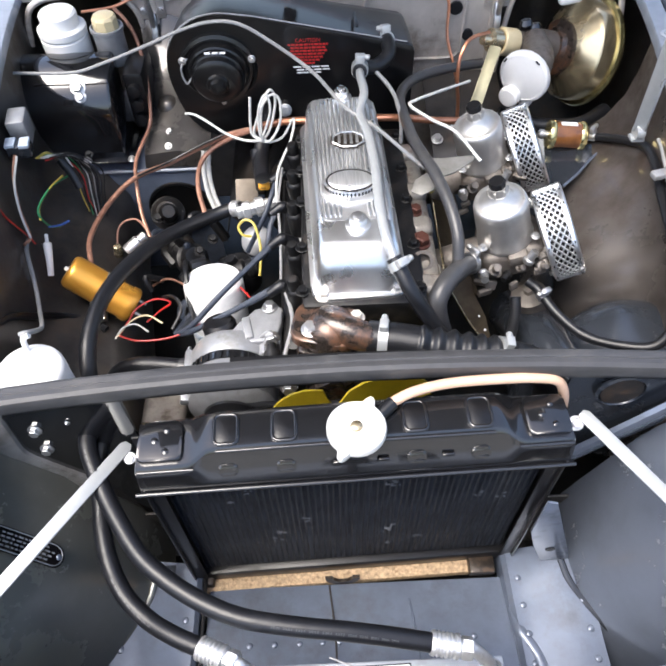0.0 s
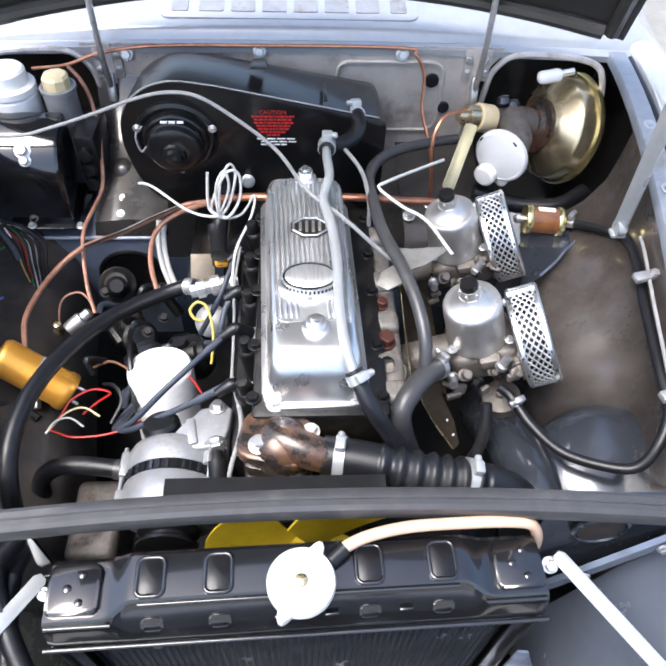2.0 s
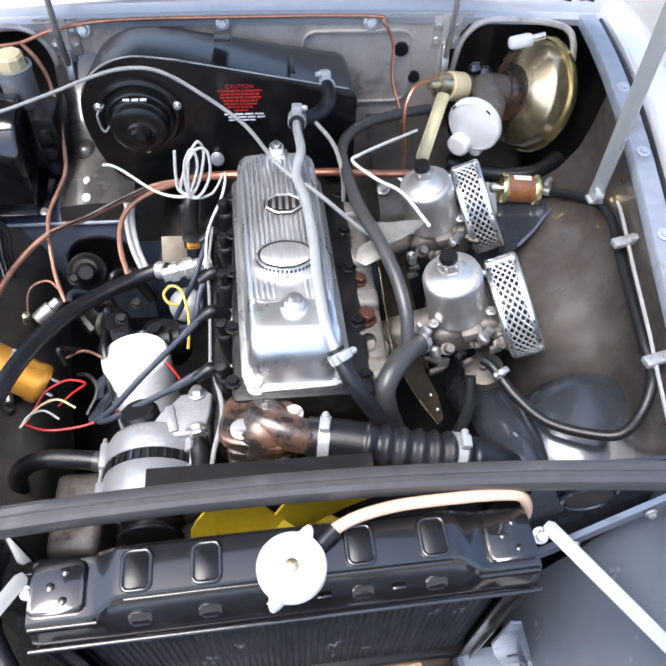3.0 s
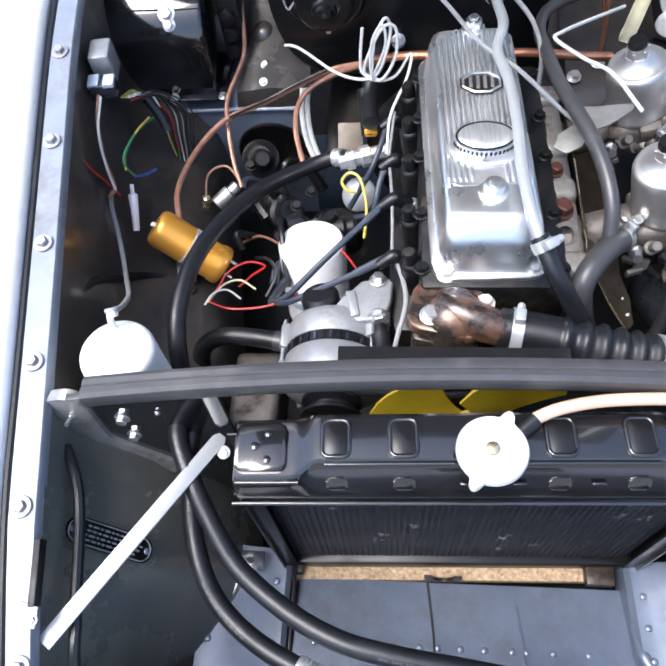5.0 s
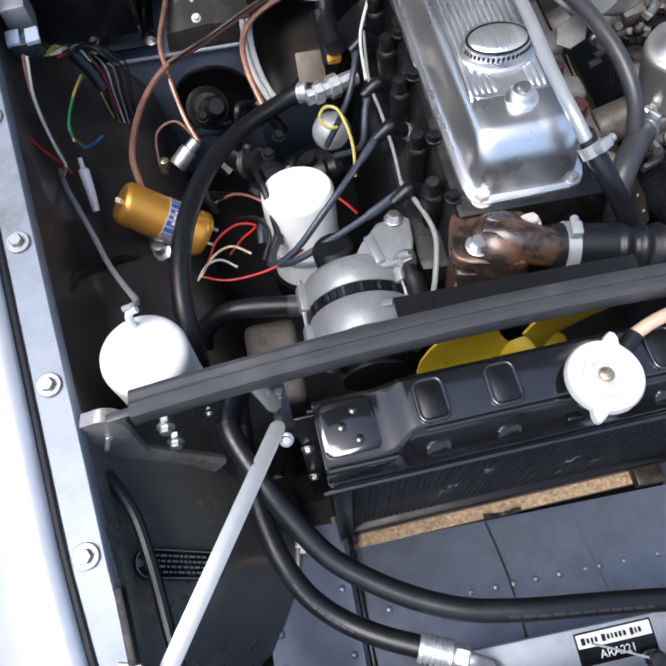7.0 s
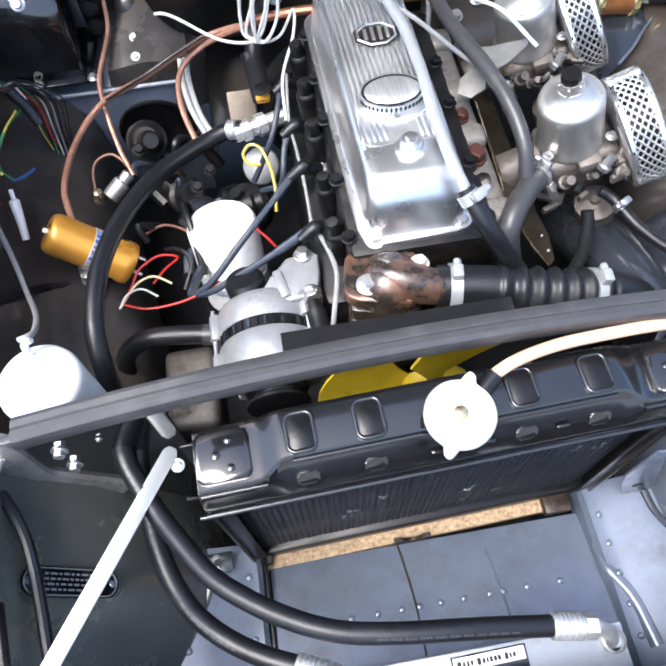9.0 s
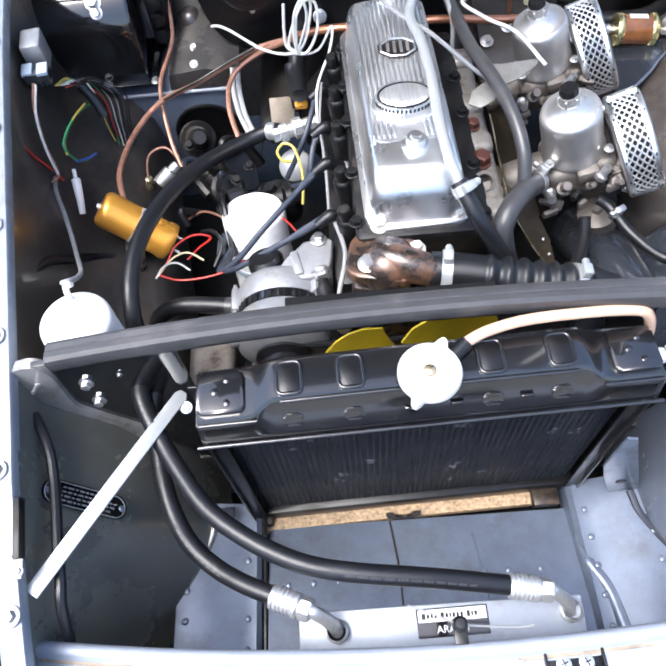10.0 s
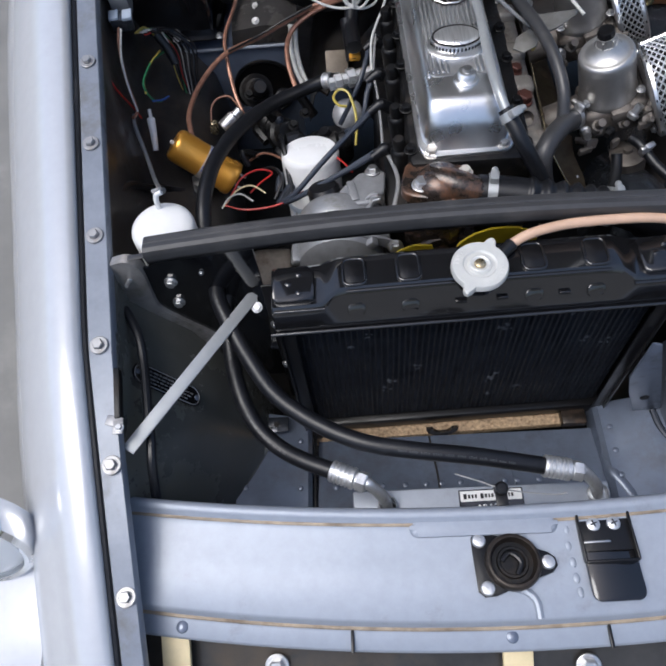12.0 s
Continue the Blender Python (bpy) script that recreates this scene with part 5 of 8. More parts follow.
mo = Matrix.Translation((ex(0.418) - 0.002, 0.418, cover_z(0.418) + 0.001)) @ pose(0, 0, 0, slope, 0, 0)
bm = bmesh.new()
plate(bm, oval(48, 0.0375, 0.025), 0.013, mo, 0.0035, 4)
badge = part("oil_filler_cap", bm, M_ALU, eng, "oval chrome filler cap")
bm = bmesh.new()
lathe(bm, [(1.0, 0.0), (0.96, 0.0012), (0.7, 0.0030), (0.4, 0.0042), (0, 0.0048)], mo @ Matrix.Translation((0, 0, 0.0125)) @ Matrix.Diagonal((0.0335, 0.0215, 1, 1)), 48)
face = part("cap_face", bm, mat("brushed_cap_face", (0.84, 0.84, 0.82), 0.3, 0.85, 0.25, 60, 0.12, 300, stretch=(8, 0.3, 1)), badge, "domed brushed oval face", 60)
bm = bmesh.new()
pts = [mo @ V(x, y, 0.0128) for x, y in oval(48, 0.0338, 0.0218)]
tube(bm, pts + [pts[0]], 0.0016, 6, 1, raw=True)
part("dark_groove", bm, M_BLOCK, badge, "dark groove round the face")
bm = bmesh.new()
lathe(bm, [(1.0, 0), (1.0, 0.004), (0.9, 0.006), (0, 0.006)], mo @ Matrix.Translation((0, -0.006, -0.0005)) @ Matrix.Diagonal((0.042, 0.032, 1, 1)), 48)
part("cap_seat", bm, M_ALU, badge)
bm = bmesh.new()
for i in range(19):
    a = radians(195 + 150 * i / 18)
    box(bm, (0.0026, 0.002, 0.007), mo @ Matrix.Translation((0.0374 * math.cos(a), 0.0249 * math.sin(a), 0.0065)) @ pose(0, 0, 0, 0, 0, math.degrees(a) + 90))
part("knurled_edge", bm, M_BLOCK, badge)

mb = Matrix.Translation((ex(0.51) + 0.003, 0.519, cover_z(0.519) + 0.0030)) @ pose(0, 0, 0, slope, 0, 0)
octo = [(0.029 * math.cos(radians(22.5 + 45 * i)), 0.0215 * math.sin(radians(22.5 + 45 * i))) for i in range(8)]
bm = bmesh.new()
plate(bm, octo, 0.0016, mb, 0.0004)
emblem = part("emblem_plate", bm, M_RIM, eng, "dark-edged octagonal emblem plate")
bm = bmesh.new()
pts = [mb @ V(x * 0.86, y * 0.86, 0.0016) for x, y in octo]
tube(bm, pts + [pts[0], pts[1]], 0.0018, 8, 1, raw=True)
part("emblem_border", bm, M_ALU, emblem, "bright raised octagonal border")
for i in range(4):
    bm = bmesh.new()
    box(bm, (0.0042, 0.024 - 0.004 * abs(i - 1.5), 0.0024), mb @ Matrix.Translation((-0.0135 + 0.009 * i, 0, 0.0020)), 0.0008)
    part("emblem_bar", bm, M_ALU, emblem)
for y, s in ((0.345, 1.0), (0.628, 0.9)):
    m = Matrix.Translation((ex(y) + 0.002, y, cover_z(y)))
    bm = bmesh.new()
    lathe(bm, [(0.0175 * s, -0.002), (0.0175 * s, 0.003), (0.014 * s, 0.005), (0.0125 * s, 0.005), (0.0125 * s, 0.012), (0.011 * s, 0.014), (0.007 * s, 0.015), (0.006 * s, 0.019), (0, 0.020)], m, 24)
    part("cover_nut", bm, M_ALU, eng, "chrome domed cover nut")
fix(eng, ME_CREAM, (-0.027, 0.277, 0.803), (0, -0.1, 1), "bolt", 1.1)
fix(eng, ME_BOLT, (0.075, 0.28, 0.808), (0, -0.1, 1), "bolt", 0.8)

# breather pipe along the cover and its hoses
pipe = [(0.048, 0.690, 0.889), (0.047, 0.650, 0.902), (0.048, 0.593, 0.912), (0.039, 0.553, 0.903), (0.048, 0.504, 0.901), (0.053, 0.435, 0.898), (0.053, 0.356, 0.895), (0.058, 0.296, 0.889), (0.068, 0.266, 0.874)]
hose("breather_pipe", pipe, 0.0068, M_STRAP, "polished metal breather pipe on the rocker cover", "pipe")
hose("breather_hose", [(0.0655, 0.272, 0.878), (0.087, 0.237, 0.850), (0.118, 0.221, 0.80), (0.139, 0.224, 0.76), (0.145, 0.225, 0.70)], 0.0105, M_RUBBER, "black hose from the breather pipe down the engine")
solo("hose_clip", band((0.0695, 0.264, 0.872), (0.087, 0.237, 0.850), 0.0108, 0.012), M_STRAP, "bright clip on the breather hose", "hose clip", "hose clips")
hose("heater_elbow_hose", [(0.098, 0.815, 0.878), (0.102, 0.79, 0.888), (0.104, 0.765, 0.880), (0.092, 0.748, 0.872), (0.072, 0.732, 0.872), (0.050, 0.712, 0.884), (0.048, 0.69, 0.889)], 0.0125, M_RUBBER, "black elbow hose on the heater box")
solo("hose_clip", band((0.101, 0.797, 0.886), (0.098, 0.815, 0.880), 0.013, 0.018), M_STRAP, "bright clip on the heater elbow", "hose clip", "hose clips")
solo("hose_clip", band((0.049, 0.703, 0.887), (0.048, 0.69, 0.889), 0.0131, 0.018), M_STRAP, "bright clip on the heater elbow", "hose clip", "hose clips")

# thermostat housing, rusty, with three bolts
bm = bmesh.new()
plate(bm, rrect(0.088, 0.072, 0.020, 6), 0.014, Matrix.Translation((-0.027, 0.234, 0.782)) @ pose(0, 0, 0, 0, 0, -14), 0.004, 3)
lathe(bm, [(0.036, -0.02), (0.035, 0.004), (0.031, 0.014), (0.024, 0.021), (0.012, 0.026), (0, 0.027)], Matrix.Translation((-0.019, 0.228, 0.790)), 32)
tube(bm, [(-0.029, 0.235, 0.792), (-0.015, 0.226, 0.797), (0.003, 0.217, 0.797), (0.019, 0.211, 0.795), (0.037, 0.2075, 0.792)], lambda u: 0.024 - 0.0035 * u, 22)
thermo = part("thermostat_housing", bm, M_RUST, eng, "glossy rust-stained thermostat housing", 60)
fix(thermo, ME_NUT, (-0.046, 0.221, 0.799), (0, 0, 1), "bolt", 1.15)
fix(thermo, ME_CREAM, (0.016, 0.238, 0.799), (0, 0, 1), "bolt", 1.0)
bm = bmesh.new()
lathe(bm, [(0.012, 0), (0.011, 0.002), (0, 0.003)], frame_to((-0.018, 0.199, 0.765), (-0.018, 0.15, 0.79)), 20)
part("paint_mark", bm, M_YELLOW, thermo, "dab of yellow paint")
bm = bmesh.new()
box(bm, (0.084, 0.068, 0.09), Matrix.Translation((-0.022, 0.232, 0.722)) @ pose(0, 0, 0, 0, 0, -14), 0.012)
lathe(bm, [(0.05, 0), (0.055, 0.02), (0.045, 0.04), (0, 0.04)], frame_to((-0.005, 0.235, 0.665), (-0.005, 0.0, 0.665)), 24)
wp = part("water_pump", bm, M_RUST, eng, "rusty water pump")
bm = bmesh.new()
lathe(bm, [(0.011, 0), (0.011, 0.004), (0.007, 0.006), (0, 0.006)], frame_to((-0.02, 0.198, 0.755), (-0.02, 0.15, 0.79)), 6)
part("brass_plug", bm, M_RUST, wp)

# corrugated top hose with its clips
bm = bmesh.new()
hp = [(0.030, 0.211, 0.789), (0.07, 0.204, 0.789), (0.12, 0.193, 0.787), (0.17, 0.184, 0.782), (0.215, 0.180, 0.774), (0.26, 0.176, 0.752), (0.285, 0.172, 0.715), (0.29, 0.16, 0.66)]


def corr(u):
    r = 0.0245
    if 0.22 < u < 0.60:
        r += 0.0028 * math.sin((u - 0.22) / 0.38 * 2 * math.pi * 7)
    return r


tube(bm, hp, corr, 24, 26)
top_hose = thing("top_hose", (0.12, 0.19, 0.76), "thick black corrugated radiator top hose", "hose")
part("corrugated_tube", bm, M_RUBBER, top_hose, "", 60)
part("hose_clip", band((0.050, 0.2075, 0.789), (0.07, 0.204, 0.789), 0.0255, 0.013), M_STRAP, top_hose, "bright worm-drive clip")
part("hose_clip", band((0.206, 0.181, 0.776), (0.225, 0.1795, 0.772), 0.0255, 0.013), M_STRAP, top_hose, "bright worm-drive clip")
bm = bmesh.new()
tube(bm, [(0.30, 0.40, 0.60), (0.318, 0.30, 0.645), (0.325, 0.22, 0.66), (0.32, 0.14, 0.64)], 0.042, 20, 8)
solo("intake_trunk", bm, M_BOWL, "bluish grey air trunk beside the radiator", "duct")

# yellow fan behind the radiator
fan = thing("cooling_fan", (-0.005, 0.155, 0.63), "yellow plastic cooling fan behind the radiator", "fan")
FC = V(0.028, 0.150, 0.628)
bm = bmesh.new()
lathe(bm, [(0.05, -0.012), (0.05, 0.012), (0.03, 0.018), (0, 0.018)], frame_to(FC, FC + V(0, -1, 0)), 28)
part("hub", bm, M_YELLOW, fan)
for i in range(5):
    a0 = radians(78 + 360 / 5 * i)
    rows = []
    for j in range(8):
        u = j / 7
        row = []
        for k in range(9):
            v = k / 4 - 1
            a = a0 + radians(20 + 11 * u) * v
            r = 0.045 + (0.112 - 0.030 * abs(v) ** 3) * u
            row.append(FC + V(r * math.cos(a), -0.014 * v + 0.004 * (1 - v * v), r * math.sin(a)))
        rows.append(row)
    bm = bmesh.new()
    sheet(bm, rows, 0.003)
    part("blade", bm, M_YELLOW, fan, "", 60)

# alternator
alt = thing("alternator", (-0.165, 0.25, 0.62), "grey cast alternator with a slotted dark band", "alternator", off=(0.0, -0.003, -0.016))
AC, AD = V(-0.168, 0.201, 0.682), V(-0.168, 0.291, 0.680)
m = frame_to(AC, AD)
bm = bmesh.new()
lathe(bm, [(0.02, -0.022), (0.045, -0.020), (0.064, -0.010), (0.067, 0.0), (0.067, 0.028), (0.0655, 0.030)], m, 40)
part("front_casing", bm, M_CAST, alt, "", 40)
bm = bmesh.new()
lathe(bm, [(0.0645, 0.028), (0.0655, 0.029), (0.0655, 0.045), (0.0645, 0.046)], m, 40)
part("stator_band", bm, M_BLACKS, alt, "dark laminated stator band")
for k in range(40):
    a = 2 * math.pi * k / 40
    bm = bmesh.new()
    box(bm, (0.003, 0.0035, 0.012), m @ Matrix.Translation((0.0665 * math.cos(a), 0.0665 * math.sin(a), 0.037)) @ pose(0, 0, 0, 0, 0, math.degrees(a)))
    part("stator_tooth", bm, M_BLACKS if k % 2 else M_BOWL, alt)
bm = bmesh.new()
lathe(bm, [(0.0665, 0.045), (0.068, 0.047), (0.0675, 0.074), (0.064, 0.083), (0.056, 0.088), (0.030, 0.092), (0, 0.092)], m, 40)
part("rear_casing", bm, M_CAST, alt, "", 40)
bm = bmesh.new()
lathe(bm, [(0.034, -0.052), (0.040, -0.050), (0.040, -0.046), (0.030, -0.040), (0.030, -0.036), (0.040, -0.030), (0.040, -0.026), (0, -0.024)], m, 32)
part("pulley", bm, M_BLACKS, alt)
bm = bmesh.new()
lathe(bm, [(0.024, 0), (0.026, 0.004), (0.026, 0.024), (0.022, 0.030), (0, 0.031)], Matrix.Translation((-0.185, 0.303, 0.704)) @ pose(0, 0, 0, -20, -10, 0), 20)
part("regulator_cap", bm, M_BLACKS, alt, "black plastic regulator cap")
for dx, dz in ((0.050, 0.047), (-0.066, 0.016), (-0.045, -0.052), (0.060, -0.032)):
    tilt = math.degrees(math.atan2(dx, dz))
    for y, ly in ((0.208, 0.036), (0.264, 0.038)):
        bm = bmesh.new()
        box(bm, (0.016, ly, 0.016), Matrix.Translation((-0.168 + dx, y, 0.681 + dz)) @ pose(0, 0, 0, 0, tilt, 0), 0.004)
        part("casting_boss", bm, M_CAST, alt)
    bm = bmesh.new()
    tube(bm, [(-0.168 + dx * 1.04, 0.196, 0.681 + dz * 1.04), (-0.168 + dx * 1.04, 0.290, 0.681 + dz * 1.04)], 0.003, 8, 2)
    part("through_bolt", bm, M_STEEL, alt)
bm = bmesh.new()
plate(bm, [(-0.175, 0.275), (-0.155, 0.300), (-0.132, 0.326), (-0.098, 0.332), (-0.090, 0.324), (-0.092, 0.296), (-0.100, 0.266), (-0.135, 0.262)], 0.020, Matrix.Translation((0, 0, 0.722)), 0.004, 3)
box(bm, (0.050, 0.046, 0.060), Matrix.Translation((-0.118, 0.288, 0.702)), 0.006)
part("mounting_ear", bm, M_CAST, alt)
bm = bmesh.new()
box(bm, (0.012, 0.040, 0.006), Matrix.Translation((-0.142, 0.288, 0.743)) @ pose(0, 0, 0, 0, 0, 12), 0.002)
part("casting_rib", bm, M_CAST, alt)
fix(alt, ME_NUT, (-0.110, 0.272, 0.735), (0.25, -1, 0.35), "bolt", 1.3)
fix(alt, ME_NUT, (-0.110, 0.326, 0.742), (0.0, 0.2, 1), "bolt", 1.0)
bm = bmesh.new()
plate(bm, [(-0.165, 0.014), (-0.150, 0.036), (-0.110, 0.034), (-0.094, 0.026), (-0.090, 0.012), (-0.100, 0.004), (-0.140, -0.004)], 0.008, Matrix.Translation((0, 0.212, 0.712)) @ pose(0, 0, 0, 82, 0, 0), 0.002)
part("front_lug", bm, M_CAST, alt, "grey front mounting lug")
bm = bmesh.new()
lathe(bm, [(0.013, 0), (0.0135, 0.003), (0.0125, 0.006), (0.0125, 0.030), (0.009, 0.031), (0.007, 0.044), (0, 0.045)], frame_to((-0.102, 0.216, 0.732), (-0.108, 0.27, 0.740)), 18)
part("lug_bush", bm, M_BLACKS, alt, "dark bush on the lug bolt")
bm = bmesh.new()
rows = []
for i in range(9):
    a = radians(35 + 110 * i / 8)
    c = V(-0.135, 0.205, 0.66)
    rows.append([c + V(0.062 * math.cos(a), 0, 0.062 * math.sin(a)), c + V(0.080 * math.cos(a), 0, 0.080 * math.sin(a))])
sheet(bm, rows, 0.004)
part("adjusting_link", bm, M_CAST, alt, "curved grey adjusting link")
fix(alt, ME_NUT, (-0.083, 0.196, 0.718), (0, -1, 0.3), "bolt", 1.0)
bm = bmesh.new()
pts = []
loopb = []
for c, r, a0, a1 in ((V(-0.160, 0.180, 0.668), 0.036, 100, 250), (V(0.0, 0.182, 0.50), 0.06, 230, 350), (V(-0.005, 0.182, 0.64), 0.055, -20, 110)):
    for i in range(9):
        a = radians(a0 + (a1 - a0) * i / 8)
        loopb.append(c + V(r * math.cos(a), 0, r * math.sin(a)))
tube(bm, loopb + [loopb[0]], 0.005, 8, 1, raw=True)
part("fan_belt", bm, M_RUBBER, alt, "black fan belt")
bm = bmesh.new()
sheet(bm, [[V(x, 0.150, 0.812), V(x, 0.172, 0.812), V(x, 0.174, 0.80)] for x in (-0.150, -0.1, 0.0, 0.06, 0.10)], 0.003)
solo("fan_guard_plate", bm, M_BLACKS, "flat black guard plate behind the crossmember", "guard")

# oil filter, white canister
flt = thing("oil_filter", (-0.200, 0.385, 0.58), "white spin-on oil filter canister standing upright", "oil filter")
bm = bmesh.new()
m = frame_to((-0.212, 0.408, 0.522), (-0.215, 0.443, 0.668)) @ Matrix.Diagonal((1.10, 1.10, 1, 1))
H = 0.150
lathe(bm, [(0.042, 0), (0.0465, 0.006), (0.0465, H - 0.012), (0.0455, H - 0.006), (0.042, H - 0.001), (0.038, H), (0, H)], m, 48)
part("canister", bm, M_WHITEP, flt)
bm = bmesh.new()
lathe(bm, [(0.05, -0.03), (0.052, -0.02), (0.050, 0.0), (0, 0)], m, 32)
part("filter_head", bm, M_BLOCK, flt)
bm = bmesh.new()
lathe(bm, [(0.0472, 0.045), (0.0476, 0.046), (0.0476, 0.056), (0.0472, 0.057)], m, 48)
part("printed_band", bm, M_CARBLABEL, flt, "pale grey printed band")

# spark plug row, distributor, leads
for i, y in enumerate((0.345, 0.445, 0.520, 0.605)):
    lead = thing("spark_plug_lead", (-0.072, y, 0.74), "black spark plug lead with a rubber boot", "ignition lead", "spark plug leads")
    bm = bmesh.new()
    tube(bm, [(-0.069, y + 0.002, 0.738), (-0.086, y - 0.003, 0.752), (-0.092, y - 0.006, 0.756), (-0.110, y - 0.014, 0.748)], lambda u: 0.0098 if u < 0.6 else 0.0098 - 0.008 * (u - 0.6), 12)
    part("boot", bm, M_RUBBER, lead)
    bm = bmesh.new()
    lathe(bm, [(0.012, -0.004), (0.0125, 0.0), (0.0125, 0.003), (0.0105, 0.004), (0.0105, 0.012), (0.0085, 0.014), (0.0085, 0.018), (0, 0.018)], frame_to((-0.058, y + 0.006, 0.728), (-0.090, y - 0.004, 0.756)), 6)
    part("spark_plug_hex", bm, M_FITTING, lead, "silver hexagon of the spark plug")
    runs = [[(-0.098, y, 0.748), (-0.143, 0.329, 0.732), (-0.189, 0.319, 0.712), (-0.243, 0.317, 0.680), (-0.262, 0.36, 0.64), (-0.21, 0.46, 0.62)],
            [(-0.098, y, 0.748), (-0.133, 0.408, 0.741), (-0.187, 0.358, 0.722), (-0.237, 0.328, 0.684), (-0.268, 0.345, 0.65), (-0.22, 0.47, 0.62)],
            [(-0.098, y, 0.748), (-0.110, 0.490, 0.740), (-0.118, 0.462, 0.715), (-0.125, 0.478, 0.68), (-0.15, 0.50, 0.65)],
            [(-0.098, y, 0.748), (-0.108, 0.570, 0.742), (-0.122, 0.540, 0.72), (-0.140, 0.525, 0.69), (-0.16, 0.52, 0.65)]]
    bm = bmesh.new()
    tube(bm, runs[i], lambda u: 0.0045 if u > 0.18 else 0.0058, 10)
    part("cable", bm, M_LEAD, lead)
for y in (0.315, 0.385, 0.475, 0.55, 0.625):
    bm = bmesh.new()
    lathe(bm, [(0.015, -0.06), (0.015, 0.0), (0.013, 0.004), (0.010, 0.006), (0.0095, 0.022), (0.007, 0.026), (0, 0.027)], Matrix.Translation((-0.068, y, 0.775)) @ pose(0, 0, 0, 4, -8, 0), 14)
    part("head_stud", bm, M_BLOCK, eng)
for y in (0.345, 0.445, 0.520, 0.605):
    bm = bmesh.new()
    lathe(bm, [(0.022, -0.02), (0.021, 0.0), (0.017, 0.004), (0.014, 0.004)], frame_to((-0.050, y + 0.008, 0.722), (-0.090, y, 0.756)), 18)
    part("plug_boss", bm, M_BLOCK, eng)
for y in (0.285, 0.37, 0.47, 0.545, 0.63):
    fix(eng, ME_DARK, (-0.056, y, 0.803), (0, 0, 1), "bolt", 0.9)
    fix(eng, ME_DARK, (0.108, y, 0.802), (0, 0, 1), "bolt", 0.9)

dist = thing("distributor", (-0.150, 0.52, 0.60), "distributor with a silver vacuum capsule and yellow lead", "distributor")
bm = bmesh.new()
lathe(bm, [(0.028, 0), (0.032, 0.01), (0.034, 0.04), (0.030, 0.055), (0.012, 0.06), (0.010, 0.075), (0, 0.075)], frame_to((-0.165, 0.50, 0.585), (-0.20, 0.50, 0.68)), 28)
part("cap", bm, M_BLACKS, dist)
bm = bmesh.new()
m = frame_to((-0.146, 0.556, 0.640), (-0.154, 0.520, 0.690))
lathe(bm, [(0.010, -0.03), (0.012, -0.012), (0.026, -0.006), (0.029, 0.0), (0.027, 0.006), (0.016, 0.013), (0, 0.015)], m, 28)
part("vacuum_capsule", bm, M_CAST, dist, "grey metal vacuum capsule")
bm = bmesh.new()
tube(bm, [(-0.146, 0.500, 0.706), (-0.160, 0.500, 0.710), (-0.168, 0.513, 0.716), (-0.158, 0.524, 0.722), (-0.144, 0.518, 0.722), (-0.136, 0.502, 0.714), (-0.131, 0.480, 0.702), (-0.131, 0.458, 0.690), (-0.134, 0.440, 0.672)], 0.0023, 8)
part("yellow_lead", bm, M_YEL_W, dist)
hose("vacuum_pipe", [(-0.092, 0.363, 0.742), (-0.078, 0.306, 0.752), (-0.074, 0.269, 0.752), (-0.084, 0.228, 0.742), (-0.09, 0.21, 0.72)], 0.0032, M_GREYC, "thin grey pipe at the front of the engine", "pipe", 8)
hose("vacuum_pipe", [(-0.09, 0.60, 0.77), (-0.097, 0.53, 0.752), (-0.094, 0.47, 0.752), (-0.092, 0.41, 0.75), (-0.092, 0.363, 0.742)], 0.0022, M_GREYC, "thin grey pipe along the cylinder head", "pipe", 8)

# oil pressure union block with orange tag
ub = thing("oil_pipe_union", (-0.150, 0.545, 0.72), "brass and zinc oil pipe union with an orange cap", "pipe fitting", off=(-0.003, 0.035, -0.047))
bm = bmesh.new()
lathe(bm, [(0.012, -0.03), (0.012, -0.02), (0.0155, -0.018), (0.0155, -0.006), (0.012, -0.004), (0.012, 0.004), (0.017, 0.006), (0.017, 0.02), (0.012, 0.022), (0.012, 0.05), (0, 0.05)], frame_to((-0.145, 0.548, 0.742), (-0.05, 0.575, 0.745)), 8)
part("union_nut", bm, M_FITTING, ub)
bm = bmesh.new()
box(bm, (0.022, 0.018, 0.014), Matrix.Translation((-0.125, 0.592, 0.758)) @ pose(0, 0, 0, 0, 10, 12), 0.004)
part("orange_cap", bm, M_ORANGE, ub)
bm = bmesh.new()
plate(bm, rrect(0.040, 0.062, 0.002), 0.003, Matrix.Translation((-0.158, 0.590, 0.735)) @ pose(0, 0, 0, 42, 4, 4), 0.0008)
part("bracket_plate", bm, mat("tan_bracket", (0.17, 0.14, 0.105), 0.5, 0.3, 0.25, 40, 0.1, 200), ub, "tan stained bracket plate")
bm = bmesh.new()
tube(bm, [(-0.135, 0.640, 0.80), (-0.131, 0.615, 0.775), (-0.128, 0.59, 0.75)], 0.0125, 12)
part("upper_hose", bm, M_RUBBER, ub)
OIL_LINE = [(-0.163, 0.582, 0.697), (-0.185, 0.590, 0.690), (-0.222, 0.578, 0.685), (-0.258, 0.552, 0.690), (-0.290, 0.517, 0.700), (-0.316, 0.472, 0.715), (-0.336, 0.429, 0.726), (-0.350, 0.385, 0.737), (-0.361, 0.345, 0.742), (-0.367, 0.312, 0.742), (-0.371, 0.281, 0.738), (-0.372, 0.249, 0.728), (-0.370, 0.215, 0.700), (-0.366, 0.180, 0.64)]
oil_hose = thing("oil_hose", OIL_LINE[len(OIL_LINE) // 2], "thick black oil hose arching over the bay", "hose")
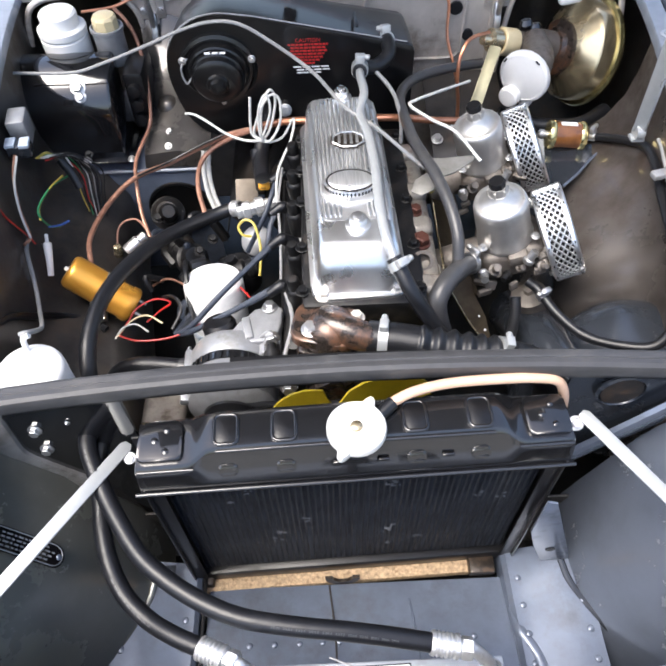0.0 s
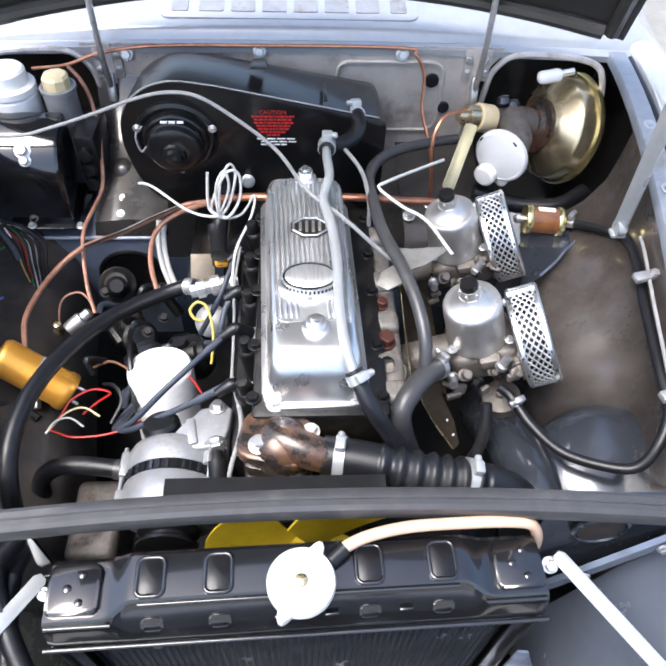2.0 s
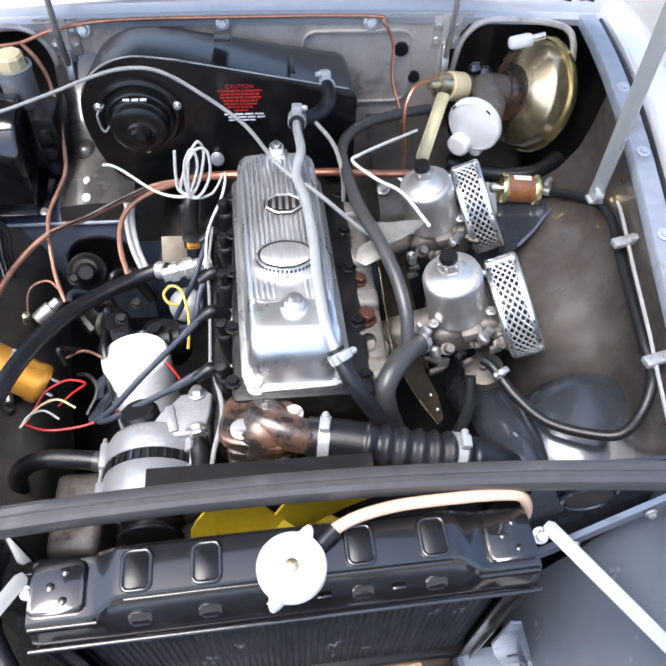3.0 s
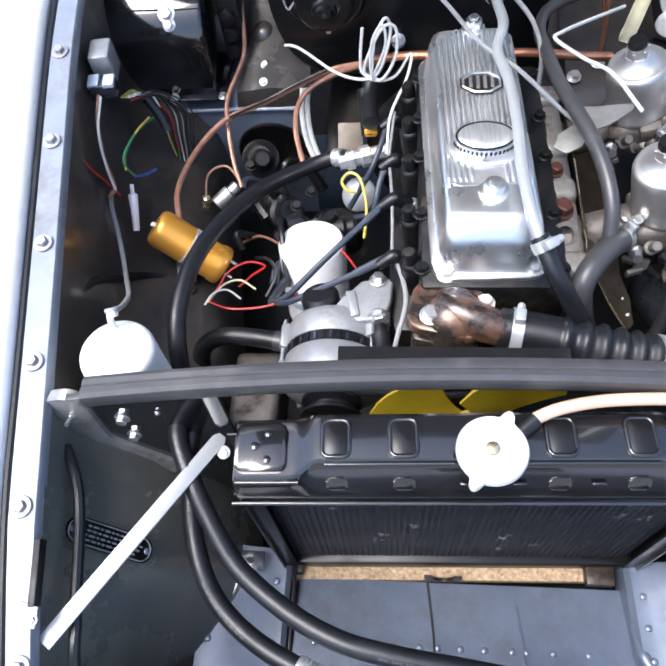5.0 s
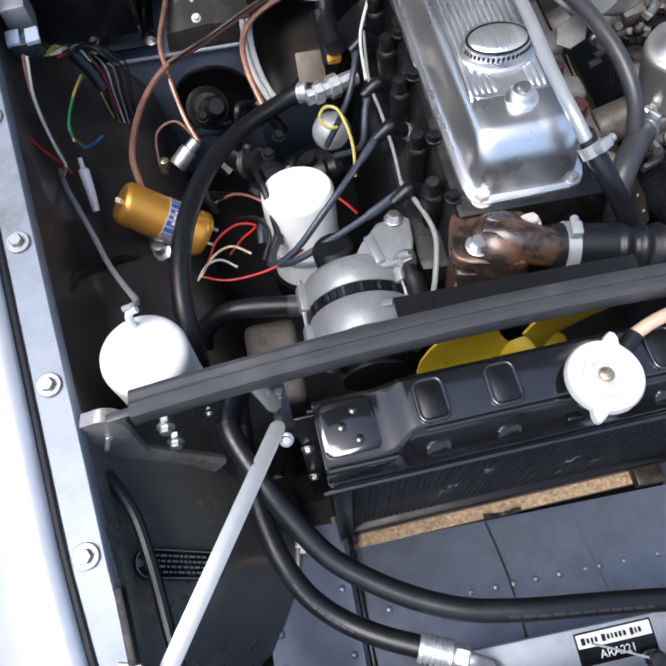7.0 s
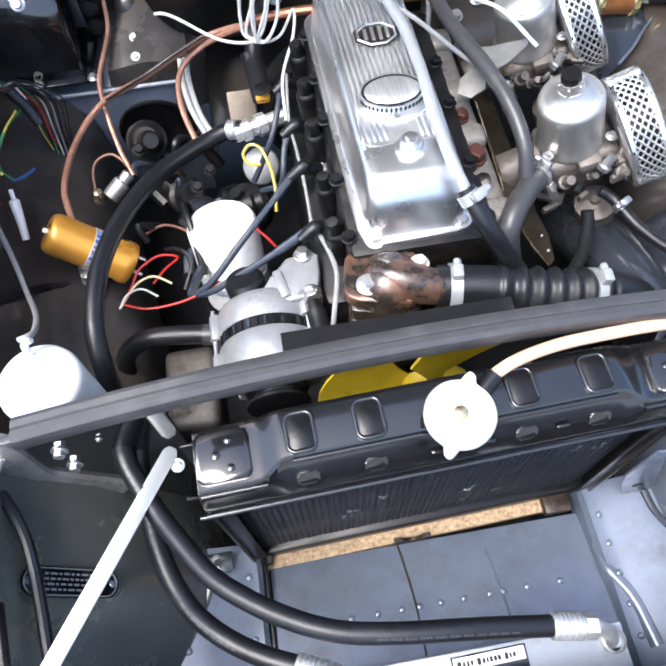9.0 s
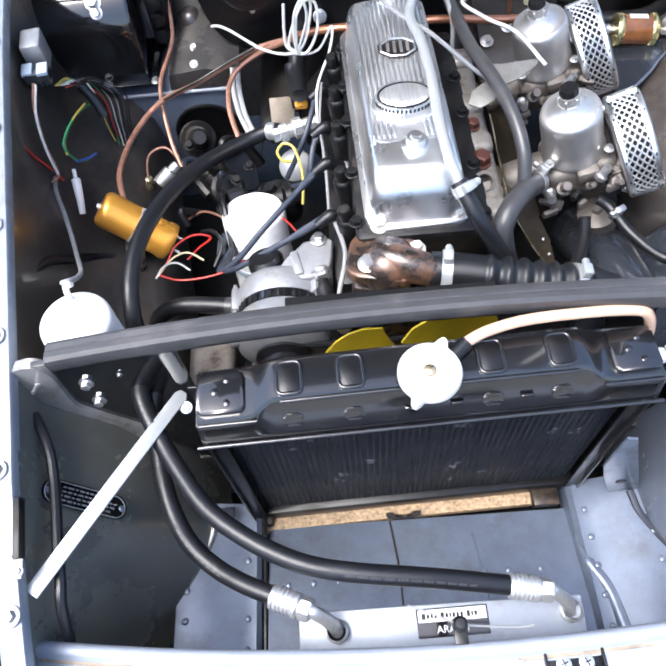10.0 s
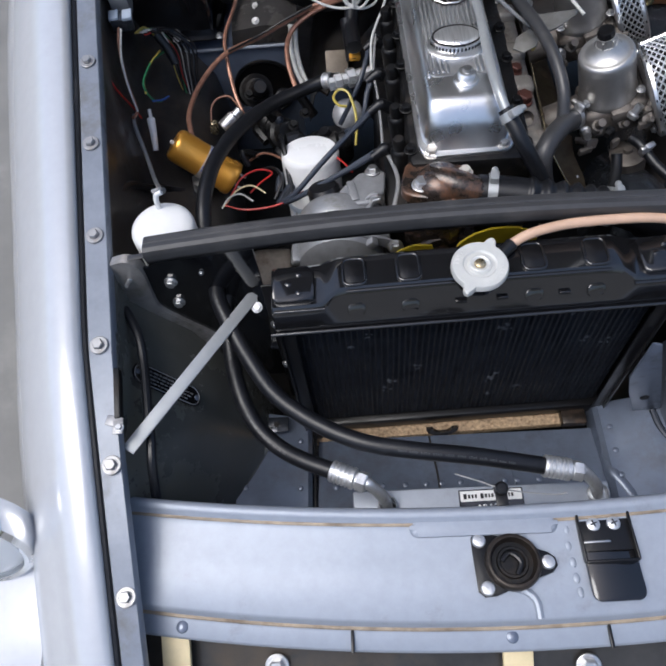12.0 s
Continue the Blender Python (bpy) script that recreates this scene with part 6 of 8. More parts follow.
bm = bmesh.new()
tube(bm, OIL_LINE, 0.0122, 16, 10)
part("tube", bm, M_RUBBER, oil_hose)
bm = bmesh.new()
lathe(bm, [(0.0138, 0.0), (0.0146, 0.001), (0.0146, 0.004), (0.0136, 0.005), (0.0136, 0.008), (0.0146, 0.009), (0.0146, 0.014), (0.011, 0.016), (0.011, 0.022), (0, 0.022)], frame_to(OIL_LINE[1], OIL_LINE[0]), 24)
part("end_sleeve", bm, M_FITTING, oil_hose, "silver crimped end sleeve")
hose("heater_hose", [(-0.21, 0.262, 0.655), (-0.280, 0.274, 0.656), (-0.328, 0.279, 0.652), (-0.358, 0.275, 0.636), (-0.374, 0.272, 0.60), (-0.380, 0.268, 0.54)], 0.013, M_RUBBER, "black hose joining a grey pipe behind the alternator", "hose", 14)
bm = bmesh.new()
tube(bm, [(-0.19, 0.260, 0.654), (-0.255, 0.269, 0.657)], 0.0142, 14, 4)
solo("hose_sleeve", bm, M_GREYRUB, "grey sleeve on the hose behind the alternator", "sleeve")
bm = bmesh.new()
box(bm, (0.07, 0.12, 0.10), Matrix.Translation((-0.285, 0.22, 0.56)), 0.012, 3)
solo("engine_mount", bm, M_CARBD, "grimy engine mount bracket", "bracket")

# ---- small dark clutter low between engine and inner wing ----
clutter = thing("steering_column_joint", (-0.31, 0.62, 0.55), "greasy black steering joint and rubber boots", "steering")
for i, (p, r, h, d) in enumerate((((-0.325, 0.665, 0.615), 0.033, 0.03, (0.1, -0.6, 0.8)), ((-0.318, 0.635, 0.64), 0.019, 0.05, (0.2, -0.5, 0.6)), ((-0.300, 0.60, 0.60), 0.026, 0.06, (0.3, -0.8, 0.3)), ((-0.275, 0.55, 0.60), 0.030, 0.05, (0.3, -0.4, 0.6)), ((-0.23, 0.50, 0.60), 0.028, 0.06, (0.8, -0.2, 0.2)), ((-0.19, 0.49, 0.625), 0.022, 0.05, (0.9, 0.1, 0.2)), ((-0.24, 0.46, 0.60), 0.018, 0.04, (0, -0.3, 1)))):
    bm = bmesh.new()
    lathe(bm, [(r * 0.8, 0), (r, h * 0.15), (r, h * 0.5), (r * 0.78, h * 0.6), (r * 0.85, h * 0.8), (r * 0.6, h), (0, h)], frame_to(p, Vector(p) + Vector(d)), 20)
    part("joint" if i < 4 else "linkage", bm, M_BLOCK, clutter)
for p in ((-0.33, 0.61, 0.655), (-0.245, 0.52, 0.655), (-0.225, 0.555, 0.65)):
    fix(clutter, ME_DARK, p, (0.2, -0.4, 1), "bolt", 0.9)
rnd = random.Random(11)
for i in range(16):
    p = V(rnd.uniform(-0.345, -0.20), rnd.uniform(0.43, 0.66), rnd.uniform(0.575, 0.63))
    q = p + V(rnd.uniform(-0.05, 0.05), rnd.uniform(-0.07, 0.07), rnd.uniform(0.0, 0.035))
    bm = bmesh.new()
    tube(bm, [p, p.lerp(q, 0.5) + V(rnd.uniform(-0.02, 0.02), 0, rnd.uniform(0.01, 0.03)), q], rnd.uniform(0.004, 0.011), 8, 6)
    part("linkage", bm, (M_BLOCK, M_RUBBER, M_BLACKS, M_LEAD)[i % 4], clutter)

# ================= carburettors and air filters =================
def carburettor(x, y, z):
    """A constant-depression carburettor: domed dashpot, damper cap, body, float bowl."""
    th = thing("carburettor", (x, y, z - 0.16), "dull alloy carburettor with a bell-shaped dashpot", "carburettor", "twin carburettors")
    m = Matrix.Translation((x, y, z)) @ pose(0, 0, 0, 2, -17, 0)
    bm = bmesh.new()
    lathe(bm, [(0.0400, -0.094), (0.0424, -0.090), (0.0426, -0.084), (0.0406, -0.081), (0.0402, -0.060), (0.0398, -0.030), (0.0392, -0.019), (0.0376, -0.0145), (0.0345, -0.0125), (0.0325, -0.0128), (0.028, -0.0105), (0.022, -0.0065), (0.0175, -0.001), (0.0155, 0.003), (0, 0.003)], m, 48)
    part("dashpot", bm, M_CARB, th, "", 50)
    bm = bmesh.new()
    lathe(bm, [(0.0180, -0.004), (0.0145, 0.003), (0.0126, 0.013), (0.0130, 0.0155), (0, 0.0155)], m, 24)
    neck = part("neck", bm, M_CARB, th, "ribbed bright neck")
    for k in range(6):
        a = radians(60 * k)
        bm = bmesh.new()
        box(bm, (0.004, 0.0035, 0.016), m @ Matrix.Translation((0.0136 * math.cos(a), 0.0136 * math.sin(a), 0.005)) @ pose(0, 0, 0, 0, 0, 60 * k), 0.001)
        part("rib", bm, M_CARB, neck)
    bm = bmesh.new()
    lathe(bm, [(0.0105, 0.0150), (0.0120, 0.0155), (0.0122, 0.0225), (0.0108, 0.0255), (0, 0.026)], m, 10)
    part("damper_cap", bm, M_BLACKS, th, "dark damper cap")
    bm = bmesh.new()
    box(bm, (0.095, 0.080, 0.055), m @ Matrix.Translation((0.004, -0.002, -0.118)), 0.012, 3)
    box(bm, (0.030, 0.095, 0.020), m @ Matrix.Translation((0.010, -0.004, -0.099)), 0.005)
    part("body", bm, M_CARBD, th)
    bm = bmesh.new()
    tube(bm, [m @ V(-0.04, 0, -0.115), m @ V(-0.085, 0, -0.120), m @ V(-0.12, 0.005, -0.13)], 0.026, 18, 4)
    part("inlet_stub", bm, M_CARBD, th)
    bm = bmesh.new()
    lathe(bm, [(0.033, -0.05), (0.035, -0.03), (0.035, 0.0), (0.037, 0.002), (0.037, 0.008), (0.026, 0.012), (0.01, 0.014), (0.008, 0.022), (0, 0.022)], m @ Matrix.Translation((0.018, -0.052, -0.188)) @ Matrix.Scale(0.75, 4), 28)
    bowl = part("float_bowl", bm, M_CARBD, th, "grimy float bowl")
    for dx, dy in ((-0.038, -0.028), (0.040, -0.030), (0.0, 0.045)):
        fix(th, ME_SMALL, m @ V(dx, dy, -0.076), (0, 0, 1), "screw", 0.9)
    for k, (dx, dy, dz) in enumerate(((-0.045, -0.055, -0.10), (-0.03, -0.065, -0.088), (0.02, -0.06, -0.095), (0.045, -0.05, -0.105))):
        bm = bmesh.new()
        lathe(bm, [(0.008, 0), (0.009, 0.006), (0.006, 0.008), (0.006, 0.022), (0, 0.022)], m @ Matrix.Translation((dx, dy, dz)) @ pose(0, 0, 0, 70 - 40 * k, 20 * k, 0), 10)
        part("linkage_pin", bm, M_CARBD if k % 2 else M_STEEL, th)
    rnd = random.Random(int(y * 1000))
    for k in range(14):
        q = m @ V(rnd.uniform(-0.055, 0.055), rnd.uniform(-0.075, -0.035), rnd.uniform(-0.135, -0.088))
        bm = bmesh.new()
        if k % 3:
            lathe(bm, [(0.007, 0), (0.008, 0.004), (0.005, 0.006), (0.0045, 0.016), (0, 0.017)], frame_to(q, q + V(rnd.uniform(-1, 1), rnd.uniform(-1, -0.2), rnd.uniform(-0.2, 1))), 8)
        else:
            box(bm, (rnd.uniform(0.012, 0.028), 0.007, rnd.uniform(0.008, 0.016)), Matrix.Translation(q) @ pose(0, 0, 0, rnd.uniform(-30, 30), rnd.uniform(-30, 30), rnd.uniform(-40, 40)), 0.002)
        part("linkage_piece", bm, (M_CARBD, M_CARBD, M_BLOCK)[k % 3], th)
    return th


_sl = bmesh.new()
box(_sl, (0.0016, 0.004, 0.0018))
ME_SLOT = mesh_of("slot", _sl, M_BLOCK)


def air_filter(x, y, z, yaw):
    """A round pancake filter seen edge on: chrome end plates with a diamond mesh band between."""
    th = thing("air_filter", (x, y, z - 0.07), "chrome pancake air filter with a diamond mesh band", "air filter", "air filters")
    m = Matrix.Translation((x, y, z)) @ pose(0, 0, 0, 0, 0, yaw) @ pose(0, 0, 0, 0, 65, 0)
    R_, Wd = 0.0705, 0.043
    bm = bmesh.new()
    lathe(bm, [(R_ - 0.007, 0.003), (R_ - 0.007, Wd - 0.003)], m, 40)
    part("filter_element", bm, M_BLOCK, th, "dark filter element")
    for k, (h0, h1) in enumerate(((-0.001, 0.0065), (Wd - 0.0065, Wd + 0.001))):
        bm = bmesh.new()
        o, i = (h0, h1) if k == 0 else (h1, h0)
        lathe(bm, [(0, o), (R_ - 0.004, o), (R_ - 0.0005, o + (i - o) * 0.2), (R_ + 0.0008, o + (i - o) * 0.4), (R_ + 0.0008, i), (R_ - 0.003, i)], m, 56)
        rim = part("end_plate", bm, M_ALU, th, "chrome end plate")
        for a in range(0, 360, 24):
            slot = hang(new("slot", ME_SLOT), rim)
            slot.matrix_basis = m @ Matrix.Rotation(radians(a), 4, 'Z') @ Matrix.Translation((R_ + 0.0006, 0, (o + i) / 2 + (0.0006 if k == 0 else -0.0006)))
    bm = bmesh.new()
    N, K = 34, 8
    w0, w1 = 0.006, Wd - 0.006
    r = R_ - 0.001
    for s in (1, -1):
        for i in range(N):
            line = []
            for k in range(K + 1):
                u = k / K
                a = 2 * math.pi * (i + s * u * 3.5) / N
                line.append(m @ V((r + 0.0004 * s) * math.cos(a), (r + 0.0004 * s) * math.sin(a), w0 + (w1 - w0) * u))
            tube(bm, line, 0.00125, 4, 1, raw=True)
    tagged(part("mesh_band", bm, M_MESH, th, "bright diamond wire mesh", 80), kind="stuff")
    for a in (100, 35, -25, 160):
        p = m @ V((R_ - 0.008) * math.cos(radians(a)), (R_ - 0.008) * math.sin(radians(a)), -0.002)
        fix(th, ME_SMALL, p, m.to_3x3() @ V(0, 0, -1), "bolt", 0.8)
        bm = bmesh.new()
        q = m @ V((R_ + 0.0015) * math.cos(radians(a)), (R_ + 0.0015) * math.sin(radians(a)), 0.004)
        q2 = m @ V((R_ + 0.0015) * math.cos(radians(a)), (R_ + 0.0015) * math.sin(radians(a)), Wd - 0.004)
        tube(bm, [q, q2], 0.0026, 8, 2)
        part("clamp_bar", bm, M_CHROME, th)
    return th


carburettor(0.228, 0.588, 0.864)
carburettor(0.229, 0.402, 0.866)
air_filter(0.307, 0.600, 0.782, -2)
air_filter(0.309, 0.390, 0.788, -2)
# inlet and exhaust manifolds
man = thing("exhaust_manifold", (0.13, 0.45, 0.70), "rust-spotted cast exhaust manifold", "manifold")
bm = bmesh.new()
box(bm, (0.034, 0.36, 0.045), Matrix.Translation((0.128, 0.455, 0.765)), 0.012, 3)
for y in (0.30, 0.42, 0.50, 0.60):
    box(bm, (0.040, 0.036, 0.030), Matrix.Translation((0.124, y, 0.785)), 0.010, 3)
tube(bm, [(0.13, 0.36, 0.75), (0.15, 0.38, 0.70), (0.16, 0.40, 0.60), (0.16, 0.42, 0.45)], 0.024, 14)
part("casting", bm, M_MANIF, man)
for y, k in ((0.386, 1.5), (0.455, 1.1), (0.496, 1.0)):
    fix(man, ME_BRASS, (0.121, y, 0.789), (0.2, 0, 1), "nut", k)
bm = bmesh.new()
lathe(bm, [(0.016, -0.004), (0.016, 0.006), (0.011, 0.007), (0.011, -0.004)], frame_to((0.119, 0.346, 0.79), (0.125, 0.31, 0.84)), 20)
part("port_ring", bm, M_CARBD, man)
shield = thing("heat_shield", (0.17, 0.40, 0.68), "thin stained steel heat shield under the carburettors", "heat shield")
bm = bmesh.new()
sheet(bm, [[V(0.158, y, 0.765), V(0.166, y, 0.72), V(0.205, y, 0.690), V(0.225, y, 0.675)] for y in (0.375, 0.4, 0.5, 0.6, 0.66)], 0.0015)
part("sheet", bm, M_SHIELD, shield)
bm = bmesh.new()
sheet(bm, [[V(0.157, 0.372, 0.757), V(0.180, 0.360, 0.746), V(0.203, 0.362, 0.735)], [V(0.163, 0.352, 0.736), V(0.184, 0.344, 0.722), V(0.208, 0.348, 0.712)], [V(0.196, 0.320, 0.685), V(0.212, 0.318, 0.680), V(0.227, 0.324, 0.682)], [V(0.226, 0.296, 0.650), V(0.231, 0.297, 0.650), V(0.236, 0.302, 0.654)]], 0.0015)
fr = part("front_flap", bm, M_SHIELD, shield, "pointed folded flap with rivets")
bm = bmesh.new()
tube(bm, [(0.1575, 0.50, 0.767), (0.157, 0.372, 0.758), (0.163, 0.351, 0.737), (0.196, 0.319, 0.686), (0.226, 0.295, 0.651)], 0.0013, 6)
part("bright_edge", bm, M_ZINC, shield, "bright edge of the shield")
for p in ((0.204, 0.337, 0.700), (0.216, 0.324, 0.684), (0.226, 0.310, 0.666)):
    fix(fr, ME_SMALL, p, (0, -0.5, 1), "rivet", 0.3)
bm = bmesh.new()
m = Matrix.Translation((0.152, 0.480, 0.832)) @ pose(0, 0, 0, 6, -6, 20)
plate(bm, [(-0.045, -0.008), (-0.035, -0.022), (-0.012, -0.020), (0.004, -0.002), (0.030, -0.004), (0.070, 0.006), (0.078, 0.014), (0.055, 0.022), (0.028, 0.030), (0.010, 0.042), (-0.004, 0.036), (-0.006, 0.014), (-0.030, 0.010)], 0.0025, m, 0.001)
cb = solo("throttle_cable_bracket", bm, mat("dull_bracket_steel", (0.26, 0.255, 0.24), 0.42, 0.6, 0.25, 30, 0.15, 120, dirt=(0.1, 0.085, 0.065), dirt_amt=0.35, dirt_scale=18), "bare pressed-steel throttle cable bracket", "bracket")
bm = bmesh.new()
box(bm, (0.016, 0.004, 0.012), Matrix.Translation((0.142, 0.468, 0.822)) @ pose(0, 0, 0, 10, 20, 0), 0.001)
part("yellow_tag", bm, M_YEL_W, cb)
hose("choke_rod", [(0.256, 0.770, 0.815), (0.183, 0.695, 0.843), (0.140, 0.648, 0.860), (0.128, 0.630, 0.862), (0.158, 0.582, 0.866), (0.191, 0.555, 0.862), (0.223, 0.498, 0.848)], 0.0026, M_WIREW, "bent pale cable running to the carburettors", "cable", 8)
hose("throttle_cable", [(0.073, 0.730, 0.872), (0.104, 0.690, 0.852), (0.113, 0.630, 0.842), (0.115, 0.615, 0.80)], 0.0034, M_GREYC, "short grey throttle cable behind the engine", "cable", 8)
hose("heater_return_hose", [(0.30, 0.87, 0.79), (0.25, 0.845, 0.800), (0.183, 0.800, 0.815), (0.140, 0.757, 0.822), (0.120, 0.700, 0.83), (0.119, 0.640, 0.842), (0.124, 0.538, 0.860), (0.145, 0.462, 0.860), (0.160, 0.403, 0.850), (0.168, 0.357, 0.830), (0.169, 0.330, 0.80)], 0.0092, M_GREYRUB, "long grey-black rubber hose over the manifold", "hose")
hose("elbow_hose", [(0.195, 0.345, 0.785), (0.174, 0.325, 0.797), (0.148, 0.296, 0.800), (0.132, 0.272, 0.788), (0.135, 0.261, 0.76), (0.150, 0.260, 0.71)], 0.0145, M_GREYRUB, "curved dark grey elbow hose before the carburettor", "hose", 14)
solo("hose_clip", band((0.190, 0.341, 0.788), (0.205, 0.352, 0.782), 0.015, 0.008), M_STEEL, "steel clip on the elbow hose", "hose clip", "hose clips")
hose("float_vent_hose", [(0.262, 0.318, 0.735), (0.262, 0.300, 0.715), (0.256, 0.28, 0.68), (0.24, 0.265, 0.65), (0.225, 0.26, 0.62)], 0.0085, M_RUBBER, "short black hose under the float bowl")

# fuel filter and fuel hose
bm = bmesh.new()
sheet(bm, [[V(0.505, 0.672, 0.738), V(0.45, 0.676, 0.736), V(0.390, 0.674, 0.735)], [V(0.462, 0.632, 0.735), V(0.42, 0.625, 0.732), V(0.380, 0.615, 0.728)], [V(0.400, 0.570, 0.728), V(0.385, 0.56, 0.722), V(0.368, 0.55, 0.715)]], 0.003)
gs = part("steering_gusset", bm, M_BOWL, car, "blue-grey wedge-shaped gusset below the fuel filter")
bm = bmesh.new()
tube(bm, [(0.508, 0.671, 0.741), (0.463, 0.631, 0.738), (0.435, 0.60, 0.735), (0.400, 0.569, 0.731)], 0.0024, 8)
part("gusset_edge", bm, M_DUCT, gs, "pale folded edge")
ff = thing("fuel_filter", (0.43, 0.697, 0.72), "amber glass fuel filter with gold end caps", "fuel filter")
m = frame_to((0.389, 0.687, 0.754), (0.477, 0.679, 0.750)) @ Matrix.Translation((0, 0, 0.005)) @ Matrix.Scale(0.86, 4)
bm = bmesh.new()
lathe(bm, [(0.0275, 0.012), (0.0275, 0.066)], m, 32)
part("bowl", bm, M_AMBER, ff)
for h in (0.0, 0.064):
    bm = bmesh.new()
    lathe(bm, [(0.02, h), (0.029, h + 0.001), (0.030, h + 0.003), (0.030, h + 0.011), (0.029, h + 0.013), (0.02, h + 0.014), (0, h + 0.014)], m, 32)
    part("end_cap", bm, M_ZINCR, ff)
bm = bmesh.new()
for y in (0.0,):
    plate(bm, rrect(0.012, 0.034, 0.002), 0.0008, m @ Matrix.Translation((0, 0.0278, 0.039)) @ pose(0, 0, 0, -90, 0, 0))
part("paper_label", bm, M_WPRINT, ff)
for h, d in ((-0.016, 1), (0.078, 1)):
    bm = bmesh.new()
    lathe(bm, [(0.006, h - 0.004), (0.010, h), (0.010, h + 0.008), (0.007, h + 0.009), (0.007, h + 0.018)], m, 14)
    part("nipple", bm, M_STEEL, ff)
fh = hose("fuel_hose", [(0.462, 0.681, 0.752), (0.485, 0.664, 0.760), (0.503, 0.620, 0.786), (0.512, 0.567, 0.812), (0.507, 0.511, 0.822), (0.491, 0.433, 0.822), (0.477, 0.318, 0.812), (0.474, 0.263, 0.80), (0.458, 0.226, 0.78), (0.434, 0.207, 0.75), (0.397, 0.218, 0.735), (0.350, 0.244, 0.728), (0.316, 0.283, 0.735), (0.295, 0.322, 0.745), (0.280, 0.335, 0.75)], 0.0072, M_RUBBER, "black fuel hose looping along the inner wing", "hose")
for a, b in (((0.474, 0.673, 0.756), (0.485, 0.664, 0.760)), ((0.300, 0.312, 0.742), (0.295, 0.322, 0.745))):
    part("hose_clip", band(a, b, 0.0076, 0.010), M_STEEL, fh, "small steel clip")
hose("bonnet_release_cable", [(0.508, 0.530, 0.852), (0.505, 0.50, 0.850), (0.487, 0.406, 0.845), (0.466, 0.295, 0.842), (0.455, 0.231, 0.835), (0.441, 0.137, 0.825)], 0.0026, M_GREYC, "pale release cable along the wing channel", "cable", 8)
for p, nm in (((0.462, 0.258, 0.838), "pale clamp holding cables to the inner wing"), ((0.490, 0.452, 0.848), "small steel cable clip on the inner wing")):
    bm = bmesh.new()
    box(bm, (0.036, 0.016, 0.010), Matrix.Translation(p) @ pose(0, 0, 0, 0, 0, 14), 0.003)
    lathe(bm, [(0.0065, 0), (0.0065, 0.006), (0, 0.007)], Matrix.Translation(Vector(p) + V(0.012, 0, 0.004)), 8)
    solo("cable_clamp", bm, M_TIN, nm, "clamp", "cable clamps")

# ================= heater box =================
heater = thing("heater_box", (-0.06, 0.86, 0.72), "black heater box with a blower motor and red-printed warning", "heater")
front = spline([(x, z, 0) for x, z in ((-0.245, 0.725), (-0.268, 0.755), (-0.283, 0.80), (-0.289, 0.85), (-0.277, 0.90), (-0.242, 0.934), (-0.195, 0.948), (-0.13, 0.941))], 4)
front = [(q[0], q[1]) for q in front] + [(0.138, 0.886), (0.148, 0.880), (0.152, 0.870), (0.152, 0.70), (-0.20, 0.70)]
bm = bmesh.new()
rows = []
for y, k, kx in ((0.785, 1.0, 1.0), (0.830, 0.975, 0.995), (0.900, 0.90, 0.985), (0.925, 0.855, 0.975), (0.936, 0.80, 0.95), (0.942, 0.70, 0.92)):
    rows.append([V(-0.065 + (x + 0.065) * kx, y, 0.78 + (z - 0.78) * k) for x, z in front])
sheet(bm, rows, 0.003)
part("case", bm, M_HEATER, heater, "", 40)
bm = bmesh.new()
plate(bm, front, 0.008, Matrix.Translation((0, 0.788, 0)) @ pose(0, 0, 0, 90, 0, 0), 0.002, 2)
part("front_plate", bm, M_HEATER, heater, "", 40)
# Highlight along the front plate's edge, drawn as a thin pale tube.
bm = bmesh.new()
pts = [V(x, 0.786, z) for x, z in front[2:-4]]
tube(bm, pts, 0.0016, 8, 1, raw=True)
part("edge_highlight", bm, M_TIN, heater, "thin pale line drawn for the highlight on the front plate edge")
bm = bmesh.new()
plate(bm, rrect(0.026, 0.052, 0.003), 0.003, Matrix.Translation((-0.060, 0.862, 0.935)) @ pose(0, 0, 0, -14, 0, 0), 0.001)
part("fixing_tab", bm, M_BLACKS, heater, "black fixing tab on the case")
bm = bmesh.new()
box(bm, (0.006, 0.075, 0.002), Matrix.Translation((0.049, 0.822, 0.911)) @ pose(0, 0, 0, -8, 0, 0), 0.0008)
part("spring_strap", bm, M_BLACKS, heater, "narrow black spring strap")
for x, z in ((-0.265, 0.885), (-0.12, 0.928), (0.02, 0.900), (0.135, 0.876), (-0.01, 0.906)):
    bm = bmesh.new()
    box(bm, (0.012, 0.008, 0.003), Matrix.Translation((x, 0.79, z + 0.004)) @ pose(0, 0, 0, 0, 11, 0), 0.001)
    part("spring_clip", bm, M_STEEL, heater)
mm = frame_to((-0.198, 0.782, 0.850), (-0.198, 0.60, 0.832))
bm = bmesh.new()
lathe(bm, [(0.069, -0.004), (0.069, 0.004), (0.063, 0.007), (0.060, 0.004), (0.055, 0.004), (0.053, 0.014), (0.050, 0.016)], mm, 44)
part("mounting_ring", bm, M_HEATER, heater)
bm = bmesh.new()
lathe(bm, [(0.046, 0.004), (0.046, 0.024), (0.0475, 0.026), (0.0475, 0.032), (0.045, 0.034), (0.043, 0.046), (0.036, 0.052), (0.020, 0.054), (0.018, 0.060), (0.014, 0.062), (0.012, 0.070), (0.006, 0.073), (0, 0.073)], mm @ Matrix.Diagonal((1, 1, 0.8, 1)), 44)
part("blower_motor", bm, M_HEATER, heater, "gloss black blower motor")
bm = bmesh.new()
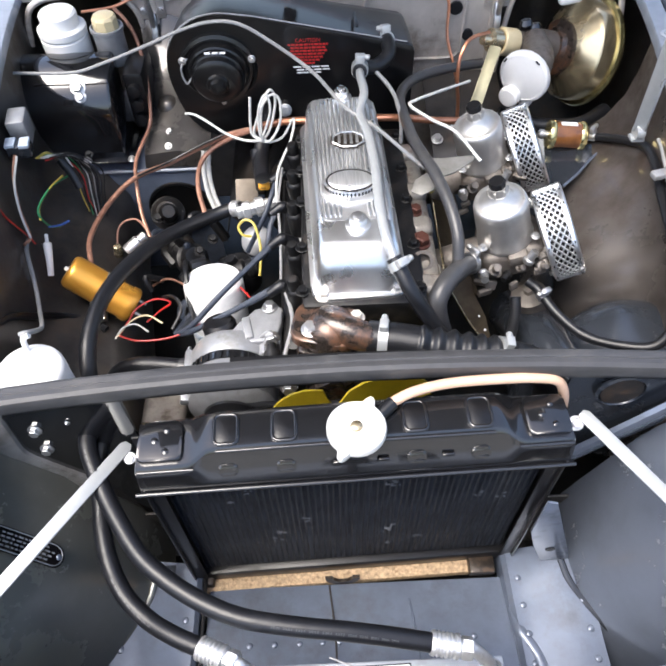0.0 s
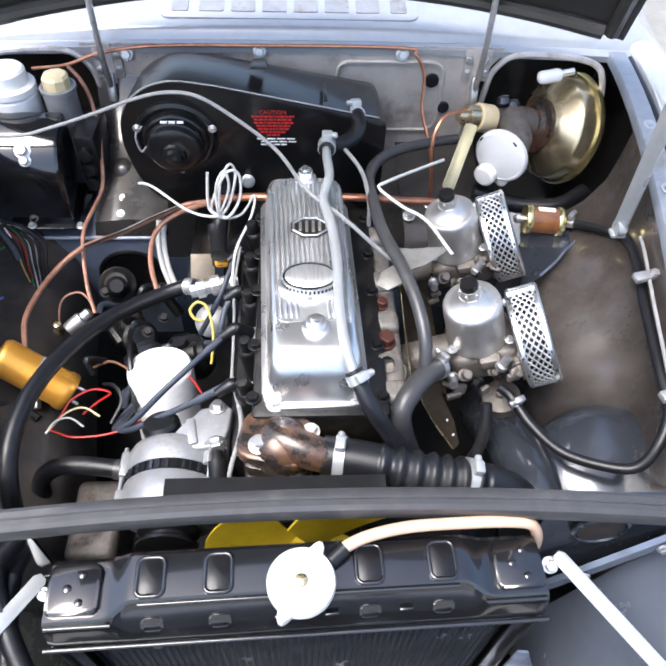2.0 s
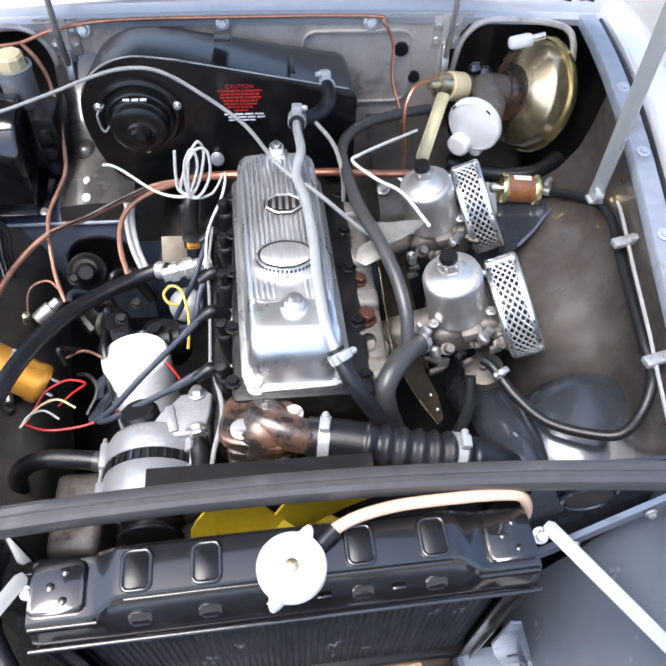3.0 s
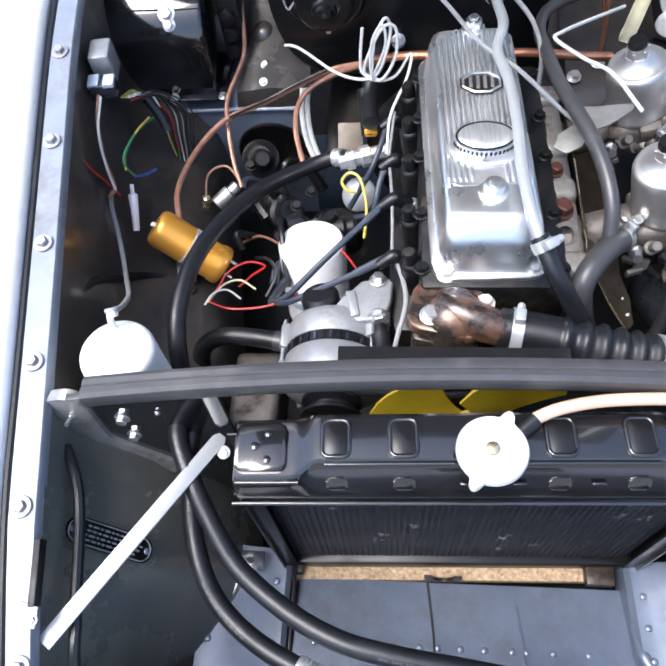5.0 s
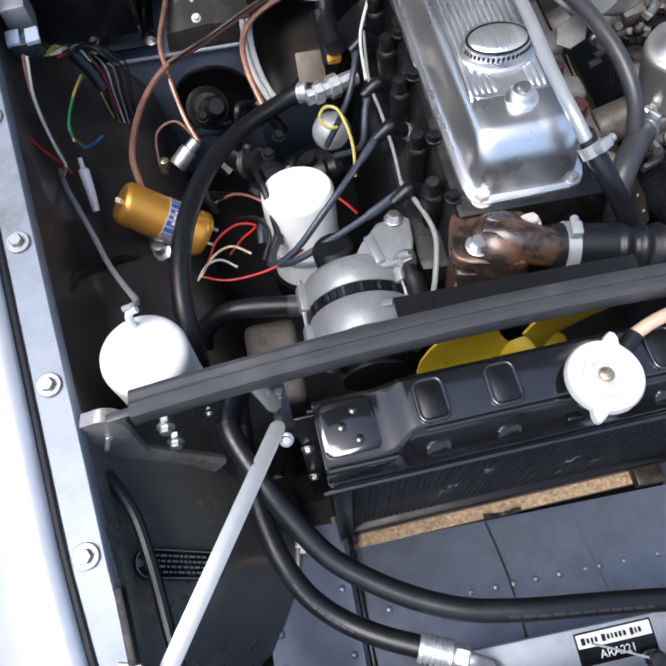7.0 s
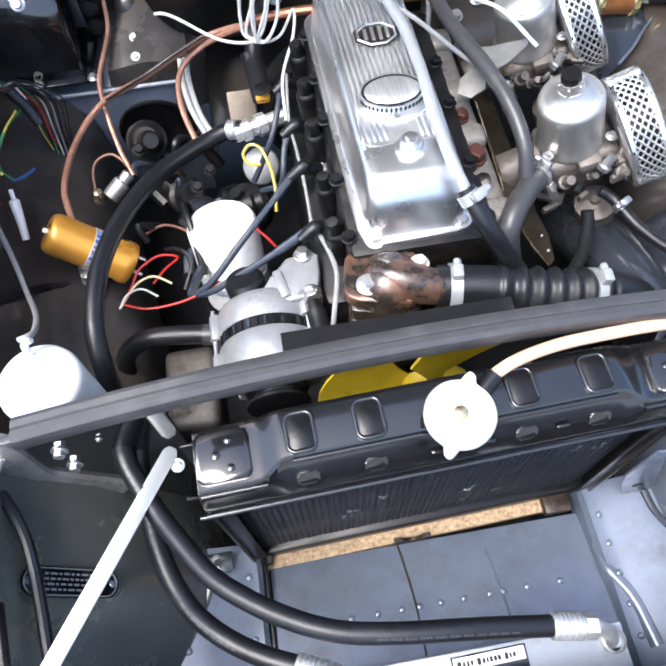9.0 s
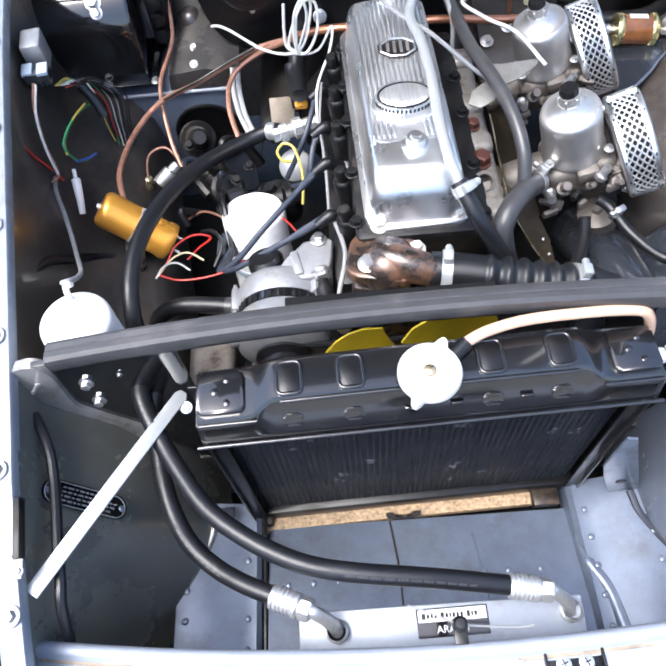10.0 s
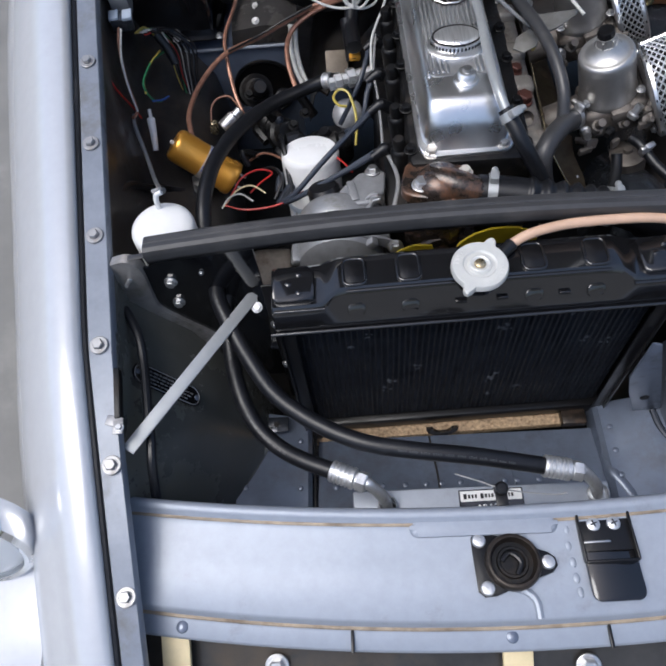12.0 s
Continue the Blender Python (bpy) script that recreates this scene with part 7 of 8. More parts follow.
for k in range(3):
    box(bm, (0.010, 0.0012, 0.005), mm @ Matrix.Translation((-0.012 + 0.013 * k, 0.0477, 0.0232)))
part("white_print", bm, M_WPRINT, heater, "small worn white print")
for a in (20, 160, 270):
    fix(heater, ME_SMALL, mm @ V(0.065 * math.cos(radians(a)), 0.065 * math.sin(radians(a)), 0.006), (0, -1, 0), "screw", 0.9)
# warning print: unreadable rows become bars
bm = bmesh.new()
rnd = random.Random(3)
for row, (w, x0) in enumerate(((0.0, 0.0), (0.070, 0.0), (0.062, 0.0), (0.066, 0.001), (0.056, 0.0), (0.052, 0.0), (0.044, 0.0), (0.022, 0.0))):
    x = -0.037 + x0 - w / 2
    end = x + w
    while x < end - 0.002:
        d = min(rnd.uniform(0.003, 0.009), end - x)
        plate(bm, rrect(d, 0.0034, 0.0003), 0.0003, Matrix.Translation((x + d / 2, 0.7793, 0.897 - 0.0058 * row)) @ pose(0, 0, 0, 90, 0, 0))
        x += d + 0.0014
part("red_warning_print", bm, M_REDP, heater, "rows of red print")
printed("warning_heading", "CAUTION", 0.0098, Matrix.Translation((-0.037, 0.7793, 0.8985)) @ pose(0, 0, 0, 90, 0, 0), M_REDP, heater)
bm = bmesh.new()
for row, (w, x0) in enumerate(((0.066, 0.0), (0.062, 0.004), (0.045, -0.004))):
    k = 4
    for i in range(k):
        plate(bm, rrect(w / k * 0.85, 0.0024, 0.0004), 0.0004, Matrix.Translation((-0.033 + x0 + (i - (k - 1) / 2) * w / k, 0.7793, 0.8495 - 0.0055 * row)) @ pose(0, 0, 0, 90, 0, 0))
part("white_small_print", bm, M_WPRINT, heater, "small rows of white print")
for pts, r in (([(0.098, 0.79, 0.875), (0.098, 0.82, 0.876)], 0.011), ([(-0.115, 0.785, 0.765), (-0.118, 0.74, 0.76), (-0.122, 0.70, 0.755)], 0.013)):
    bm = bmesh.new()
    tube(bm, pts, r, 14, 4)
    part("hose_stub", bm, M_BLACKS, heater)
hose("motor_lead", [(-0.25, 0.776, 0.875), (-0.262, 0.765, 0.862), (-0.256, 0.762, 0.835), (-0.237, 0.765, 0.858), (-0.228, 0.752, 0.872), (-0.215, 0.745, 0.835)], 0.0018, M_GREYC, "thin looped wires on the heater motor", "wire", 6)
hose("heater_valve_hose", [(-0.115, 0.735, 0.775), (-0.125, 0.70, 0.765), (-0.130, 0.66, 0.745), (-0.127, 0.61, 0.74)], 0.014, M_RUBBER, "short black heater hose behind the engine", "hose")
fix(heater, ME_NUT, (-0.085, 0.775, 0.765), (0, -1, 0.4), "bolt", 1.0)

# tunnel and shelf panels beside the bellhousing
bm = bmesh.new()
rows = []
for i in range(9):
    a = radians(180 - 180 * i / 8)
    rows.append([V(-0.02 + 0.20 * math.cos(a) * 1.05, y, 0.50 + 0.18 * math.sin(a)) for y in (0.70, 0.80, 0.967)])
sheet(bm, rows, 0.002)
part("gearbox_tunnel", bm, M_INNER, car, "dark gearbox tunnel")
bm = bmesh.new()
sheet(bm, [[V(x, 0.735, 0.40), V(x, 0.735, 0.645), V(x, 0.741, 0.668), V(x, 0.76, 0.676), V(x, 0.967, 0.70)] for x in (-0.50, -0.42, -0.35, -0.245)], 0.002)
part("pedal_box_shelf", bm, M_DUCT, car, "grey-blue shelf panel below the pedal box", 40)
bm = bmesh.new()
sheet(bm, [[V(-0.365, 0.737, 0.674), V(-0.30, 0.737, 0.674), V(-0.235, 0.737, 0.674)], [V(-0.362, 0.744, 0.698), V(-0.30, 0.735, 0.712), V(-0.235, 0.744, 0.70)], [V(-0.36, 0.85, 0.74), V(-0.30, 0.84, 0.755), V(-0.235, 0.85, 0.74)], [V(-0.362, 0.93, 0.79), V(-0.31, 0.925, 0.805), V(-0.24, 0.93, 0.78)], [V(-0.365, 0.966, 0.85), V(-0.31, 0.966, 0.86), V(-0.25, 0.966, 0.84)]], 0.002)
gus = part("bulkhead_gusset", bm, M_TUNNEL, car, "dark grey sloping gusset with bolts", 50)
bm = bmesh.new()
lathe(bm, [(0.034, -0.012), (0.030, 0.0), (0.022, 0.014), (0.015, 0.022), (0.008, 0.026), (0, 0.027)], frame_to((-0.316, 0.842, 0.735), (-0.316, 0.79, 0.86)), 24)
part("pressed_cone", bm, M_TUNNEL, gus, "rounded pressing in the gusset", 60)
for p in ((-0.312, 0.777, 0.726), (-0.313, 0.745, 0.716)):
    fix(gus, ME_SMALL, p, (0, -0.5, 1), "bolt", 0.9)
for p in ((-0.270, 0.835, 0.752),):
    fix(gus, ME_DARK, p, (0, -0.7, 1), "bolt", 0.6)
# Flat dark disc stands in for the shaded opening of a round recess.
bm = bmesh.new()
lathe(bm, [(0.066, 0), (0.066, 0.004), (0.062, 0.005), (0.059, 0.002), (0.056, 0.0015), (0, 0.0015)], frame_to((-0.315, 0.7345, 0.572), (-0.315, 0.60, 0.572)), 40)
part("column_recess_disc", bm, M_BLOCK, car, "flat dark disc standing in for the round recess in the shelf panel")
bm = bmesh.new()
tube(bm, [(-0.49, 0.736, 0.667), (-0.36, 0.736, 0.667), (-0.245, 0.736, 0.667)], 0.0035, 8, 4)
part("shelf_edge", bm, M_PAINT, car, "bright folded edge of the shelf")
bm = bmesh.new()
tube(bm, [(-0.246, 0.735, 0.71), (-0.249, 0.712, 0.68), (-0.242, 0.68, 0.65), (-0.225, 0.645, 0.625)], 0.0046, 12)
tube(bm, [(-0.236, 0.735, 0.71), (-0.239, 0.712, 0.68), (-0.232, 0.68, 0.65), (-0.215, 0.645, 0.625)], 0.0046, 12)
solo("white_pipe", bm, M_WIREW, "pair of pale curved pipes beside the tunnel", "pipe")

# ================= pedal box and fluid reservoirs =================
pedal = thing("pedal_box_cover", (-0.46, 0.82, 0.69), "gloss black pedal box cover on the grey shelf", "cover")
bm = bmesh.new()
t = bmesh.new()
bmesh.ops.create_cube(t, size=1)
bmesh.ops.scale(t, vec=(0.170, 0.105, 0.168), verts=t.verts)
top_front = [e for e in t.edges if all(v.co.z > 0 and v.co.y < 0 for v in e.verts)]
bmesh.ops.bevel(t, geom=top_front, offset=0.082, segments=12, profile=0.5, affect='EDGES')
bmesh.ops.bevel(t, geom=[e for e in t.edges if e.calc_face_angle(0) > 0.6], offset=0.007, segments=3, profile=0.5, affect='EDGES')
merge(bm, t, Matrix.Translation((-0.480, 0.792, 0.775)))
part("cover", bm, M_BLACK, pedal, "", 40)
bm = bmesh.new()
box(bm, (0.20, 0.13, 0.004), Matrix.Translation((-0.480, 0.792, 0.696)), 0.001)
fl = part("base_flange", bm, M_BLACK, pedal)
for x in (-0.385, -0.47, -0.54):
    fix(pedal, ME_SMALL, (x, 0.732, 0.698), (0, 0, 1), "bolt", 1.0)
fix(pedal, ME_NUT, (-0.452, 0.765, 0.834), (0, -0.7, 0.7), "bolt", 1.2)
fix(pedal, ME_NUT, (-0.449, 0.754, 0.822), (0, -0.8, 0.6), "bolt", 0.9)
res = thing("brake_fluid_reservoir", (-0.485, 0.885, 0.84), "white translucent fluid reservoir with a large white cap", "reservoir")
bm = bmesh.new()
lathe(bm, [(0.040, -0.09), (0.043, -0.085), (0.043, 0.0), (0.038, 0.005), (0, 0.005)], Matrix.Translation((-0.487, 0.878, 0.872)), 32)
part("bottle", bm, M_WHITE, res)
bm = bmesh.new()
pr = [(0.043, 0.0), (0.044, 0.002), (0.044, 0.012), (0.041, 0.014), (0.034, 0.015), (0.0335, 0.036), (0.030, 0.040), (0, 0.041)]
lathe(bm, pr, Matrix.Translation((-0.487, 0.878, 0.877)), 20)
part("cap", bm, M_WHITE, res, "white ribbed cap", 25)
res2 = thing("clutch_fluid_reservoir", (-0.405, 0.885, 0.82), "small metal reservoir with a yellowed cap", "reservoir")
bm = bmesh.new()
lathe(bm, [(0.026, -0.06), (0.028, -0.055), (0.028, 0.0), (0.0305, 0.002), (0.0305, 0.008), (0.027, 0.009), (0.025, 0.005), (0, 0.005)], Matrix.Translation((-0.406, 0.878, 0.878)), 28)
part("can", bm, M_CAST, res2)
bm = bmesh.new()
lathe(bm, [(0.0225, 0.003), (0.0232, 0.006), (0.0228, 0.024), (0.0195, 0.029), (0, 0.031)], Matrix.Translation((-0.406, 0.878, 0.878)), 9)
part("cap", bm, M_CREAM, res2, "yellowed plastic cap", 25)
bm = bmesh.new()
box(bm, (0.04, 0.10, 0.12), Matrix.Translation((-0.366, 0.86, 0.77)), 0.010)
for z in (0.74, 0.77, 0.80):
    lathe(bm, [(0.012, 0), (0.012, 0.012), (0.006, 0.014), (0, 0.014)], frame_to((-0.366, 0.808, z), (-0.366, 0.7, z)), 12)
solo("master_cylinder", bm, M_BLACKS, "black master cylinder beside the pedal box", "cylinder")

# ================= brake servo =================
servo = thing("brake_servo", (0.50, 0.89, 0.66), "gold-passivated brake servo with its master cylinder", "brake servo")
SB, SA = V(0.528, 0.947, 0.764), V(0.297, 0.887, 0.830)
m = frame_to(SB, SA) @ Matrix.Diagonal((0.97, 0.97, 0.66, 1))
bm = bmesh.new()
lathe(bm, [(0.080, -0.035), (0.096, -0.028), (0.102, -0.006), (0.102, 0.006)], m, 56)
part("rear_shell", bm, M_ZINC, servo)
bm = bmesh.new()
lathe(bm, [(0.102, -0.010), (0.109, -0.008), (0.111, 0.0), (0.109, 0.008), (0.101, 0.011)], m, 56)
part("clamp_rim", bm, M_ZINCR, servo, "bright gold rim")
bm = bmesh.new()
lathe(bm, [(0.1015, 0.008), (0.099, 0.050), (0.0965, 0.057), (0.093, 0.061), (0.066, 0.088), (0.060, 0.093), (0.052, 0.096), (0.050, 0.098), (0, 0.098)], m, 56)
part("front_shell", bm, M_ZINC, servo, "gold zinc shell", 40)
m = frame_to(SB, SA) @ Matrix.Translation((0, 0, -0.033))
bm = bmesh.new()
lathe(bm, [(0.052, 0.096), (0.053, 0.106), (0.040, 0.109), (0.036, 0.118), (0, 0.118)], m, 28)
part("flange", bm, M_RUST, servo, "rusty red flange")
bm = bmesh.new()
lathe(bm, [(0.030, 0.114), (0.031, 0.150), (0.024, 0.154), (0.022, 0.20), (0.024, 0.205), (0.024, 0.225)], m, 28)
box(bm, (0.042, 0.05, 0.07), m @ Matrix.Translation((0, 0.0, 0.145)), 0.008)
part("master_cylinder", bm, M_CARBD, servo, "brown cast master cylinder")
bm = bmesh.new()
lathe(bm, [(0.0245, 0.205), (0.026, 0.208), (0.026, 0.238), (0.0245, 0.240)], m, 28)
part("cream_band", bm, M_CREAM, servo)
bm = bmesh.new()
lathe(bm, [(0.022, 0.238), (0.022, 0.262), (0.012, 0.266), (0.010, 0.28), (0, 0.28)], m, 20)
part("end_plug", bm, M_ZINC, servo)
bm = bmesh.new()
box(bm, (0.046, 0.022, 0.022), Matrix.Translation(SB.lerp(SA, 0.26) + V(0, 0.006, 0.098)) @ pose(0, 0, 0, -10, -6, 8), 0.008, 3)
part("check_valve", bm, M_WHITE, servo, "white check valve")
bm = bmesh.new()
tube(bm, [SB.lerp(SA, 0.22) + V(0.008, 0.006, 0.104), SB.lerp(SA, 0.22) + V(0.034, 0.006, 0.110)], 0.006, 10, 2)
part("valve_spout", bm, M_STEEL, servo)
for p in (SB.lerp(SA, 0.52) + V(0, 0.005, 0.026), SB.lerp(SA, 0.60) + V(0, 0.01, 0.028)):
    bm = bmesh.new()
    lathe(bm, [(0.012, 0), (0.014, 0.006), (0.010, 0.016), (0, 0.018)], frame_to(p, Vector(p) + V(-0.2, 0.2, 1)), 14)
    part("switch", bm, M_BLACK, servo)
resv = thing("servo_reservoir", (0.365, 0.815, 0.78), "white plastic reservoir cap hanging from the servo cylinder", "reservoir")
bm = bmesh.new()
LC, LN = V(0.367, 0.806, 0.796), V(-0.62, -0.72, -0.08).normalized()
mt = frame_to(LC, LC + LN)
lathe(bm, [(0.042, -0.016), (0.0485, -0.012), (0.050, -0.009), (0.050, 0.0), (0.048, 0.003), (0.044, 0.0045), (0.043, 0.0035), (0.020, 0.008), (0, 0.009)], mt, 48)
part("lid", bm, M_WHITE, resv)
bm = bmesh.new()
down = (V(-0.25, 0, -1) - LN * LN.dot(V(-0.25, 0, -1))).normalized()
lathe(bm, [(0.020, 0), (0.021, 0.008), (0.020, 0.014), (0.016, 0.017), (0, 0.018)], frame_to(LC + down * 0.040 - V(0.010, 0, 0), LC + down * 0.040 - V(0.010, 0, 0) + LN), 28)
lathe(bm, [(0.013, 0), (0.014, 0.008), (0.013, 0.012), (0.009, 0.015), (0, 0.016)], frame_to(LC + down * 0.052 + V(0.024, 0, 0), LC + down * 0.052 + V(0.024, 0, 0) + LN), 20)
part("filler_spout", bm, M_WHITE, resv)
for a in (60, 150, 250):
    bm = bmesh.new()
    box(bm, (0.010, 0.0035, 0.003), mt @ Matrix.Rotation(radians(a), 4, 'Z') @ Matrix.Translation((0.0465, 0, 0.0032)) @ pose(0, 0, 0, 0, 0, 90), 0.001)
    part("lid_slot", bm, M_BLOCK, resv, "dark slot in the lid's rim")
bm = bmesh.new()
tube(bm, [LC - LN * 0.010, LC - LN * 0.035 + V(0.01, 0.01, 0.01), V(0.405, 0.905, 0.815)], lambda u: 0.036 - 0.012 * u, 20)
part("neck", bm, M_CARBD, resv, "brown cast neck behind the lid")
bm = bmesh.new()
plate(bm, rrect(0.022, 0.118, 0.004), 0.003, Matrix.Translation((0.292, 0.800, 0.800)) @ pose(0, 0, 0, 48, 0, -30), 0.001)
solo("servo_bracket", bm, mat("olive_passivated_steel", (0.25, 0.235, 0.155), 0.38, 0.6, 0.2, 20, 0.05, 150), "olive yellow-passivated flat bracket below the servo", "bracket")
bm = bmesh.new()
tube(bm, [(0.34, 0.83, 0.70), (0.42, 0.81, 0.685), (0.50, 0.80, 0.69), (0.56, 0.83, 0.70)], 0.016, 12)
solo("servo_hose", bm, M_RUBBER, "thick black vacuum hose under the servo", "hose")
bm = bmesh.new()
sheet(bm, [[V(x, 0.70, 0.62), V(x, 0.73, 0.675), V(x, 0.80, 0.69), V(x, 0.90, 0.70), V(x, 0.967, 0.72)] for x in (0.20, 0.28, 0.36)], 0.002)
shelf = part("column_shelf", bm, M_INNER, car, "dark shelf panel under the servo", 50)
for p in ((0.252, 0.800, 0.694), (0.345, 0.772, 0.692), (0.21, 0.77, 0.69)):
    fix(shelf, ME_NUT, p, (0, -0.3, 1), "bolt", 1.0)

# ================= coil, washer bottle, relay =================
coil = thing("ignition_coil", (-0.385, 0.43, 0.62), "gold ignition coil lying on its side in a clamp", "ignition coil")
CA, CB = V(-0.440, 0.431, 0.713), V(-0.352, 0.411, 0.640)
m = frame_to(CA, CB)
L = (CB - CA).length
bm = bmesh.new()
lathe(bm, [(0.023, -0.002), (0.0265, 0.001), (0.0285, 0.005), (0.029, 0.010), (0.029, L - 0.016), (0.0308, L - 0.013), (0.0312, L - 0.004), (0.0295, L), (0.024, L + 0.002), (0, L + 0.002)], m, 36)
part("can", bm, M_GOLD, coil)
to_eye = m.to_3x3().transposed() @ V(0.25, -0.45, 0.85)
LA = math.atan2(to_eye.y, to_eye.x)
bm = bmesh.new()
lathe(bm, [(0.0292, L * 0.46), (0.0300, L * 0.465), (0.0300, L * 0.64), (0.0292, L * 0.645)], m, 36)
part("clamp_band", bm, M_BULK, coil, "grey clamp band")
bm = bmesh.new()
rows = []
for i in range(7):
    a = LA + radians(-50 + 100 * i / 6)
    rows.append([m @ V(0.0302 * math.cos(a), 0.0302 * math.sin(a), L * 0.475), m @ V(0.0302 * math.cos(a), 0.0302 * math.sin(a), L * 0.63)])
sheet(bm, rows, 0.0005)
lb = part("blue_label", bm, M_BLUE, coil)
for k in range(3):
    a = LA + radians(-14 + 14 * k)
    bm = bmesh.new()
    box(bm, (0.0036, 0.0008, 0.006), m @ Matrix.Translation((0.0306 * math.cos(a), 0.0306 * math.sin(a), L * 0.555)) @ pose(0, 0, 0, 0, 0, math.degrees(a) + 90))
    part("white_mark", bm, M_WPRINT, lb)
bm = bmesh.new()
box(bm, (0.007, 0.003, 0.010), m @ Matrix.Translation((0.0, 0.0, -0.003)), 0.001)
part("end_terminal", bm, M_WHITE, coil)
for k, (dx, dy) in enumerate(((0.012, 0.006), (-0.012, 0.004))):
    bm = bmesh.new()
    box(bm, (0.005, 0.003, 0.018), m @ Matrix.Translation((dx, dy, L + 0.009)), 0.001)
    part("terminal", bm, M_STEEL, coil)
bm = bmesh.new()
box(bm, (0.030, 0.040, 0.012), Matrix.Translation((-0.410, 0.405, 0.637)) @ pose(0, 0, 0, 20, -20, 0), 0.003)
lathe(bm, [(0.008, 0), (0.008, 0.012), (0, 0.013)], Matrix.Translation((-0.412, 0.398, 0.64)), 10)
part("foot_bracket", bm, M_STEEL, coil)
# condenser and connectors beside the coil
bm = bmesh.new()
lathe(bm, [(0.009, 0), (0.010, 0.002), (0.010, 0.022), (0.007, 0.024), (0.007, 0.034), (0.004, 0.036), (0, 0.036)], frame_to((-0.375, 0.525, 0.655), (-0.335, 0.555, 0.675)) @ Matrix.Scale(1.3, 4), 16)
solo("condenser", bm, M_STEEL, "small silver condenser beside the coil", "condenser")
bm = bmesh.new()
lathe(bm, [(0.006, 0), (0.007, 0.004), (0.005, 0.018), (0, 0.02)], frame_to((-0.392, 0.528, 0.645), (-0.387, 0.528, 0.70)) @ Matrix.Scale(1.3, 4), 12)
solo("terminal_post", bm, M_ZINC, "brass terminal post beside the coil", "terminal")

wb = thing("washer_bottle", (-0.41, 0.19, 0.60), "white plastic washer bottle with a domed top", "bottle")
mw = Matrix.Translation((-0.396, 0.154, 0.704)) @ Matrix.Diagonal((0.875, 0.875, 1, 1))
bm = bmesh.new()
lathe(bm, [(0.045, -0.12), (0.048, -0.115), (0.0485, 0.088), (0.0470, 0.092), (0.0470, 0.096), (0.0490, 0.098), (0.0490, 0.116), (0.0475, 0.121), (0.043, 0.1255), (0.034, 0.1285), (0.018, 0.1305), (0, 0.131)], mw, 44)
part("bottle", bm, M_WHITE, wb, "", 40)
bm = bmesh.new()
tube(bm, [mw @ V(-0.006, 0.030, 0.126), mw @ V(-0.006, 0.032, 0.142), mw @ V(-0.002, 0.033, 0.152), mw @ V(0.006, 0.034, 0.155)], 0.0038, 10)
part("spout", bm, M_WHITE, wb)
hose("washer_tube", [(-0.403, 0.186, 0.858), (-0.394, 0.187, 0.860), (-0.394, 0.200, 0.846), (-0.409, 0.233, 0.808), (-0.428, 0.272, 0.768), (-0.450, 0.318, 0.745), (-0.465, 0.358, 0.742), (-0.480, 0.397, 0.745), (-0.496, 0.437, 0.750), (-0.505, 0.470, 0.745)], 0.0033, M_GREYC, "thin grey washer tube rising to the wing", "tube", 8)

relay = thing("relay", (-0.500, 0.585, 0.85), "small metal relay with a blue connector on the inner wing", "relay")
bm = bmesh.new()
box(bm, (0.030, 0.045, 0.045), Matrix.Translation((-0.508, 0.615, 0.860)) @ pose(0, 0, 0, 0, 0, 8), 0.004)
part("can", bm, M_CAST, relay)
bm = bmesh.new()
box(bm, (0.036, 0.026, 0.022), Matrix.Translation((-0.500, 0.568, 0.852)) @ pose(0, 0, 0, 0, 0, 8), 0.003)
conn = part("connector", bm, M_BOWL, relay, "blue-grey connector block")
for dx in (-0.011, 0.011):
    bm = bmesh.new()
    box(bm, (0.0155, 0.024, 0.006), Matrix.Translation((-0.500 + dx, 0.567, 0.8630)) @ pose(0, 0, 0, 0, 0, 8), 0.001)
    part("terminal_cover", bm, M_CARBLABEL, conn)
bm = bmesh.new()
tube(bm, [(-0.484, 0.494, 0.735), (-0.482, 0.475, 0.720), (-0.480, 0.459, 0.708), (-0.479, 0.440, 0.692)], lambda u: 0.0030 if u < 0.2 else 0.0078 - 0.003 * u, 10)
solo("bullet_connector", bm, M_WHITE, "loose white plastic bullet connector", "connector")


# ================= wires, pipes and looms =================
def wire(name, pts, r, material, label, n=7, group="loose wires"):
    return hose(name, pts, r, material, label, "wire", n, 8, group)


hose("grey_cable", [(-0.560, 0.755, 0.872), (-0.451, 0.752, 0.870), (-0.383, 0.745, 0.891), (-0.304, 0.735, 0.924), (-0.242, 0.728, 0.951), (-0.192, 0.718, 0.968), (-0.145, 0.709, 0.968), (-0.094, 0.699, 0.941), (-0.030, 0.668, 0.905), (0.017, 0.571, 0.904), (0.065, 0.525, 0.894), (0.127, 0.492, 0.852), (0.156, 0.500, 0.828)], 0.0029, M_GREYC, "long grey cable arching over heater and engine", "cable", 8)
hose("white_wire", [(-0.262, 0.720, 0.802), (-0.250, 0.716, 0.804), (-0.231, 0.707, 0.800), (-0.177, 0.665, 0.790), (-0.133, 0.650, 0.790), (-0.111, 0.662, 0.800), (-0.097, 0.690, 0.840), (-0.105, 0.690, 0.862), (-0.120, 0.672, 0.84), (-0.125, 0.650, 0.795)], 0.0023, M_WIREW, "loose white cable end coiled behind the engine", "cable", 8)
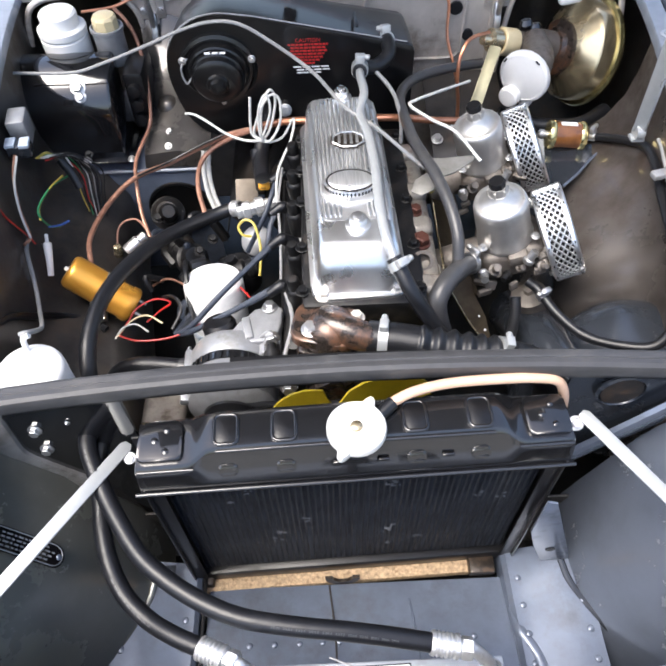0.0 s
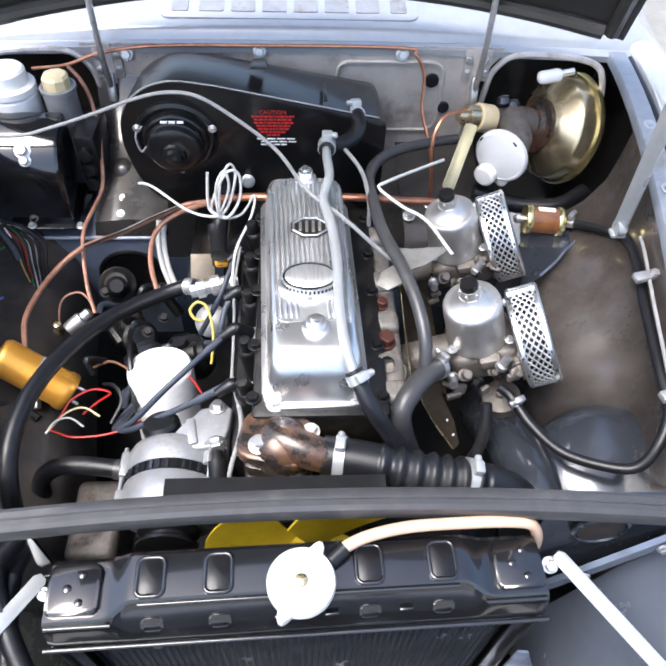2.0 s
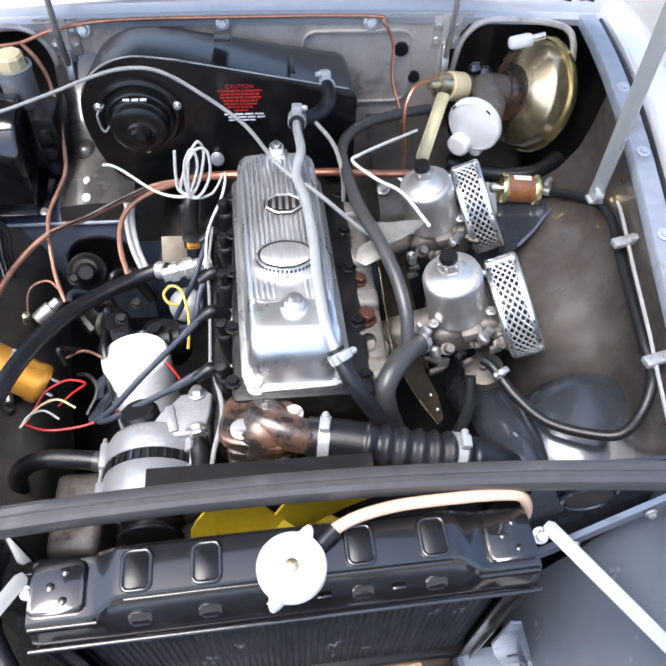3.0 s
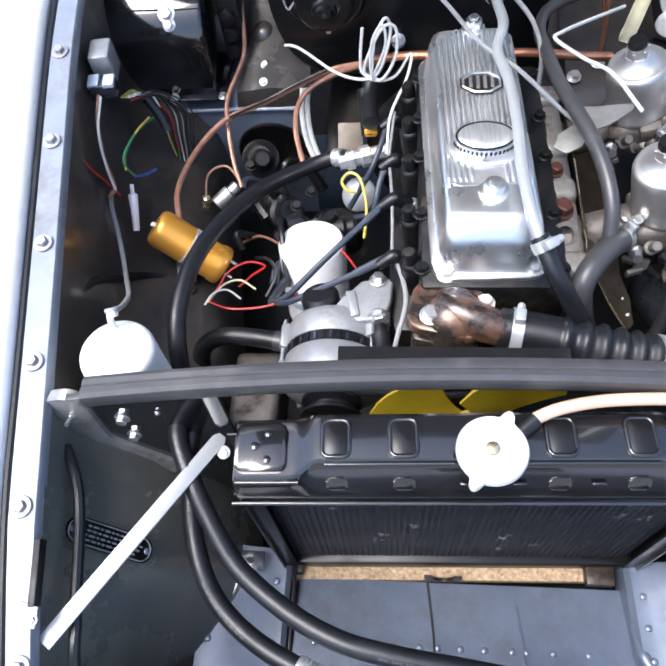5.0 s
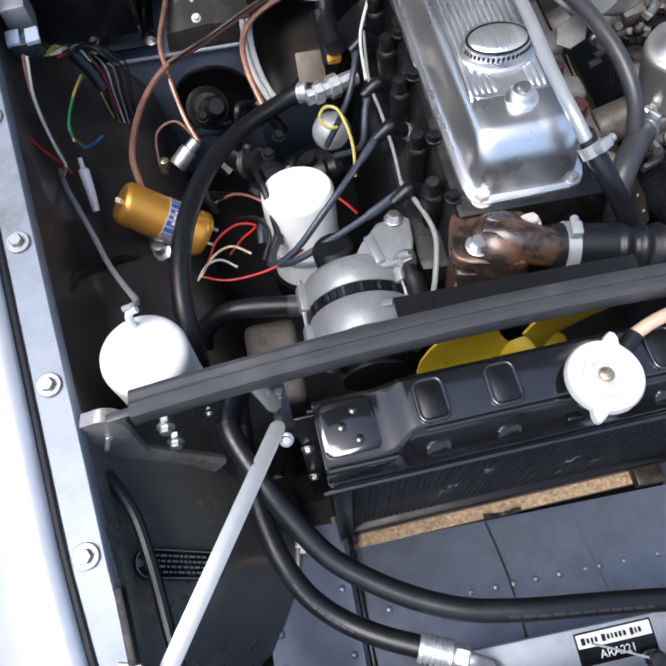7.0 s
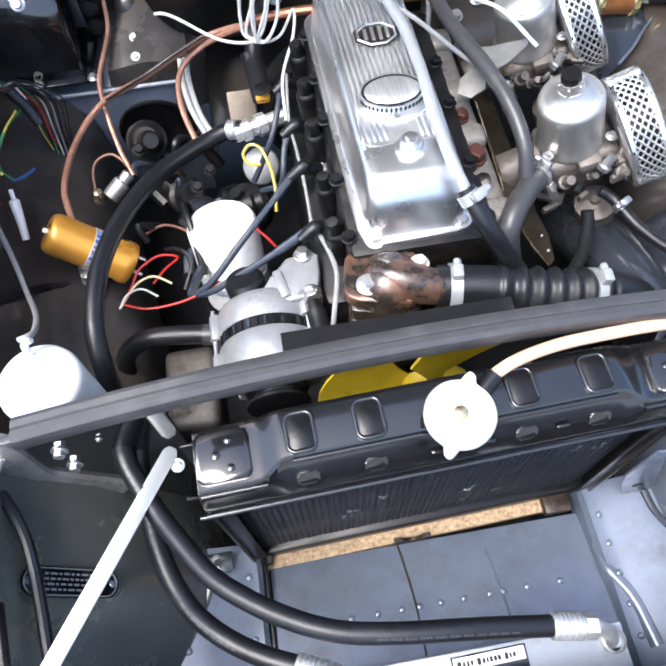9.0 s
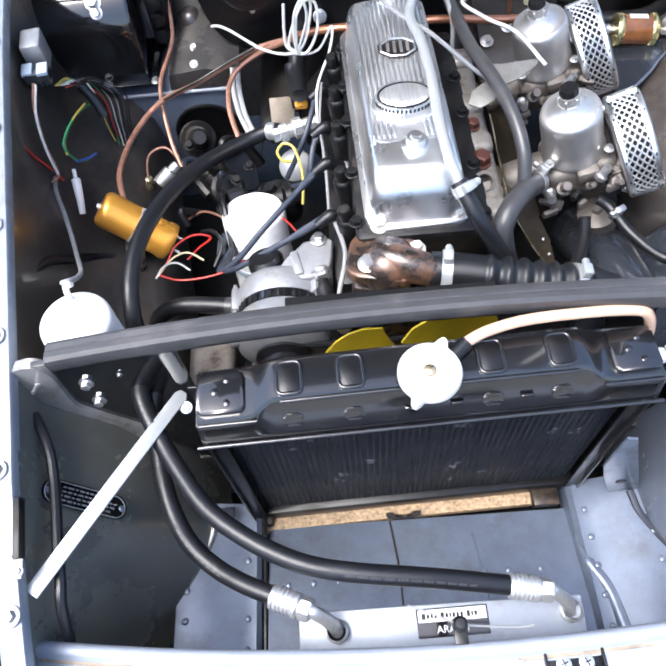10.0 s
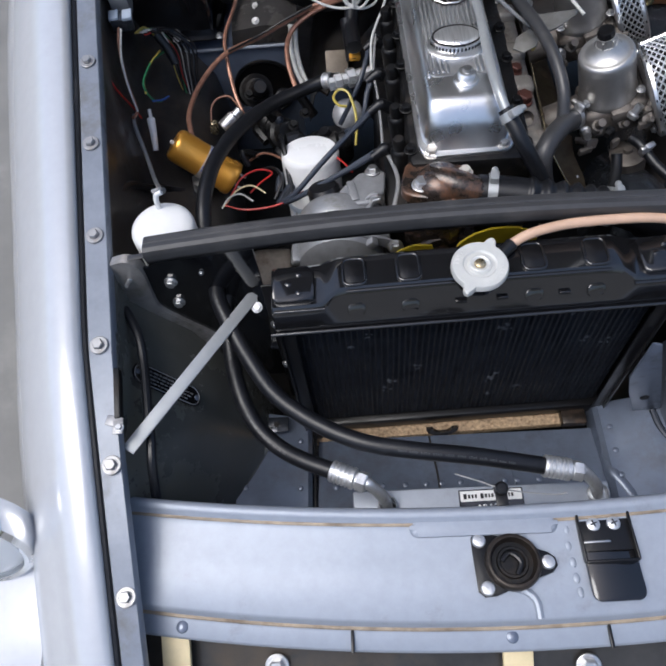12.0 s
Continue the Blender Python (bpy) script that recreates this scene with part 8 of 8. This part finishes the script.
hose("white_wire", [(-0.137, 0.665, 0.865), (-0.141, 0.660, 0.82), (-0.138, 0.655, 0.797), (-0.111, 0.645, 0.792), (-0.090, 0.659, 0.82), (-0.089, 0.668, 0.858), (-0.104, 0.664, 0.868), (-0.122, 0.655, 0.845), (-0.136, 0.655, 0.80), (-0.115, 0.648, 0.79)], 0.0023, M_WIREW, "white cable coiled in loops behind the engine", "cable", 8)
hose("white_wire", [(-0.125, 0.647, 0.79), (-0.104, 0.645, 0.85), (-0.109, 0.645, 0.882), (-0.124, 0.645, 0.85), (-0.122, 0.645, 0.795), (-0.090, 0.655, 0.79), (-0.067, 0.664, 0.822), (-0.072, 0.640, 0.80), (-0.096, 0.590, 0.772), (-0.101, 0.530, 0.752)], 0.0021, M_WIREW, "white cable running down to the engine", "cable", 8)
hose("wiring_loom", [(-0.417, 0.462, 0.690), (-0.425, 0.515, 0.702), (-0.409, 0.598, 0.702), (-0.367, 0.658, 0.712), (-0.306, 0.696, 0.714), (-0.244, 0.719, 0.732), (-0.198, 0.732, 0.745), (-0.156, 0.719, 0.764), (-0.110, 0.69, 0.79)], 0.0046, M_LOOM, "brown copper-coloured pipe sweeping across the bay", "pipe", 8)
hose("wiring_loom", [(-0.235, 0.590, 0.660), (-0.252, 0.648, 0.690), (-0.250, 0.701, 0.705), (-0.223, 0.724, 0.724), (-0.172, 0.722, 0.752), (-0.12, 0.695, 0.785)], 0.0046, M_LOOM, "brown pipe bending down beside the tunnel", "pipe", 8)
wire("black_tracer", [(-0.36, 0.655, 0.719), (-0.306, 0.690, 0.721), (-0.25, 0.712, 0.737), (-0.20, 0.728, 0.75)], 0.0022, M_RUBBER, "thin black wire taped along the pipe")
hose("copper_pipe", [(-0.130, 0.70, 0.785), (-0.074, 0.672, 0.812), (0.011, 0.672, 0.812), (0.107, 0.668, 0.814), (0.179, 0.685, 0.794), (0.235, 0.700, 0.780)], 0.0065, M_COPPER, "copper heater pipe behind the rocker cover", "pipe", 10)
hose("copper_pipe", [(-0.463, 0.935, 0.885), (-0.403, 0.945, 0.888), (-0.347, 0.957, 0.903), (-0.250, 0.957, 0.918), (-0.070, 0.957, 0.921), (0.190, 0.957, 0.920), (0.217, 0.950, 0.910), (0.236, 0.945, 0.874), (0.237, 0.925, 0.818), (0.249, 0.885, 0.778), (0.252, 0.825, 0.751), (0.253, 0.80, 0.70)], 0.0030, M_COPPER, "thin copper brake pipe along the bulkhead", "pipe", 8)
hose("copper_pipe", [(-0.403, 0.945, 0.886), (-0.380, 0.922, 0.872), (-0.362, 0.895, 0.850), (-0.351, 0.86, 0.809), (-0.345, 0.81, 0.769), (-0.350, 0.785, 0.735), (-0.371, 0.715, 0.712), (-0.367, 0.663, 0.700), (-0.356, 0.607, 0.670), (-0.341, 0.568, 0.648)], 0.0036, M_LOOM, "brown brake pipe descending beside the pedal box", "pipe", 8)
hose("copper_pipe", [(0.300, 0.852, 0.862), (0.262, 0.832, 0.862), (0.243, 0.812, 0.842), (0.240, 0.80, 0.803), (0.248, 0.80, 0.750), (0.25, 0.795, 0.70)], 0.0034, M_COPPER, "copper pipe looping from the servo cylinder", "pipe", 8)
wire("red_wire", [(-0.357, 0.331, 0.662), (-0.343, 0.350, 0.672), (-0.329, 0.370, 0.682), (-0.302, 0.386, 0.684), (-0.278, 0.385, 0.676), (-0.299, 0.378, 0.662), (-0.318, 0.362, 0.655)], 0.0017, M_RED, "loose red wire by the alternator")
wire("red_wire", [(-0.357, 0.331, 0.662), (-0.326, 0.318, 0.664), (-0.288, 0.319, 0.664), (-0.258, 0.324, 0.668), (-0.223, 0.329, 0.686)], 0.0017, M_RED, "red wire running behind the alternator")
wire("cream_wire", [(-0.360, 0.329, 0.662), (-0.337, 0.352, 0.673), (-0.313, 0.361, 0.674), (-0.290, 0.352, 0.664)], 0.0016, M_CREAM, "loose cream wire by the alternator")
wire("cream_wire", [(-0.363, 0.327, 0.660), (-0.350, 0.34, 0.67), (-0.33, 0.345, 0.672), (-0.31, 0.335, 0.664)], 0.0016, M_WIREW, "loose white wire by the alternator")
wire("red_wire", [(-0.18, 0.44, 0.66), (-0.158, 0.41, 0.665), (-0.142, 0.385, 0.665)], 0.0017, M_RED, "red wire behind the oil filter")
wire("black_wire", [(-0.30, 0.42, 0.65), (-0.275, 0.40, 0.672), (-0.262, 0.375, 0.668), (-0.275, 0.345, 0.655)], 0.0028, M_RUBBER, "looped black wire beside the oil filter")
wire("black_wire", [(-0.27, 0.50, 0.65), (-0.262, 0.46, 0.672), (-0.255, 0.42, 0.66), (-0.25, 0.38, 0.63)], 0.0046, M_RUBBER, "thick black wire beside the oil filter")
wire("brown_wire", [(-0.34, 0.49, 0.60), (-0.30, 0.475, 0.635), (-0.26, 0.45, 0.635), (-0.23, 0.42, 0.62)], 0.0022, M_LOOM, "brown wire low in the bay")
wire("brown_wire", [(-0.405, 0.55, 0.62), (-0.40, 0.59, 0.655), (-0.37, 0.605, 0.66), (-0.345, 0.585, 0.64)], 0.0022, M_LOOM, "brown wire curling behind the coil")
for i, (mt_, dx, dy) in enumerate(((M_YEL_W, 0.0, 0.0), (M_RUBBER, 0.004, 0.004), (M_RUBBER, 0.008, -0.003), (M_WIREW, 0.012, 0.005), (M_RED, 0.010, -0.008), (M_RUBBER, 0.015, 0.0), (M_GREYC, 0.018, 0.006), (M_RUBBER, 0.022, -0.004), (M_LEAD, 0.026, 0.003), (M_GREEN_W, 0.006, 0.007), (M_RUBBER, 0.021, 0.010), (M_RUBBER, 0.030, 0.006), (M_RUBBER, 0.028, -0.006))):
    wire("loom_wire", [(-0.492 + dx, 0.604 + dy, 0.806), (-0.477 + dx, 0.638 + dy, 0.782 - 0.3 * dy), (-0.465 + dx * 1.6, 0.644 + dy, 0.742), (-0.460 + dx * 1.3, 0.629 + dy, 0.699), (-0.455 + dx, 0.622 - dy, 0.66)], 0.0012, mt_, "coloured wires spilling from the loom")
for i, (mt_, d) in enumerate(((M_YEL_W, 0.0), (M_WIREW, 0.004), (M_YEL_W, -0.004), (M_WIREW, 0.008))):
    wire("loom_wire", [(-0.494 + d, 0.600, 0.808), (-0.484 + d, 0.622 - d, 0.800), (-0.472 + d, 0.628, 0.785 + d), (-0.462 + d, 0.622, 0.770)], 0.0016, mt_, "bright wires entering the loom sleeve")
hose("loom_sleeve", [(-0.472, 0.626, 0.786), (-0.458, 0.618, 0.762), (-0.448, 0.606, 0.738)], 0.0085, M_RUBBER, "black sleeve round the loom wires", "sleeve", 12)
wire("green_wire", [(-0.465, 0.644, 0.74), (-0.468, 0.580, 0.775), (-0.472, 0.535, 0.790), (-0.475, 0.487, 0.791), (-0.470, 0.491, 0.757), (-0.465, 0.515, 0.733)], 0.0018, M_GREEN_W, "green wire loop on the inner wing")
wire("yellow_wire", [(-0.467, 0.60, 0.77), (-0.471, 0.545, 0.788), (-0.476, 0.500, 0.790), (-0.474, 0.480, 0.778)], 0.0018, M_YEL_W, "yellow wire loop on the inner wing")
wire("blue_wire", [(-0.470, 0.488, 0.757), (-0.463, 0.512, 0.738), (-0.455, 0.53, 0.73)], 0.0018, M_BLUE_W, "short blue wire end")
wire("brown_wire", [(-0.505, 0.553, 0.850), (-0.502, 0.515, 0.838), (-0.497, 0.480, 0.805), (-0.491, 0.460, 0.765), (-0.495, 0.44, 0.765)], 0.0026, M_LOOM, "taped brown wires hanging from the relay")
wire("white_wire_thin", [(-0.500, 0.548, 0.852), (-0.499, 0.500, 0.833), (-0.494, 0.470, 0.800), (-0.489, 0.455, 0.765)], 0.0018, M_WIREW, "thin white wire hanging from the relay")
wire("red_wire", [(-0.515, 0.455, 0.860), (-0.505, 0.446, 0.821), (-0.495, 0.459, 0.770), (-0.490, 0.462, 0.745)], 0.0016, M_RED, "thin red wire on the inner wing")
hose("black_loom", [(-0.452, 0.062, 0.772), (-0.430, 0.022, 0.770), (-0.421, -0.014, 0.762), (-0.413, -0.053, 0.760), (-0.407, -0.089, 0.757), (-0.401, -0.120, 0.753), (-0.400, -0.147, 0.742), (-0.404, -0.176, 0.700)], 0.0062, M_RUBBER, "taped black wiring loom down the inner valance", "loom", 10)
hose("black_loom", [(-0.487, 0.200, 0.815), (-0.487, 0.25, 0.790), (-0.485, 0.300, 0.757), (-0.480, 0.345, 0.702), (-0.470, 0.372, 0.669), (-0.453, 0.387, 0.648), (-0.430, 0.393, 0.632), (-0.395, 0.375, 0.624)], 0.0065, M_RUBBER, "thin black wiring loom on the inner wing", "loom", 8)
# data plate, oval, with rows of unreadable print
dp = thing("data_plate", (-0.43, -0.012, 0.66), "oval black data plate with worn pale print", "plate")
ax_ = V(0.064, -0.005, -0.087).normalized()
nz_ = V(0.8, 0.05, 0.59)
nz_ = (nz_ - ax_ * nz_.dot(ax_)).normalized()
md = Matrix((ax_, nz_.cross(ax_), nz_)).transposed().to_4x4()
md.translation = (-0.403, -0.0245, 0.712)
bm = bmesh.new()
plate(bm, rrect(0.112, 0.030, 0.0148, 10), 0.0012, md, 0.0004)
part("plate", bm, M_BLACK, dp)
bm = bmesh.new()
pts = [md @ V(x * 0.95, y * 0.88, 0.0015) for x, y in rrect(0.112, 0.030, 0.0148, 10)]
tube(bm, pts + [pts[0]], 0.0007, 6, 1, raw=True)
part("rim_line", bm, M_CAST, dp)
rnd = random.Random(8)
for k, w in enumerate((0.062, 0.078, 0.080, 0.066)):
    bm = bmesh.new()
    x = -w / 2
    while x < w / 2:
        d = rnd.uniform(0.004, 0.011)
        box(bm, (d * 0.7, 0.0020, 0.0004), md @ Matrix.Translation((x + d * 0.35, 0.0078 - 0.0052 * k, 0.0014)))
        x += d * 0.7 + 0.0022
    tagged(part("faint_print", bm, M_CAST, dp, "worn pale print"), kind="stuff")
for x in (-0.049, 0.049):
    fix(dp, ME_RIVET, md @ V(x, 0, 0.0012), md.to_3x3() @ V(0, 0, 1), "rivet", 0.7)
